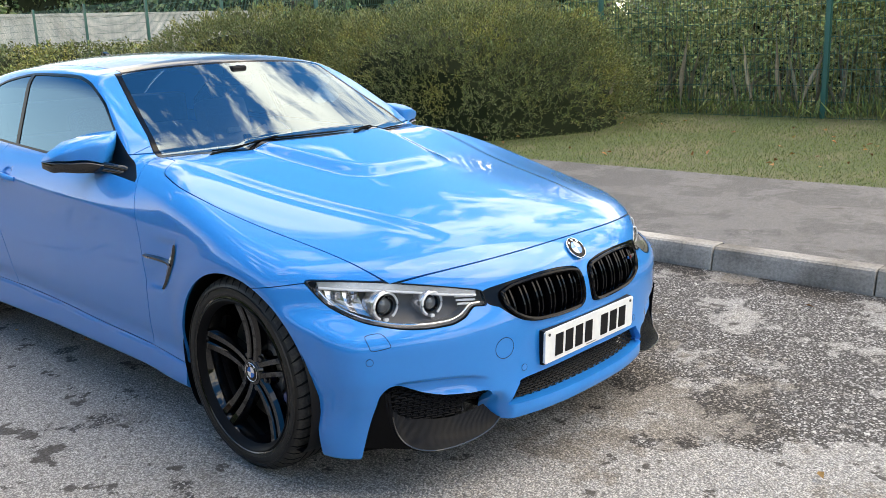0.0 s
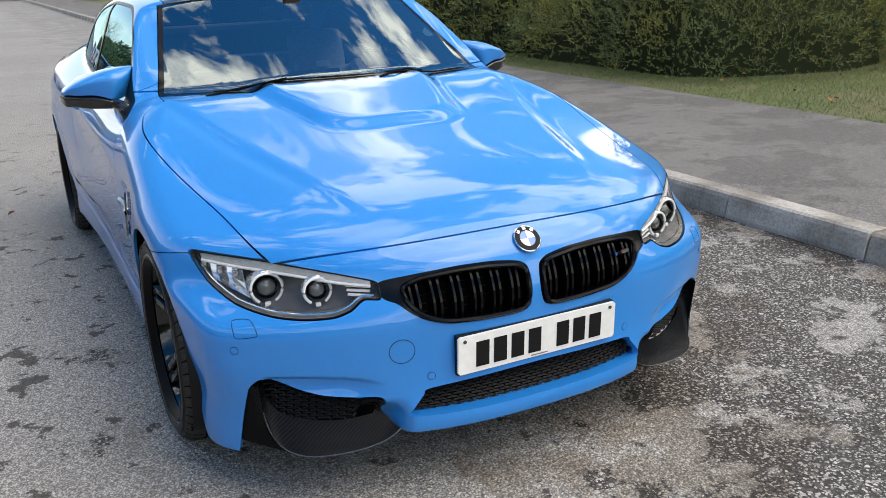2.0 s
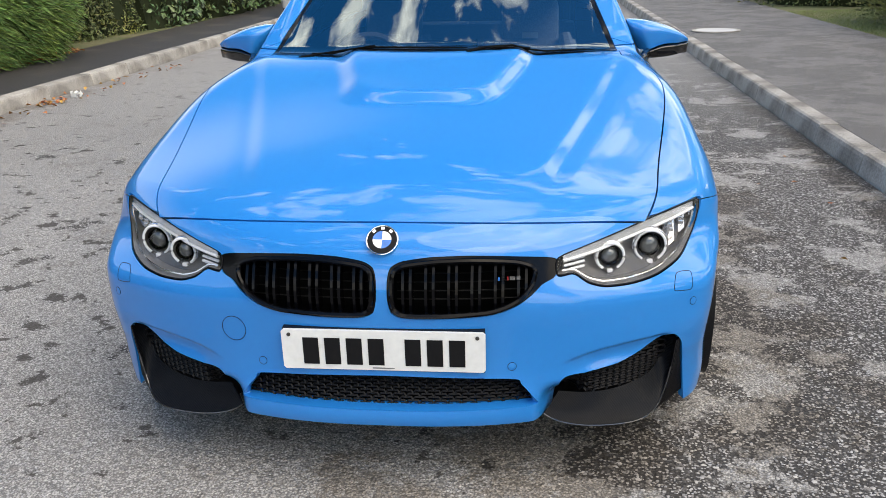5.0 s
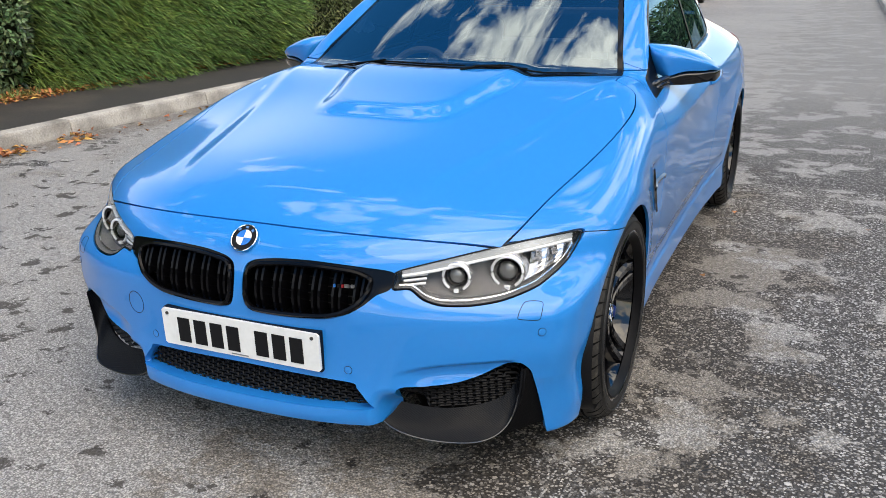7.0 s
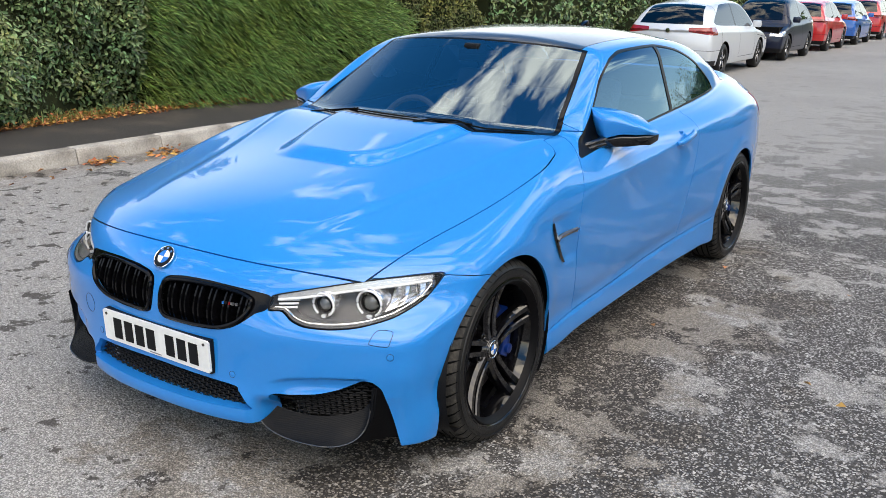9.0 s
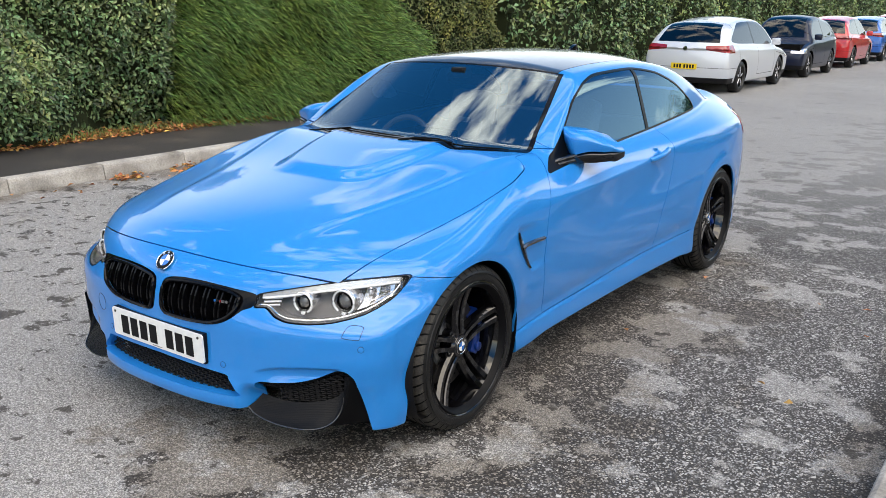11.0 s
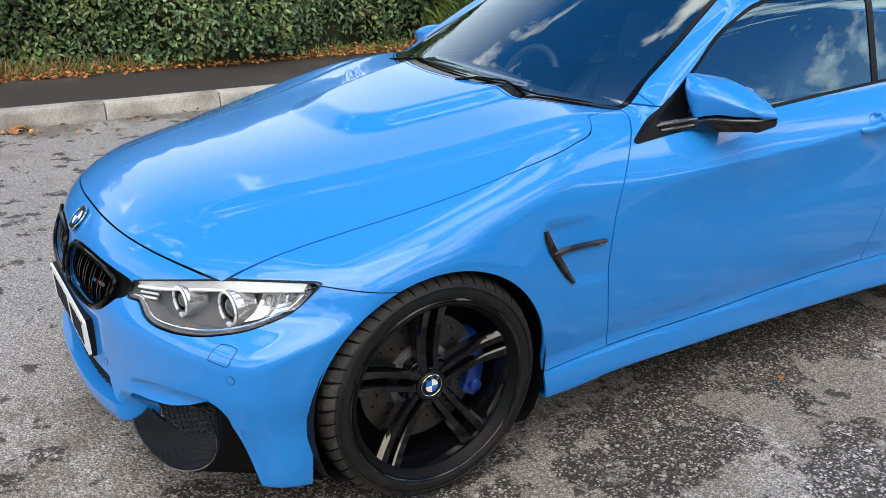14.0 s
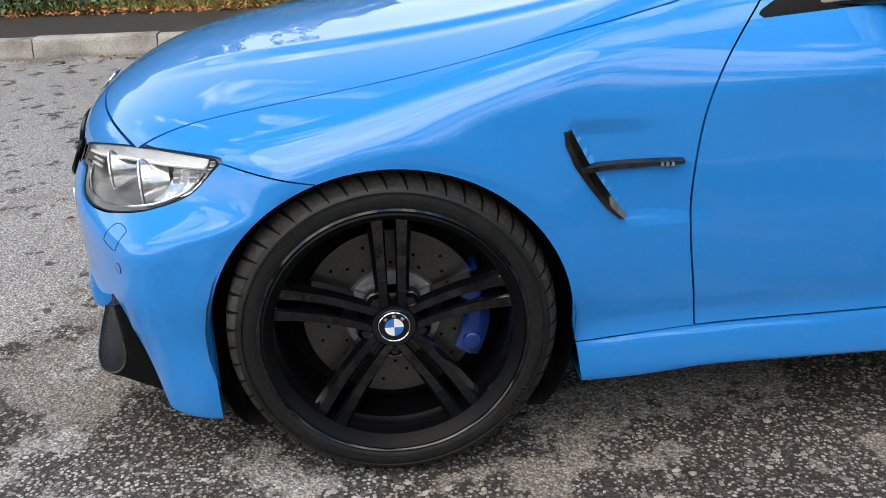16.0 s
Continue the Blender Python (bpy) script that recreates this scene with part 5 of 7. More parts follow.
# wheels
def wheel(rear=False):
    w = empty("wheel", "", "")
    tagged(w, "black double-spoke alloy wheel with a low tyre")
    half = .1275 if not rear else .136
    out = .118
    R = TYRE_R
    prof = [(out - .028, .250), (out - .012, .262), (out - .003, .272), (out + .001, .288), (out - .004, .305), (out - .018, .322), (out - .034, .330), (out - .055, R)]
    prof += [(-p, r) for p, r in reversed(prof)]
    tyre = part("tyre", lathe(prof, 96, "x"), RUBBER, w, "low-profile black tyre", smooth=True)
    band = [(out - .0085, .3115), (out - .018, .3226), (out - .034, .3306), (out - .055, R + .0005)]
    band += [(-p, r) for p, r in reversed(band)]
    part("tread_band", lathe(band, 96, "x"), TREAD, tyre, "dusty tread", smooth=True)
    for x0, r0 in ((out + .0005, .300), (out - .002, .279)):
        part("sidewall_rib", lathe([(x0 - .002, r0 - .0022), (x0 + .0014, r0 - .001), (x0 + .0014, r0 + .001), (x0 - .003, r0 + .0024)], 96, "x"), RUBBER, tyre, smooth=True)
    # near-black strips laid on the shoulder stand in for shade in the cuts
    shoulder = [(out - .0045, .3075), (out - .0176, .3234), (out - .0338, .3314), (out - .054, R + .0012)]
    for k in range(52):
        bm = bmesh.new()
        rows = []
        for i, (x, r) in enumerate(shoulder):
            a = .022 * i
            wd = (.0012, .0034, .0042, .0036)[i]
            rows.append([bm.verts.new((x, r * math.cos(a) - d * math.sin(a), r * math.sin(a) + d * math.cos(a))) for d in (-wd, wd)])
        for p, q in zip(rows, rows[1:]):
            bm.faces.new((p[0], p[1], q[1], q[0]))
        if k == 0:
            cut = part("tread_cut", bm, VOID, tyre)
        else:
            bm.free()
            o = hang(new("tread_cut", cut.data), tyre)
            o.matrix_basis = Matrix.Rotation(2 * math.pi * k / 52, 4, "X")
    # flat near-black bands stand in for the shaded grooves round the tread
    ribs = bmesh.new()
    for x in (-.05, -.016, .018, .052):
        lathe_b = lathe([(x - .004, R + .0012), (x + .004, R + .0012)], 72, "x")
        me = bpy.data.meshes.new("tmp")
        lathe_b.to_mesh(me)
        lathe_b.free()
        ribs.from_mesh(me)
        bpy.data.meshes.remove(me)
    part("tread_grooves", ribs, VOID, tyre)
    marks = bmesh.new()
    for a0, n0, r0 in ((.5, 9, .294), (2.4, 6, .296), (4.0, 8, .294)):
        for k in range(n0):
            a = a0 + k * .035
            box(marks, out - .001, out + .0018, -.0035, .0035, r0 - .006, r0 + .006, m=Matrix.Rotation(a, 4, "X"))
    tagged(part("sidewall_lettering", marks, RUBBER, tyre), kind="stuff")
    lip = [(out - .026, .240), (out - .006, .252), (out - .001, .258), (out - .003, .262), (out - .016, .262), (out - .020, .256)]
    barrel = [(out - .003, .2705), (out - .001, .266), (out - .006, .259), (out - .022, .253), (out - .05, .238), (-.03, .226), (-.09, .232), (-.11, .245)]
    rim = part("rim", lathe(barrel, 96, "x"), RIM, w, smooth=True)
    # added near-black disc puts shade behind the spokes
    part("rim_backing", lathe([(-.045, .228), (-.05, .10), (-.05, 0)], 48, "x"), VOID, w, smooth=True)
    part("rim_lip", lathe(lip, 96, "x"), RIMDARK, rim, smooth=True)
    hub = lathe([(.010, .058), (.040, .056), (.056, .050), (.066, .044), (.067, .038), (.066, .034), (.058, .033), (.056, 0)], 48, "x")
    part("hub", hub, RIM, rim, smooth=True)
    for k in range(5):
        base = math.pi / 2 + 2 * math.pi * k / 5
        for d in (-1, 1):
            bm = bmesh.new()
            rows = []
            for u in np.linspace(0, 1, 9):
                r = .046 + .214 * u
                ang = base + d * (.0205 + .0075 * u) / r
                wd = .0135 - .0015 * math.sin(u * math.pi) + .0055 * u
                xo = .064 - .014 * math.sin(u * math.pi * .9) + .038 * u ** 1.6
                c = Vector((0, r * math.cos(ang), r * math.sin(ang)))
                tang = Vector((0, -math.sin(ang), math.cos(ang)))
                rows.append([bm.verts.new(c + tang * a + Vector((x, 0, 0))) for a, x in ((-wd, xo - .040), (-wd, xo - (.014 if d < 0 else .005)), (-wd * (.42 if d < 0 else .78), xo), (wd * (.42 if d > 0 else .78), xo), (wd, xo - (.014 if d > 0 else .005)), (wd, xo - .040))])
            for a, b in zip(rows, rows[1:]):
                for i in range(6):
                    bm.faces.new((a[i], a[(i + 1) % 6], b[(i + 1) % 6], b[i]))
            bm.faces.new(rows[0][::-1]), bm.faces.new(rows[-1])
            bmesh.ops.recalc_face_normals(bm, faces=bm.faces)
            part("spoke", bm, RIM, rim)
        a = base + math.pi / 5
        boss = lathe([(.0, .024), (.036, .022), (.048, .019), (.050, .016), (.040, .014)], 20, "x")
        bmesh.ops.translate(boss, vec=(0, .060 * math.cos(a), .060 * math.sin(a)), verts=boss.verts)
        part("bolt_boss", boss, RIM, rim, smooth=True)
        bolt = lathe([(.036, .0125), (.052, .0125), (.058, .009), (.060, 0)], 12, "x")
        bmesh.ops.translate(bolt, vec=(0, .060 * math.cos(a), .060 * math.sin(a)), verts=bolt.verts)
        part("wheel_bolt", bolt, RIM, rim, smooth=True)
    roundel(w, pose(.0665, 0, 0, 90, 0, 90), .033)
    disc = lathe([(-.012, .07), (.0, .085), (.004, .10), (.004, .186), (-.024, .186), (-.024, .10)], 72, "x")
    disc_ob = part("brake_disc", disc, STEEL, w, "drilled steel brake disc", smooth=True)
    part("disc_hat", lathe([(.004, .104), (.012, .100), (.014, .092), (.014, .070)], 48, "x"), STEELBADGE, disc_ob, "bright hat of the disc", smooth=True)
    # near-black dots on the disc stand in for the shade in its holes
    holes = bmesh.new()
    for k in range(36):
        a = 2 * math.pi * k / 36
        r = .115 + .022 * (k % 3)
        h = lathe([(.0046, .0038), (.0048, 0)], 8, "x")
        me = bpy.data.meshes.new("tmp")
        h.transform(Matrix.Translation((0, r * math.cos(a), r * math.sin(a))))
        h.to_mesh(me)
        h.free()
        holes.from_mesh(me)
        bpy.data.meshes.remove(me)
    tagged(part("disc_drilling", holes, VOID, disc_ob), kind="stuff")
    cal = empty("brake_caliper", "", "")
    cal.parent = w
    tagged(cal, "blue brake caliper")
    bm = bmesh.new()
    rows = []
    for a in np.linspace(-.52, .52, 12):
        rows.append([bm.verts.new((x, r * math.cos(a), r * math.sin(a))) for r, x in ((.146, .008), (.146, .030), (.156, .042 - .012 * abs(a)), (.180, .040), (.202, .024), (.204, -.04), (.146, -.04))])
    for a, b in zip(rows, rows[1:]):
        for i in range(7):
            bm.faces.new((a[i], a[(i + 1) % 7], b[(i + 1) % 7], b[i]))
    bm.faces.new(rows[0][::-1]), bm.faces.new(rows[-1])
    bmesh.ops.recalc_face_normals(bm, faces=bm.faces)
    part("caliper_body", bm, CALIPER, cal, smooth=True)
    for a in (-.34, .34):
        cyl = lathe([(.03, .020), (.048, .019), (.050, .016), (.050, 0)], 20, "x")
        bmesh.ops.translate(cyl, vec=(0, .172 * math.cos(a), .172 * math.sin(a)), verts=cyl.verts)
        part("piston_cover", cyl, CALIPER, cal, smooth=True)
    return w


first = wheel()
first.parent = coupe
spots = [(.790, 0, HUB_Z, 0), (-.790, 0, HUB_Z, 180), (.803, BASE, HUB_Z, 0), (-.803, BASE, HUB_Z, 180)]
for i, (x, y, z, turn) in enumerate(spots):
    spin = pose(x, y, z, 0, 0, turn)
    if i == 0:
        first.matrix_basis = spin
    else:
        copy_thing(first, spin)

# wheel housings
for y0 in (0, BASE):
    for s in (1, -1):
        bm = bmesh.new()
        rows = []
        for a in np.linspace(-.75, math.pi + .75, 30):
            ca, sa = math.cos(a), math.sin(a)
            rows.append([bm.verts.new((s * x, y0 + .383 * ca * k, max(.15, .335 + .383 * sa * k))) for x, k in ((.895, .955), (.86, .985), (.60, 1.0), (.56, .3))])
        for a, b in zip(rows, rows[1:]):
            for i in range(3):
                bm.faces.new((a[i], a[i + 1], b[i + 1], b[i]))
        part("arch_liner", bm, SATIN, coupe, smooth=True)

# wipers
for x0, x1, y1 in ((-.50, .12, .615), (.16, .60, .66)):
    bm = bmesh.new()
    pts = []
    for k in np.linspace(0, 1, 8):
        x = x0 + (x1 - x0) * k
        y = (.582 + .215 * (abs(x) / .7) ** 2) + .012 * math.sin(k * math.pi)
        q = settle(np.array([[x, y, 1.0]]), 6)[0]
        n0 = steepest(q[None])[0]
        pts.append(Vector(q) + Vector(n0).normalized() * .005)
    tube(bm, pts, [.003] + [.0045] * 6 + [.002], 6, flat=.8)
    wiper = part("wiper_blade", bm, VOID, coupe, smooth=True)
    bm = bmesh.new()
    tube(bm, [pts[3] + Vector((0, 0, .006)), (pts[0] + pts[1]) / 2 + Vector((0, -.03, .002)), pts[0] + Vector((-.04, -.05, -.012))], [.003, .004, .007], 6)
    part("wiper_arm", bm, VOID, wiper, smooth=True)

# tail lamps and the shark fin
for s in (1, -1):
    v, t = shell_mesh(body, (.40 if s > 0 else -.92, 3.35, .74), (.92 if s > 0 else -.40, 3.9, .98), .012)
    v = settle(v, 2)
    k = inside_of(rounded([(3.20, .955), (3.35, .885), (3.46, .80), (3.62, .775), (3.90, .775), (3.90, .95), (3.6, .962)], 4))
    panel("tail_lamp", clip((v, t), lambda p: k(p[:, 1], p[:, 2])), REDLENS, coupe, "dark red wrap-around tail lamp", lift=.003)
bm = bmesh.new()
rows = [[bm.verts.new((0 + dx, y, z)) for dx in (-w, 0, w)] for y, z, w in ((2.44, 1.36, .005), (2.48, 1.380, .014), (2.52, 1.394, .012), (2.54, 1.394, .006), (2.545, 1.352, .015))]
for a, b in zip(rows, rows[1:]):
    for i in range(2):
        bm.faces.new((a[i], a[i + 1], b[i + 1], b[i]))
ext = bmesh.ops.extrude_face_region(bm, geom=bm.faces[:])
bmesh.ops.translate(bm, vec=(0, 0, -.05), verts=[e for e in ext["geom"] if isinstance(e, bmesh.types.BMVert)])
part("roof_aerial", bm, GLOSS, coupe, smooth=True)


# cabin
def seat(x):
    st = empty("seat", "", "")
    st.parent = coupe
    tagged(st, "dark leather sports seat with a pale emblem bar")
    part("seat_base", boxed(x - .25, x + .25, 1.20, 1.72, .28, .46, .05), SEATING, st, smooth=True)
    back_m = pose(x, 1.712, .455, -18, 0, 0)
    part("seat_back", box(bmesh.new(), -.24, .24, -.06, .10, 0, .50, .05, m=back_m), SEATING, st, smooth=True)
    for d in (-1, 1):
        part("seat_bolster", tube(bmesh.new(), [back_m @ Vector((d * .22, -.10, .02)), back_m @ Vector((d * .235, -.11, .25)), back_m @ Vector((d * .17, -.08, .50))], [.06, .06, .03], 8), SEATING, st, smooth=True)
    head = box(bmesh.new(), -.145, .145, -.05, .07, .47, .70, .045, m=back_m)
    h = part("headrest", head, SEATING, st, smooth=True)
    part("emblem_bar", box(bmesh.new(), -.040, .040, -.070, -.055, .486, .516, .004, m=back_m), WHITE, h, "pale emblem bar")


for x in (.34, -.36):
    seat(x)
part("rear_bench", boxed(-.60, .60, 2.55, 2.75, .5, .96, .05), SEATING, coupe, smooth=True)
bm = bmesh.new()
rows = []
for x in np.linspace(-.70, .70, 21):
    hump = .045 * math.exp(-((x + .38) / .2) ** 2)
    rows.append([bm.verts.new((x, y, z)) for y, z in ((.66, .935), (.85, .940 + hump * .3), (1.02, .925 + hump), (1.10, .88 + hump * .6), (1.12, .75), (1.05, .5))])
for a, b in zip(rows, rows[1:]):
    for i in range(5):
        bm.faces.new((a[i], b[i], b[i + 1], a[i + 1]))
part("dashboard", bm, TRIM, coupe, smooth=True)
wheel_m = pose(-.38, 1.22, .84, 68, 0, 0)
bm = bmesh.new()
tube(bm, [wheel_m @ Vector((.182 * math.cos(a), .182 * math.sin(a), 0)) for a in np.linspace(0, 2 * math.pi, 40, endpoint=False)], .016, 8, closed=True)
sw = part("steering_wheel", bm, TRIM, coupe, "dark steering wheel", smooth=True)
part("wheel_boss", box(bmesh.new(), -.07, .07, -.06, .06, -.03, .03, .02, m=wheel_m), TRIM, sw, smooth=True)
for a in (0, math.pi, -math.pi / 2):
    part("wheel_spoke", tube(bmesh.new(), [wheel_m @ Vector((.05 * math.cos(a), .05 * math.sin(a), 0)), wheel_m @ Vector((.18 * math.cos(a), .18 * math.sin(a), 0))], .014, 6), SILVER, sw)
part("centre_screen", boxed(-.13, .13, 1.0, 1.02, .93, 1.01, .004), GLOSS, coupe)
part("inner_mirror", boxed(-.12, .12, 1.27, 1.30, 1.215, 1.275, .014), SATIN, coupe, smooth=True)
part("mirror_stalk", boxed(-.04, .04, 1.19, 1.28, 1.255, 1.31, .01), SATIN, coupe)
part("cabin_lining", boxed(-.60, .60, 2.72, 2.75, .9, 1.10), TRIM, coupe)


# ---- road, kerbs, pavements, ground ----
KERB_L, KERB_R, UP, Y0, Y1 = 2.32, -4.50, .15, -45.0, 110.0


def strip(name, profile, y0, y1, material, label, category, every=4.0):
    """A strip of the setting of one cross-section, along the road."""
    bm = bmesh.new()
    rows = []
    n = max(2, int((y1 - y0) / every))
    for k in range(n + 1):
        y = y0 + (y1 - y0) * k / n
        rows.append([bm.verts.new((x, y, z)) for x, z in profile])
    for a, b in zip(rows, rows[1:]):
        for i in range(len(profile) - 1):
            bm.faces.new((a[i], a[i + 1], b[i + 1], b[i]))
    return thing(name, bm, material, label, category, kind="structure")


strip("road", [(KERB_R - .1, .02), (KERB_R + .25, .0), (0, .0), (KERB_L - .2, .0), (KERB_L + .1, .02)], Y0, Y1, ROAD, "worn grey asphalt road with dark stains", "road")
strip("pavement_1", [(KERB_L + .14, -.1), (KERB_L + .16, UP - .006), (3.6, UP + .010), (4.74, UP + .02), (4.76, -.1)], Y0, Y1, PATH_L, "grey asphalt pavement with dark patches", "pavement")
strip("pavement_2", [(KERB_R - 1.42, -.1), (KERB_R - 1.40, UP + .005), (KERB_R - .16, UP - .012), (KERB_R - .14, -.1)], Y0, Y1, PATH_R, "damp dark asphalt pavement below a hedge", "pavement")
bm = bmesh.new()
prof = [(-900, .10), (-40, .10), (KERB_R - 1.38, UP - .01), (KERB_R - 1.30, -.06), (KERB_L + 2.40, -.06), (KERB_L + 2.43, UP + .012), (7.2, UP + .05), (9.0, UP + .09), (40, .25), (900, .25)]
rows = [[bm.verts.new((x, y, z)) for x, z in prof] for y in (-900, -45, -10, 0, 10, 40, 110, 900)]
for a, b in zip(rows, rows[1:]):
    for i in range(len(prof) - 1):
        bm.faces.new((a[i], a[i + 1], b[i + 1], b[i]))
thing("ground", bm, TURF, "rough mown grass and bare earth beside the road", "ground", kind="structure")


def kerb(name, x, sign, label):
    """A row of concrete kerb stones, each a piece with a rounded top edge."""
    row = tagged(new(name), label, "kerb", kind="structure")
    length = .914
    bm = bmesh.new()
    h = length / 2 - .004
    pr = [(0, -.08), (0, .03), (sign * .018, UP - .030), (sign * .026, UP - .010), (sign * .042, UP), (sign * .150, UP), (sign * .150, -.08)]
    ends = [[bm.verts.new((a, y, b)) for a, b in pr] for y in (-h, -h + .006, h - .006, h)]
    for i in (0, 3):
        for v in ends[i]:
            v.co.x += sign * .004 * (v.co.z > -.05)
            v.co.z -= .003 if v.co.z > 0 else 0
    for a, b in zip(ends, ends[1:]):
        for i in range(len(pr)):
            bm.faces.new((a[i], a[(i + 1) % len(pr)], b[(i + 1) % len(pr)], b[i]))
    bm.faces.new(ends[0]), bm.faces.new(ends[-1][::-1])
    bmesh.ops.recalc_face_normals(bm, faces=bm.faces)
    me = bpy.data.meshes.new("kerb_stone")
    bm.to_mesh(me)
    bm.free()
    me.materials.append(KERB)
    rng = random.Random(4 if sign > 0 else 9)
    y = .457 + (-.04 if sign > 0 else .27) - 33 * length
    while y < 75:
        o = new("kerb_stone", me)
        o.parent = row
        o.matrix_basis = pose(x + rng.uniform(-.004, .004), y, rng.uniform(-.004, .004), 0, rng.uniform(-.5, .5), rng.uniform(-.25, .25))
        y += length


kerb("kerb_1", KERB_L, 1, "pale concrete kerb with open joints")
kerb("kerb_2", KERB_R, -1, "weathered concrete kerb beside damp gutter")


def chippings(x0, x1, y0, y1, count, seed):
    """Stone chips bedded in the road: low uneven domes in one mesh."""
    rng = np.random.default_rng(seed)
    c = np.stack((rng.uniform(x0, x1, count), rng.uniform(y0, y1, count)), 1)
    r = .0040 * (1 + rng.exponential(.6, count).clip(0, 2.4))
    a0, squash = rng.uniform(0, 6.28, count), rng.uniform(.55, 1, count)
    ring = []
    for k in range(5):
        a = 2 * math.pi * k / 5 + rng.uniform(-.3, .3, count)
        q = np.stack((np.cos(a), np.sin(a) * squash), 1) * (r * rng.uniform(.75, 1.2, count))[:, None]
        q = np.stack((q[:, 0] * np.cos(a0) - q[:, 1] * np.sin(a0), q[:, 0] * np.sin(a0) + q[:, 1] * np.cos(a0)), 1)
        ring.append(np.column_stack((c + q, np.full(count, -.001))))
    tip = np.column_stack((c + rng.normal(size=(count, 2)) * .001, r * rng.uniform(.12, .42, count)))
    v = np.stack(ring + [tip], 1).reshape(-1, 3)
    b = np.arange(count)[:, None] * 6
    f = np.concatenate([b + np.array([[k, (k + 1) % 5, 5]]) for k in range(5)])
    me = bpy.data.meshes.new("road_chippings")
    me.vertices.add(len(v))
    me.vertices.foreach_set("co", v.ravel())
    me.loops.add(len(f) * 3)
    me.loops.foreach_set("vertex_index", f.ravel())
    me.polygons.add(len(f))
    me.polygons.foreach_set("loop_start", np.arange(len(f)) * 3)
    me.update(calc_edges=True)
    me.materials.append(CHIPS)
    tagged(new("road_chippings", me), "grey stone chippings bedded in the worn road", "chippings", kind="stuff")


chippings(-2.4, 2.25, -2.1, 3.4, 175000, 3)


# ---- planting ----
def blades(name, roots, ways, ups, length, width, material, label, category, kind="stuff", fold=.25, oval=False):
    """Many small leaves in one mesh: each a bent diamond, or a folded oval, from its root along its way."""
    n = len(roots)
    side = np.cross(ways, ups)
    side /= np.maximum(np.linalg.norm(side, axis=1), 1e-6)[:, None]
    lift = np.cross(side, ways)
    L, W = np.broadcast_to(length, n)[:, None], np.broadcast_to(width, n)[:, None]
    tip = roots + ways * L - lift * L * .12
    if oval:
        rims = [roots + ways * L * a + side * W * (.5 * w) + lift * W * fold * abs(w) for a, w in ((.28, .9), (.68, .8), (.68, -.8), (.28, -.9))]
        v = np.stack((roots, rims[0], rims[1], tip, rims[2], rims[3]), 1).reshape(-1, 3)
        b = np.arange(n)[:, None] * 6
        f = np.concatenate([b + np.array([t]) for t in ((0, 1, 3), (1, 2, 3), (0, 3, 5), (3, 4, 5))])
    else:
        mid = roots + ways * L * .45
        v = np.stack((roots, mid + side * W * .5 + lift * W * fold, tip, mid - side * W * .5 + lift * W * fold), 1).reshape(-1, 3)
        b = np.arange(n)[:, None] * 4
        f = np.concatenate((b + np.array([[0, 1, 2]]), b + np.array([[0, 2, 3]])))
    me = bpy.data.meshes.new(name)
    me.vertices.add(len(v))
    me.vertices.foreach_set("co", v.ravel())
    me.loops.add(len(f) * 3)
    me.loops.foreach_set("vertex_index", f.ravel())
    me.polygons.add(len(f))
    me.polygons.foreach_set("loop_start", np.arange(len(f)) * 3)
    me.update(calc_edges=True)
    me.materials.append(material)
    return tagged(new(name, me), label, category, kind=kind)


def unit(v):
    return v / np.maximum(np.linalg.norm(v, axis=1), 1e-9)[:, None]


def lumps(p, rng, scale, count=14):
    """A smooth uneven field made of a few waves."""
    s = np.zeros(len(p))
    for _ in range(count):
        k = rng.normal(size=3) * scale
        s += np.sin(p @ k + rng.uniform(0, 6.28))
    return s / math.sqrt(count)


def clusters(p, axis, each, reach, spread, rng):
    """Leaves in groups: roots, ways and upper sides of the leaves of shoots that run from p along their axes."""
    m = len(p)
    any_way = unit(rng.normal(size=(m, 3)))
    a = unit(np.cross(axis, any_way))
    b = np.cross(axis, a)
    roots, ways, ups = [], [], []
    for i in range(each):
        u = (i + .5) / each
        turn = i * 2.1 + rng.normal(size=(m, 1)) * .3
        radial = a * np.cos(turn) + b * np.sin(turn)
        roots.append(p + axis * reach * u + np.array([[0, 0, -.22 * reach * u * u]]))
        ways.append(unit(axis + radial * spread * (1 - .6 * u) + np.array([[0, 0, -.15 * u]])))
        ups.append(unit(radial + any_way * .3))
    return np.concatenate(roots), np.concatenate(ways), np.concatenate(ups)


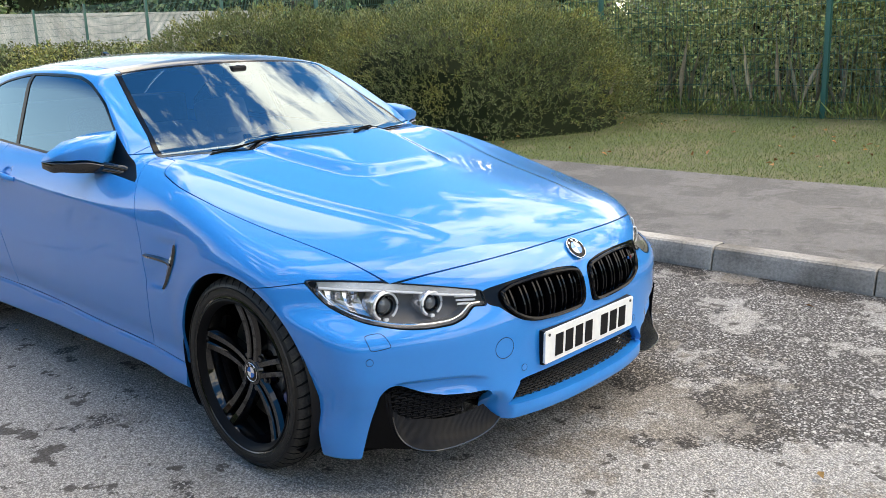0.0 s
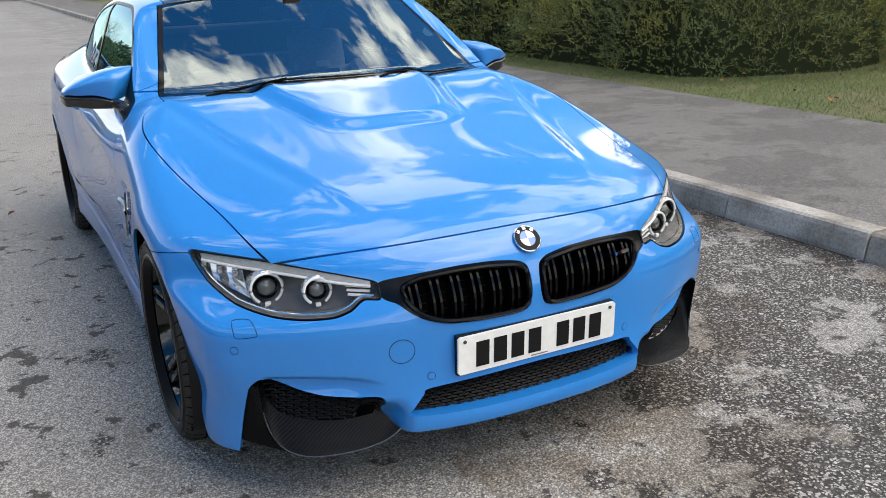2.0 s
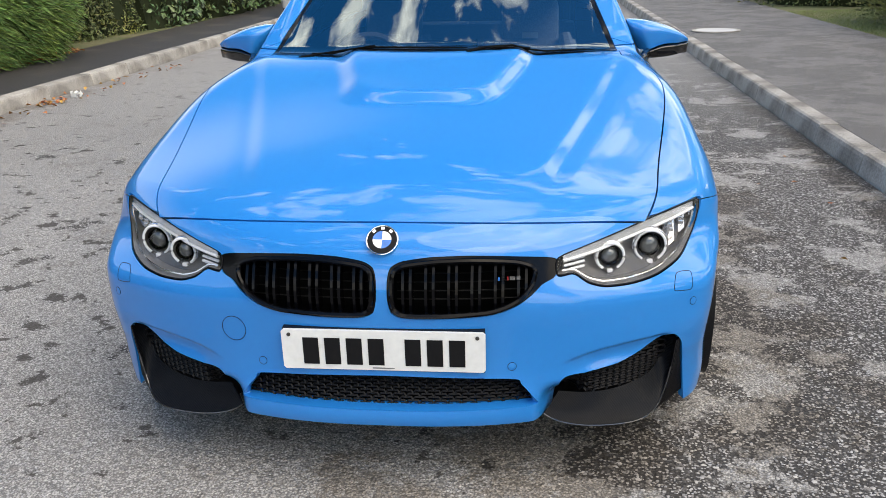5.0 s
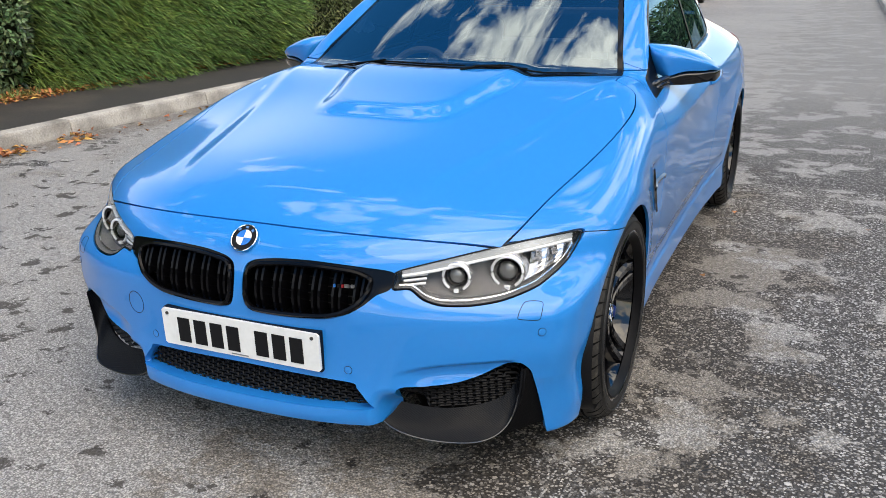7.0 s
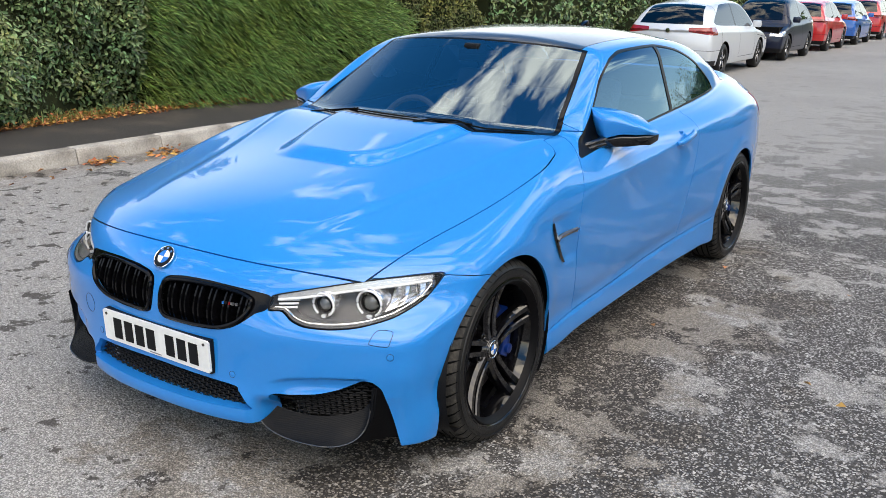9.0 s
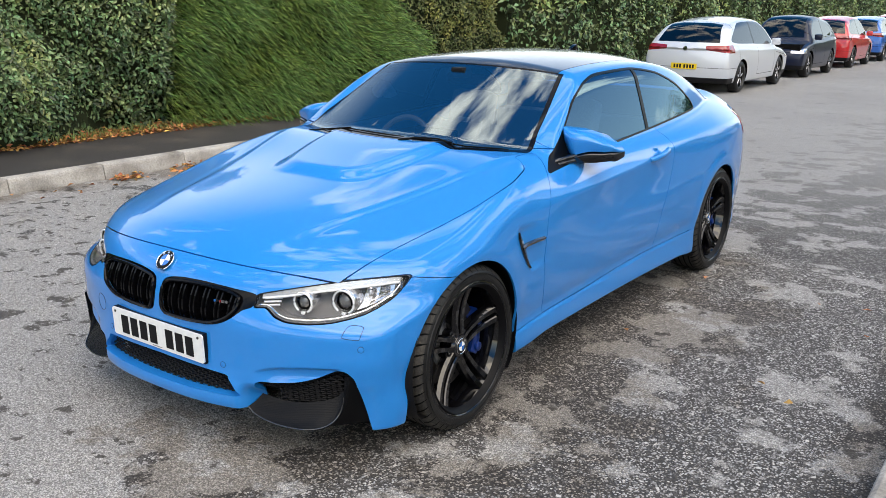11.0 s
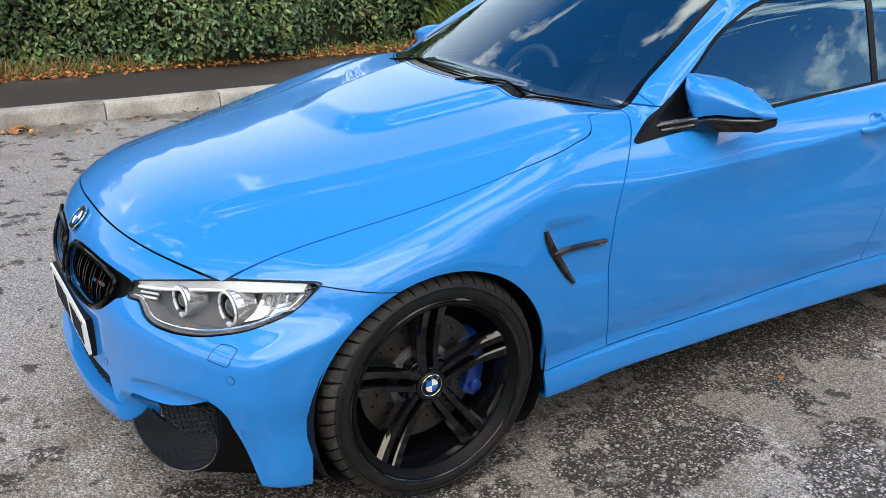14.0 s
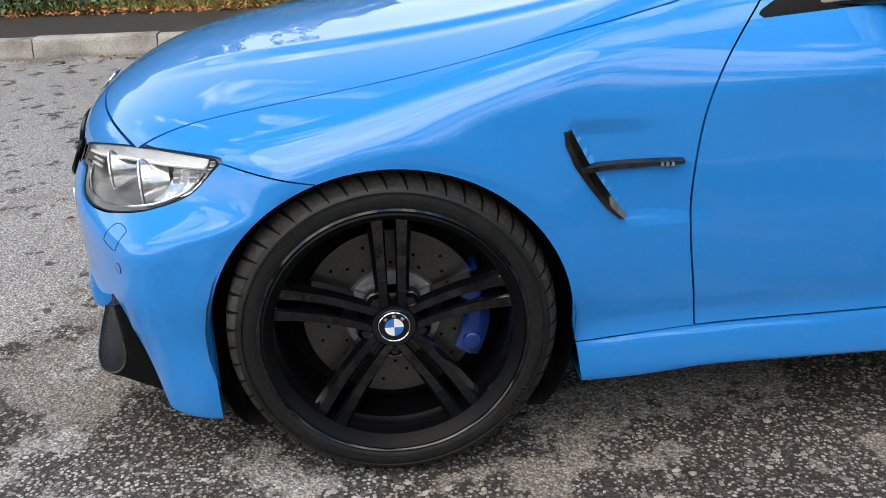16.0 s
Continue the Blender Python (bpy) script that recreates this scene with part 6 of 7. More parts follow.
def hedge(name, x_front, depth, y0, y1, height, seed, material, leaf, count, label, lean=.15, rough=.22, conifer=False, low=.02, z0=.12, top_round=.35, group=None):
    """A hedge that faces the road: a deep coat of leaves and a dark core for its inner shade."""
    rng = np.random.default_rng(seed)
    out = 1.0 if x_front < 0 else -1.0
    if group:
        count //= group[0]
    w = rng.uniform(size=count)
    split = height / (height + depth * .8)
    front = w < split
    yy = rng.uniform(y0, y1, count)
    hh = np.where(front, rng.uniform(low, 1, count) ** .9 * height, height)
    back = np.where(front, 0, rng.uniform(0, 1, count) * depth)
    # lean the face back and round the top edge
    u = hh / height
    back = back + lean * height * u ** 2 + np.where(front, top_round * np.maximum(u - .72, 0) ** 2 * 6, 0)
    p = np.stack((np.full(count, x_front) - out * back, yy, z0 + hh), 1)
    nrm = np.where(front[:, None], np.array([[out, 0, .35]]), np.array([[out * .25, 0, 1.0]]))
    wave = lumps(p, np.random.default_rng(seed + 1), 1.5) * rough + lumps(p, np.random.default_rng(seed + 2), 5.0) * rough * .45
    deep = rng.exponential(.07 if not conifer else .11, count)
    p = p + unit(nrm) * (wave - deep)[:, None]
    end = np.minimum(yy - y0, y1 - yy)
    p[:, 0] -= out * .35 * np.exp(-end / .25)
    p[:, 2] = np.maximum(p[:, 2], z0 + .01)
    if conifer:
        drift = np.stack((np.zeros(count), lumps(p, np.random.default_rng(seed + 3), 1.2) * .22, lumps(p, np.random.default_rng(seed + 4), 1.2) * .18), 1)
        way = unit(nrm + np.array([[0, .25, -.70]]) + drift + rng.normal(size=(count, 3)) * .30)
        ups = unit(nrm + rng.normal(size=(count, 3)) * .5)
        ln = leaf[0] * rng.uniform(.5, 1.4, count)
    else:
        way = unit(nrm * .35 + rng.normal(size=(count, 3)) * .65 + np.array([[0, 0, -.45]]))
        ups = unit(nrm + rng.normal(size=(count, 3)) * .5)
        ln = leaf[0] * rng.uniform(.55, 1.25, count)
    if group:
        axis = way if conifer else unit(nrm * .8 + rng.normal(size=(count, 3)) * .55 + np.array([[0, 0, .15]]))
        p, way, ups = clusters(p, axis, *group, rng)
        count = len(p)
        ln = leaf[0] * rng.uniform(.6, 1.25, count)
    coat = blades(name, p, way, ups, ln, leaf[1] * rng.uniform(.7, 1.2, count), material, label, "hedge", oval=material is LAUREL and leaf[0] < .1)
    # dark sheet behind the leaves stands in for the hedge's inner shade
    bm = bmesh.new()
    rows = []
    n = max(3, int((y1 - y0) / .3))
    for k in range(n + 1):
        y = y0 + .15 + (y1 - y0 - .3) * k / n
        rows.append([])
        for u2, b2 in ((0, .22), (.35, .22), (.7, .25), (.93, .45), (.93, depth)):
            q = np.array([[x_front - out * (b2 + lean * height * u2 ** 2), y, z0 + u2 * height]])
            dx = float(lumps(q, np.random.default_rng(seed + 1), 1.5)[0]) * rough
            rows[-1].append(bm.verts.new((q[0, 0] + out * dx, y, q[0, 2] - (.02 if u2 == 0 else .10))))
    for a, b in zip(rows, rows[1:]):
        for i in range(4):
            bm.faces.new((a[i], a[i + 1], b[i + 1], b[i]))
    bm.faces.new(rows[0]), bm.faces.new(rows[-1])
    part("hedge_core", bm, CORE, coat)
    return coat


def litter(name, x0, x1, y0, y1, count, seed, label, z=.16, material=LITTER, size=.06, flat=.25):
    rng = np.random.default_rng(seed)
    p = np.stack((rng.uniform(x0, x1, count), rng.uniform(y0, y1, count), np.full(count, z) + rng.exponential(.012, count)), 1)
    way = unit(rng.normal(size=(count, 3)) * np.array([[1, 1, flat]]))
    ups = unit(np.array([[0, 0, 1.0]]) + rng.normal(size=(count, 3)) * .35)
    return blades(name, p, way, ups, size * rng.uniform(.5, 1.3, count), size * .6 * rng.uniform(.6, 1.2, count), material, label, "fallen leaves")


def tufts(name, x0, x1, y0, y1, count, seed, z, height, material, label, category="grass", wide=.007, sway=.55):
    rng = np.random.default_rng(seed)
    p = np.stack((rng.uniform(x0, x1, count), rng.uniform(y0, y1, count), np.full(count, z)), 1)
    p[:, 2] += .04 * np.clip((np.abs(p[:, 0]) - 4.7) / 2.4, 0, 3) * (p[:, 0] > 0)
    way = unit(rng.normal(size=(count, 3)) * np.array([[sway, sway, .15]]) + np.array([[0, 0, 1.0]]))
    ups = unit(rng.normal(size=(count, 3)) + 1e-3)
    return blades(name, p, way, ups, height * rng.uniform(.4, 1.3, count), np.full(count, wide), material, label, category)


# road side with the tall hedges
HX = KERB_R - 1.45
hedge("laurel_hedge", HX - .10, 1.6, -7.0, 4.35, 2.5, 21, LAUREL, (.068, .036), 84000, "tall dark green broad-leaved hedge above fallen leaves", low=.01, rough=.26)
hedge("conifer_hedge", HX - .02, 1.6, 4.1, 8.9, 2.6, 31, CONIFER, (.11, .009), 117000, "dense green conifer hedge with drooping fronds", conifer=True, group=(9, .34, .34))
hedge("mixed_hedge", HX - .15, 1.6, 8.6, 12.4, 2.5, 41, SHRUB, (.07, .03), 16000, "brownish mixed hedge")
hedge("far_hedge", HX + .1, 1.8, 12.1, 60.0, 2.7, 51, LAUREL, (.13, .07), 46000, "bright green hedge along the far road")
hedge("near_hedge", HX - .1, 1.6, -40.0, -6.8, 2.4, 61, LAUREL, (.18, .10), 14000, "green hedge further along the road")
litter("leaf_litter", HX - .30, HX + .20, -9, 9, 9000, 5, "orange and brown fallen leaves under the hedge")
litter("gutter_leaves", KERB_R + .03, KERB_R + .35, -4, 9, 130, 6, "scattered fallen leaves in the gutter", z=.014)
for k, (y, count) in enumerate(((2.15, 46), (2.75, 38), (5.3, 30), (-.6, 24))):
    litter("leaf_pile", KERB_R + .03, KERB_R + .20, y, y + .35, count, 300 + k, "small pile of orange fallen leaves against the kerb", z=.016, size=.07)
tufts("hedge_foot_grass", HX - .20, HX + .10, -6, 9, 2600, 7, .15, .12, GRASS, "thin grass at the hedge's foot")
tufts("dry_stalks", HX - .30, HX + .08, -6, 1.0, 1700, 8, .15, .16, DRY, "dry straw-coloured stalks at the hedge's foot")

# side with grass, bushes and the green fence
tufts("verge_grass", 4.72, 9.6, -3.5, 14, 130000, 9, UP + .008, .034, GRASS, "short worn verge grass beside the pavement", wide=.0042)
tufts("tall_weeds", 8.7, 10.2, -6, 40, 9000, 19, UP + .05, .30, GRASS, "tall green weeds along the fence", wide=.007)
tufts("dead_stems", 8.9, 9.9, -6, 6.5, 280, 29, UP + .05, .9, STRAW, "pale dead stems standing along the fence", wide=.006, sway=.25)
litter("verge_leaves", 4.6, 8.5, -3, 6, 90, 10, "few fallen leaves lying on the verge", z=.22, size=.07)


def bush(name, cx, cy, rx, ry, rz, seed, count, leaf, material, label, z0=.15, group=None):
    """A rounded shrub: a coat of leaves over lumpy ground-hugging form, with a dark core for its inner shade."""
    rng = np.random.default_rng(seed)
    if group:
        count //= group[0]
    d = unit(rng.normal(size=(count, 3)))
    d[:, 2] = np.abs(d[:, 2]) ** .8
    d = unit(d)
    flat = np.abs(d) ** .8 * np.sign(d)
    r = 1 + .10 * lumps(d * 2, np.random.default_rng(seed + 1), 1.6) + .05 * lumps(d * 2, np.random.default_rng(seed + 2), 5) + .035 * lumps(d * 2, np.random.default_rng(seed + 3), 11) + .05 * (rng.random(count) < .06) * rng.random(count) - rng.exponential(.06 if material is not WILD else .16, count)
    p = flat * r[:, None] * np.array([[rx, ry, rz]]) + np.array([[cx, cy, z0]])
    way, ups = unit(d * .5 + rng.normal(size=(count, 3)) * .7), unit(d + rng.normal(size=(count, 3)) * .5)
    if group:
        p, way, ups = clusters(p, unit(d * .7 + rng.normal(size=(count, 3)) * .45 + np.array([[0, 0, .5]])), *group, rng)
        count = len(p)
    coat = blades(name, p, way, ups, leaf[0] * rng.uniform(.5, 1.3, count), leaf[1] * rng.uniform(.7, 1.2, count), material, label, "bush", kind="")
    # dark lump under the leaves stands in for shade inside the bush
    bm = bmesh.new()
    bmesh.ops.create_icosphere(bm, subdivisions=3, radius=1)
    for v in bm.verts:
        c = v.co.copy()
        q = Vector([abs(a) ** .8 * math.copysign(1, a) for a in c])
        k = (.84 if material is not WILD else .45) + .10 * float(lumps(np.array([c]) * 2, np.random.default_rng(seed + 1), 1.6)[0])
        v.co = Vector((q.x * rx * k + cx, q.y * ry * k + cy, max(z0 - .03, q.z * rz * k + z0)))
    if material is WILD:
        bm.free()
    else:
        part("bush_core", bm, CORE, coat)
    stems = bmesh.new()
    r2 = random.Random(seed)
    for _ in range(9):
        a, b = cx + r2.uniform(-.5, .5) * rx, cy + r2.uniform(-.6, .6) * ry
        tube(stems, [(a, b, z0 - .02), (a + r2.uniform(-.2, .2), b + r2.uniform(-.2, .2), z0 + rz * .4), (a + r2.uniform(-.5, .5), b + r2.uniform(-.5, .5), z0 + rz * .8)], [.03, .02, .008], 5)
    tagged(part("twigs", stems, BARK, coat), kind="stuff")
    return coat


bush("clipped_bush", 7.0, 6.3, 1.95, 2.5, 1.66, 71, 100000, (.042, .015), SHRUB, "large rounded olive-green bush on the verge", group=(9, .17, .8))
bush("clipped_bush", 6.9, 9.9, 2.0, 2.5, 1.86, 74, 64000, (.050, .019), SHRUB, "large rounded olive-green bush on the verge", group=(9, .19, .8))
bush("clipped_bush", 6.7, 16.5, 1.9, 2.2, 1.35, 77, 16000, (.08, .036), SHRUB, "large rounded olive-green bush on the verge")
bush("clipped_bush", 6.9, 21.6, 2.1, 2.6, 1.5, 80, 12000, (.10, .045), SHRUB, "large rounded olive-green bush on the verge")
bush("wild_shrub", 10.4, 3.6, 1.2, 2.6, 2.6, 83, 24000, (.09, .035), WILD, "untrimmed shrub pushing through the fence")
bush("wild_shrub", 10.5, -.4, 1.2, 2.8, 2.9, 86, 24000, (.09, .035), WILD, "untrimmed shrub pushing through the fence")
bush("wild_shrub", 10.6, -5.4, 1.3, 2.8, 2.9, 89, 18000, (.10, .04), WILD, "untrimmed shrub pushing through the fence")


# ---- green mesh fence ----
def fence(x, y0, y1, z0, height, gap):
    f = empty("mesh_fence", "green welded mesh fence between square posts", "fence")
    y = y0
    bm = boxed(-.03, .03, -.03, .03, 0, height + .06, .006)
    me = bpy.data.meshes.new("post")
    bm.to_mesh(me)
    bm.free()
    me.materials.append(GREENSTEEL)
    while y <= y1 + .01:
        o = hang(new("post", me), f)
        o.matrix_basis = pose(x, y, z0)
        y += gap
    pan = bmesh.new()
    for k in range(int(gap / .055)):
        a = -gap / 2 + .03 + k * .055
        box(pan, -.0022, .0022, a - .0022, a + .0022, .05, height)
    for k in range(int(height / .2) + 1):
        box(pan, .002, .008, -gap / 2 + .03, gap / 2 - .03, .05 + k * .2 - .003, .05 + k * .2 + .003)
    me = bpy.data.meshes.new("mesh_panel")
    pan.to_mesh(me)
    pan.free()
    me.materials.append(GREENSTEEL)
    y = y0 + gap / 2
    while y < y1:
        o = hang(new("mesh_panel", me), f)
        o.matrix_basis = pose(x - .04, y, z0)
        y += gap
    return f


fence(9.1, -11.4, 38.6, .2, 2.4, 3.33)


# ---- what lies behind the fence ----
hedge("wild_thicket", 13.2, 2.0, -16, 22, 1.5, 131, WILD, (.20, .085), 42000, "wild overgrown thicket behind the fence", rough=.55, z0=.2)
hedge("far_woods", 27.0, 6.0, 18, 95, 8.5, 141, LAUREL, (.42, .24), 22000, "dark green woods behind the yard", rough=.9, z0=.2)
bush("far_thicket", 14, 74, 13, 7, 8.0, 151, 14000, (.50, .28), LAUREL, "dark green thicket behind the yard")
def container(x, y, turn, label):
    c = empty("shipping_container", label, "container", at=pose(x, y, .2, 0, 0, turn))
    bm = bmesh.new()
    pts = []
    n = 96
    for k in range(n + 1):
        u = -6 + 12 * k / n
        pts.append((u, -1.2 - (.036 if k % 4 in (1, 2) else 0)))
    lo = [bm.verts.new((a, b, .16)) for a, b in pts]
    hi = [bm.verts.new((a, b, 2.5)) for a, b in pts]
    for i in range(n):
        bm.faces.new((lo[i], lo[i + 1], hi[i + 1], hi[i]))
    part("ribbed_side", bm, PALEWALL, c)
    part("box_body", boxed(-6, 6, -1.18, 1.2, .12, 2.56), PALEWALL, c)
    part("bottom_rail", boxed(-6.02, 6.02, -1.25, -1.15, 0, .17), PALEWALL, c)
    part("top_rail", boxed(-6.02, 6.02, -1.25, -1.15, 2.5, 2.6), PALEWALL, c)


# two added containers stand in for unclear pale shapes behind the thicket
container(19.5, 4.5, -90, "pale grey ribbed container standing in for unclear pale shapes behind the thicket")
container(19.8, -9.0, -90, "pale grey ribbed container standing in for unclear pale shapes behind the thicket")
container(16.5, 31.5, -14, "pale grey ribbed shipping container behind the fence")
# this one stands in for a low white building
container(11.5, 52.0, -14, "pale grey ribbed shipping container behind the fence")


def tree(x, y, height, spread, seed, leaves, material=LAUREL, label="leafy green tree standing beside the road"):
    """A tapered trunk with limbs, and a crown of many small leaves with gaps."""
    t = empty("tree", label, "tree")
    rng = random.Random(seed)
    bm = bmesh.new()
    fork = height * .35
    tube(bm, [(x, y, .1), (x + .05, y, fork * .6), (x, y + .05, fork), (x + .1, y, height * .75)], [.16, .12, .10, .03], 9)
    tips = []
    for k in range(9):
        a = k * 2.4 + rng.uniform(-.4, .4)
        z = fork + (height - fork) * rng.uniform(0, .6)
        r = spread * rng.uniform(.55, 1)
        e = Vector((x + r * math.cos(a), y + r * math.sin(a), z + height * rng.uniform(.08, .30)))
        m = Vector((x + r * .45 * math.cos(a), y + r * .45 * math.sin(a), z + height * .05))
        tube(bm, [(x, y, z), m, e], [.06, .04, .012], 6)
        tips += [m, e, (m + e) / 2 + Vector((rng.uniform(-.4, .4), rng.uniform(-.4, .4), .3))]
    part("trunk", bm, BARK, t, smooth=True)
    tips.append(Vector((x, y, height * .92)))
    g = np.random.default_rng(seed)
    c = np.array([list(v) for v in tips])[g.integers(0, len(tips), leaves)]
    d = unit(g.normal(size=(leaves, 3)))
    p = c + d * (spread * .38 * g.uniform(.2, 1, leaves) ** .6)[:, None] * np.array([[1, 1, .8]])
    cr = blades("crown", p, unit(d + g.normal(size=(leaves, 3)) * .6 + np.array([[0, 0, -.3]])), unit(d + np.array([[0, 0, 1.0]])), .16 * g.uniform(.6, 1.3, leaves), .09 * g.uniform(.7, 1.2, leaves), material, "", "", kind="")
    cr.parent = t
    return t


for k, (x, y, h, sp) in enumerate(((13.5, 8, 6.5, 2.4), (15, -3, 7.5, 2.8), (14, 19, 6.0, 2.2), (11, 44, 7.5, 3), (13, 62, 9, 3.4), (4, 118, 10, 4), (-6, 120, 11, 4), (-1, 124, 10, 4), (12, 112, 10, 4), (-14, 114, 10, 4))):
    tree(x, y, h, sp, 200 + k, 5200 if y < 30 else 2600)


# ---- cars parked along the far kerb ----
def hatch_field(L, W, H, belt, nose_z, tail_z):
    """A small hatchback's shape, x across, y from its nose back, z up."""
    deck = curve_of([0, .12 * L, .25 * L, .5 * L, .85 * L, L], [nose_z - .06, nose_z + .10, belt - .02, belt, belt + .04, belt + .02])
    roof = curve_of([.20 * L, .36 * L, .46 * L, .60 * L, .80 * L, .93 * L, 1.0 * L], [belt - .08, H - .10, H - .01, H, H - .07, H - .26, belt - .05])

    def field(p):
        x, y, z = np.abs(p[..., 0]), p[..., 1], p[..., 2]
        half = W / 2 - .05 * np.clip((np.abs(y - L / 2) / (L / 2)), 0, 1.2) ** 4 - .06 * np.clip((z - .55) / .4, -1.2, 1.2) ** 2
        low = smax(x - half, z - deck(y) + .05 * (x / (W / 2)) ** 2, .08)
        low = smax(low, .10 * (x / (W / 2)) ** 2.5 + .12 * np.clip((z - .45) / .4, -1, 1) ** 2 - y, .08)
        low = smax(low, y - L + .09 * (x / (W / 2)) ** 2.5 + .10 * np.clip((z - .55) / .5, -1, 1.2) ** 2, .08)
        low = smax(low, .20 - z, .03)
        cab = smax(x - (W / 2 - .09 - .42 * (z - belt)), z - roof(y) + .06 * (x / .6) ** 2, .10)
        cab = smax(cab, belt - .06 - z, .02)
        return smin(low, cab, .03)
    return field


def parked_car(at, L, W, H, paint, label, facing_us, plate):
    car = empty("parked_car", label, "car", "cars parked along the kerb", at)
    belt, R = H * .62, .31
    f = hatch_field(L, W, H, belt, .72, .9)
    v, t = shell_mesh(f, (-W / 2 - .1, -.12, .1), (W / 2 + .1, L + .12, H + .1), .035)

    def hold(p, rounds=2):
        for _ in range(rounds):
            g = np.stack([f(p + e) - f(p - e) for e in np.eye(3) * .004], -1) / .008
            p = p - g * (f(p) / np.maximum((g * g).sum(-1), .05))[..., None]
        return p
    v = hold(v)
    axles = (.185 * L, .80 * L)
    for y0 in axles:
        v, t = clip((v, t), lambda p: np.where(np.abs(p[:, 0]) > W / 2 - .3, np.hypot(p[:, 1] - y0, p[:, 2] - R) - R - .045, 1.0))
    skin_m = (v, t)

    def put(name, mesh, material, parent=car, lab="", lift=0.0):
        p, q = mesh
        g = np.stack([f(p + e) - f(p - e) for e in np.eye(3) * .004], -1)
        n = unit(g)
        return hang(new(name, mesh_from(name, p + n * lift, q, material, n)), parent, lab)
    side = inside_of(rounded([(.30 * L, belt + .02), (.40 * L, H - .14), (.55 * L, H - .09), (.75 * L, H - .13), (.90 * L, belt + .14), (.86 * L, belt + .06), (.6 * L, belt + .03)], 5))
    win, rest = cutout(skin_m, [lambda p: side(p[:, 1], p[:, 2]), lambda p: np.abs(p[:, 0]) - .42], 0)
    for s in (1, -1):
        mine = clip(win, lambda p: s * p[:, 0])
        put("front_window", clip(mine, lambda p: .58 * L - p[:, 1]), CARPANE)
        put("rear_window", clip(mine, lambda p: p[:, 1] - .60 * L), CARPANE)
        put("window_post", clip(clip(mine, lambda p: p[:, 1] - .58 * L), lambda p: .60 * L - p[:, 1]), GLOSS)
    ws, rest = cutout(rest, [lambda p: .58 - .25 * (p[:, 2] - belt) - np.abs(p[:, 0]), lambda p: p[:, 2] - belt - .03, lambda p: .43 * L - p[:, 1]], 0)
    put("windscreen", ws, CARPANE)
    rs, rest = cutout(rest, [lambda p: .66 - .35 * (p[:, 2] - belt) - np.abs(p[:, 0]), lambda p: p[:, 2] - belt - .07, lambda p: p[:, 1] - .86 * L, lambda p: H - .12 - p[:, 2]], 0)
    put("rear_screen", rs, CARPANE)
    for s in (1, -1):
        lamp, rest = cutout(rest, [lambda p: s * p[:, 0] - W * .30, lambda p: .10 * L - p[:, 1], lambda p: p[:, 2] - .60, lambda p: .70 - p[:, 2] + .05 * p[:, 1]], 0)
        put("headlight", lamp, SILVER, lab="clear headlight")
        lamp, rest = cutout(rest, [lambda p: s * p[:, 0] - W * .22, lambda p: p[:, 1] - .90 * L, lambda p: p[:, 2] - .885 + .11 * s * p[:, 0], lambda p: .90 + .05 * s * p[:, 0] - p[:, 2]], 0)
        put("tail_lamp", lamp, REDLENS, lab="red tail lamp")
    for s in (1, -1):
        skirt, rest = cutout(rest, [lambda p: .31 - p[:, 2], lambda p: s * (p[:, 1] - L / 2) - .40 * L], 0)
        put("bumper_skirt", skirt, SATIN)
    tail, rest = cutout(rest, [lambda p: p[:, 1] - .84 * L, lambda p: p[:, 2] - .50], .004)
    put("tailgate", tail, paint)
    front_p, rest = cutout(rest, [lambda p: .27 * L - p[:, 1], lambda p: p[:, 2] - .62 - .1 * p[:, 1]], .004)
    put("bonnet", front_p, paint)
    for s in (1, -1):
        dr, rest = cutout(rest, [lambda p: p[:, 1] - .30 * L, lambda p: .565 * L - p[:, 1], lambda p: s * p[:, 0] - .3, lambda p: p[:, 2] - .32, lambda p: belt + .02 - p[:, 2]], .004)
        d = put("door", dr, paint)
        part("door_handle", boxed(s * W * .455 - .02, s * W * .455 + .02, .52 * L - .08, .52 * L + .08, belt - .10, belt - .07, .008), paint, d)
        part("door_mirror", boxed(s * (W / 2 + .02) - .09, s * (W / 2 + .02) + .09, .31 * L - .05, .31 * L + .06, belt - .02, belt + .12, .03), paint, car, smooth=True)
    put("body", rest, paint)
    # added near-black block stands in for the car's dark inside
    part("inner_structure", boxed(-W / 2 + .14, W / 2 - .14, .12, L - .14, .24, belt - .12), VOID, car)
    for y0 in axles:
        for s in (1, -1):
            w = empty("wheel", "", "")
            w.parent = car
            w.matrix_basis = pose(s * (W / 2 - .115), y0, R, 0, 0, 0 if s > 0 else 180)
            part("tyre", lathe([(.06, .20), (.095, .22), (.10, .27), (.08, .30), (.05, R), (-.09, R), (-.09, .2)], 28, "x"), RUBBER, w, smooth=True)
            # near-black dish puts shade between the spokes
            part("wheel_face", lathe([(.07, .215), (.05, .205), (.045, .08), (.07, .06), (.072, 0)], 28, "x"), VOID, w, smooth=True)
            for k in range(5):
                a = 2 * math.pi * k / 5
                part("spoke", box(bmesh.new(), .045, .075, -.022, .022, .04, .212, .006, m=Matrix.Rotation(a, 4, "X")), SILVER, w)
    for end, y, mat_p in (("front", -.01, WHITE), ("rear", L + .005, YELLOW)):
        zc = .44 if end == "front" else .52
        q = hold(np.array([[0, y, zc]]), 5)[0]
        d = -1 if end == "front" else 1
        pl = part("number_plate", boxed(-.26, .26, min(q[1], q[1] + d * .015), max(q[1], q[1] + d * .015), zc - .055, zc + .055), mat_p, car, "plate with dark bars")
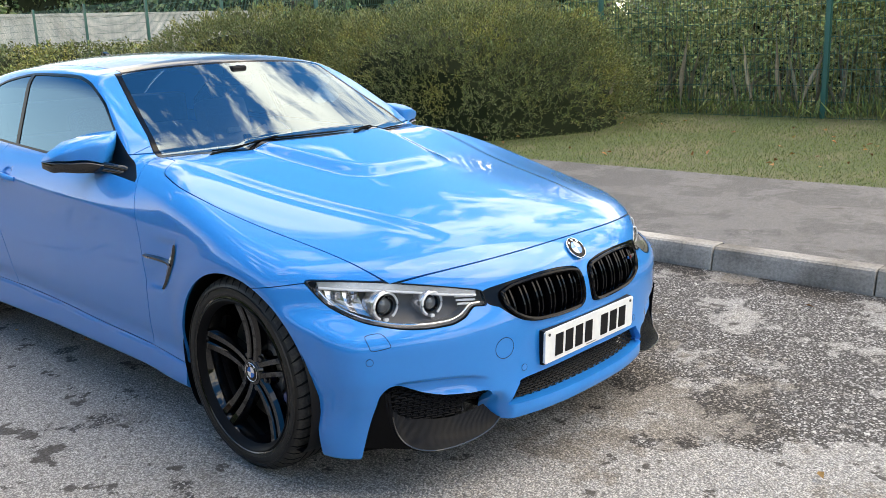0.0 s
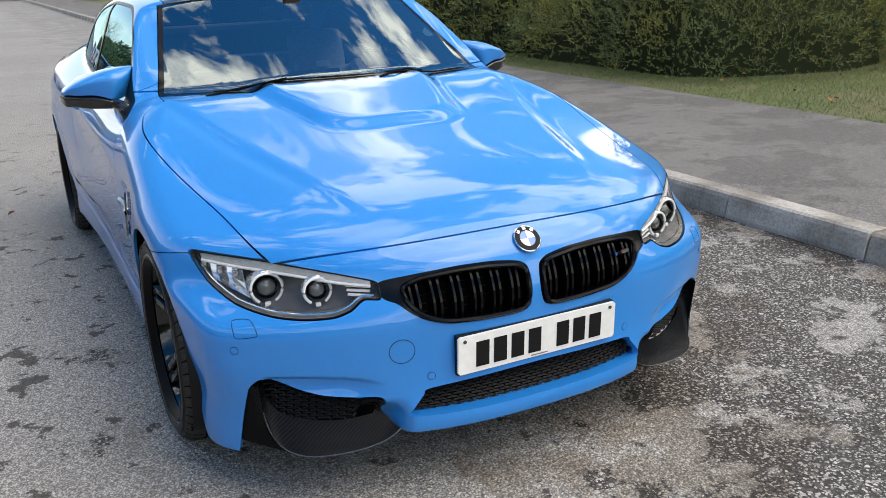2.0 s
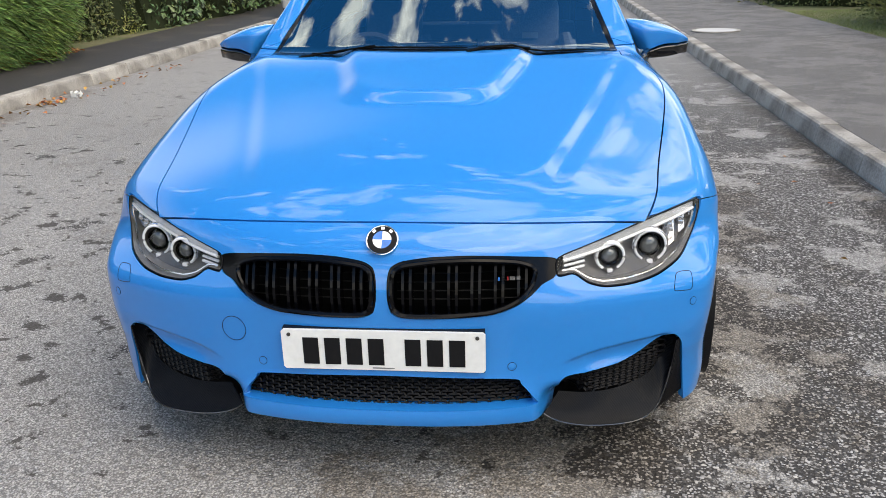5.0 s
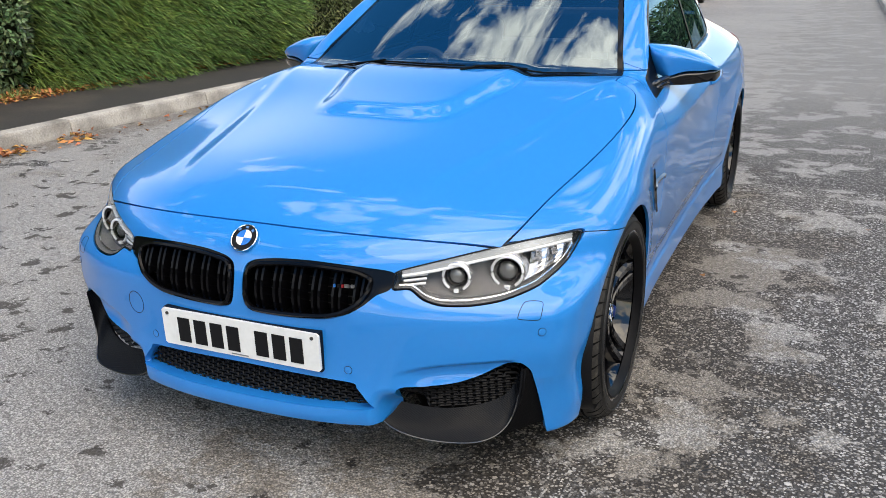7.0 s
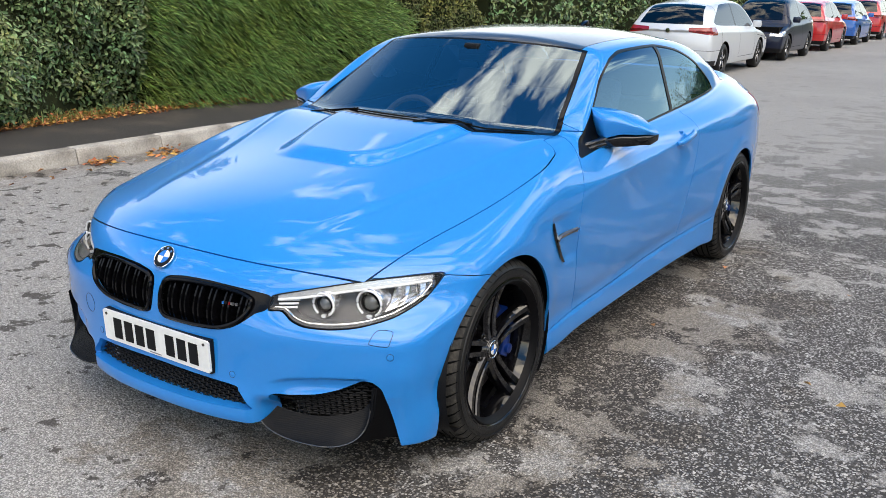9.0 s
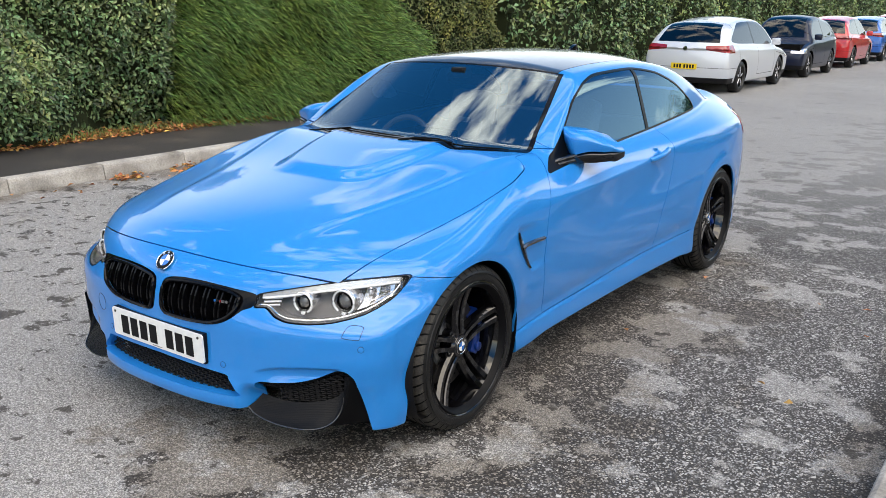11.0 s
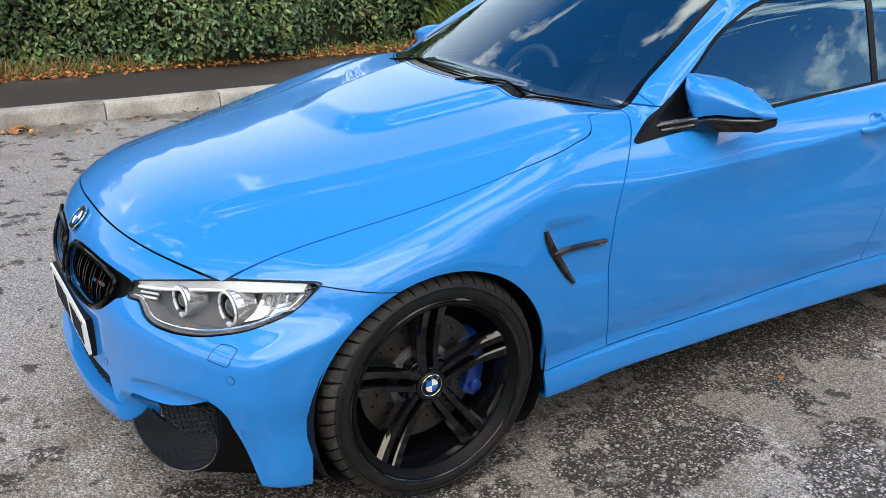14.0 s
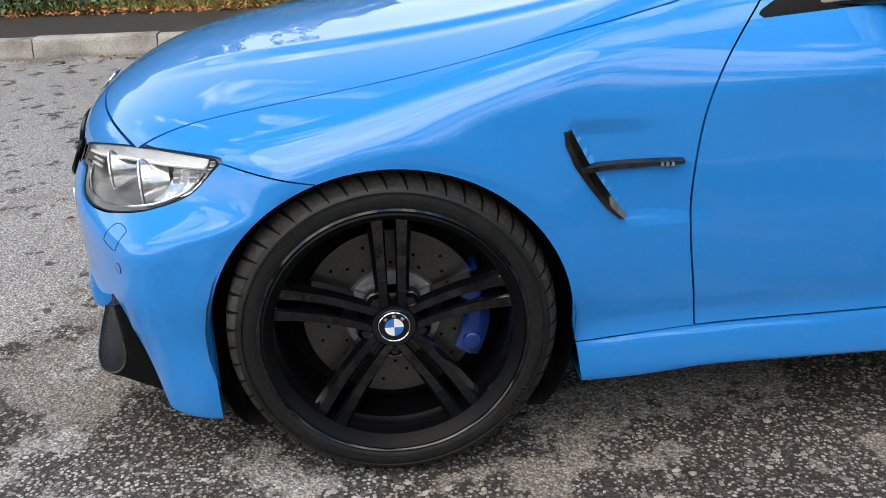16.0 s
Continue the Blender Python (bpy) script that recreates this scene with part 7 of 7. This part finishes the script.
        for k in range(7):
            x = -.19 + k * .058 + (.03 if k > 3 else 0)
            part("character_bar", boxed(x - .019, x + .019, q[1] + d * .0155 - .001, q[1] + d * .0155 + .001, zc - .035, zc + .035), INK, pl)
    if not facing_us:
        q = hold(np.array([[0, L, .86]]), 5)[0]
        bm = lathe([(0, .045), (.012, .042), (.014, 0)], 20, "y")
        bmesh.ops.translate(bm, vec=(0, q[1], .86), verts=bm.verts)
        part("round_badge", bm, CHROME, car, smooth=True)
    else:
        part("front_grille", boxed(-.36, .36, -.005, .05, .52, .60, .01), SATIN, car)
    return car


SILVERPAINT = mat("silver_paint", (.60, .62, .65), .3, .2, .9, .04, size=700)
NAVYPAINT = mat("navy_paint", (.004, .008, .025), .3, 0, .35, .05, spec=.3)
REDPAINT = mat("red_paint", (.50, .012, .015), .32, 0, 1, .05)
AZUREPAINT = mat("azure_paint", (.01, .11, .42), .32, 0, 1, .05)
# each stands beside the kerb; 180 degrees turns its tail to the camera
LANE = -3.68
parked_car(pose(LANE - .10, 19.1, 0, 0, 0, 180), 4.37, 1.80, 1.47, SILVERPAINT, "silver hatchback with red tail lamps parked by the kerb", False, True)
parked_car(pose(LANE - .05, 20.4, 0, 0, 0, 0), 3.75, 1.68, 1.50, NAVYPAINT, "dark navy small hatchback parked by the kerb", True, True)
parked_car(pose(LANE - .05, 29.3, 0, 0, 0, 180), 3.7, 1.66, 1.48, REDPAINT, "red small hatchback parked by the kerb", False, True)
parked_car(pose(LANE - .02, 34.2, 0, 0, 0, 180), 3.8, 1.68, 1.47, AZUREPAINT, "blue small hatchback parked by the kerb", False, True)
parked_car(pose(LANE + .02, 39.6, 0, 0, 0, 180), 4.0, 1.72, 1.55, REDPAINT, "taller red hatchback parked by the kerb", False, True)

# ---- small things on the ground ----
cover = empty("manhole_cover", "pale worn round inspection cover set in the pavement", "cover", at=pose(2.92, 10.65, UP + .004))
part("cover_frame", lathe([(0, .34), (.012, .34), (.014, .30), (.010, .29)], 40, "z"), KERB, cover, smooth=True)
part("cover_plate", lathe([(.010, .29), (.013, .28), (.013, 0)], 40, "z"), PALEWALL, cover)
paper = bmesh.new()
for k in range(5):
    a = k * 1.25
    q = [paper.verts.new((.05 * math.cos(a + j * .5) * (1 + .4 * (j % 2)), .05 * math.sin(a + j * .5), .02 + .03 * ((j + k) % 3))) for j in range(4)]
    paper.faces.new(q)
bmesh.ops.transform(paper, matrix=pose(KERB_R + .22, 5.85, 0), verts=paper.verts)
thing("crumpled_paper", paper, WHITE, "crumpled white paper lying in the gutter", "litter")
litter("road_leaves", -1.5, 2.2, -2.6, 4, 26, 12, "few dry leaves lying on the road", z=.006, size=.045)
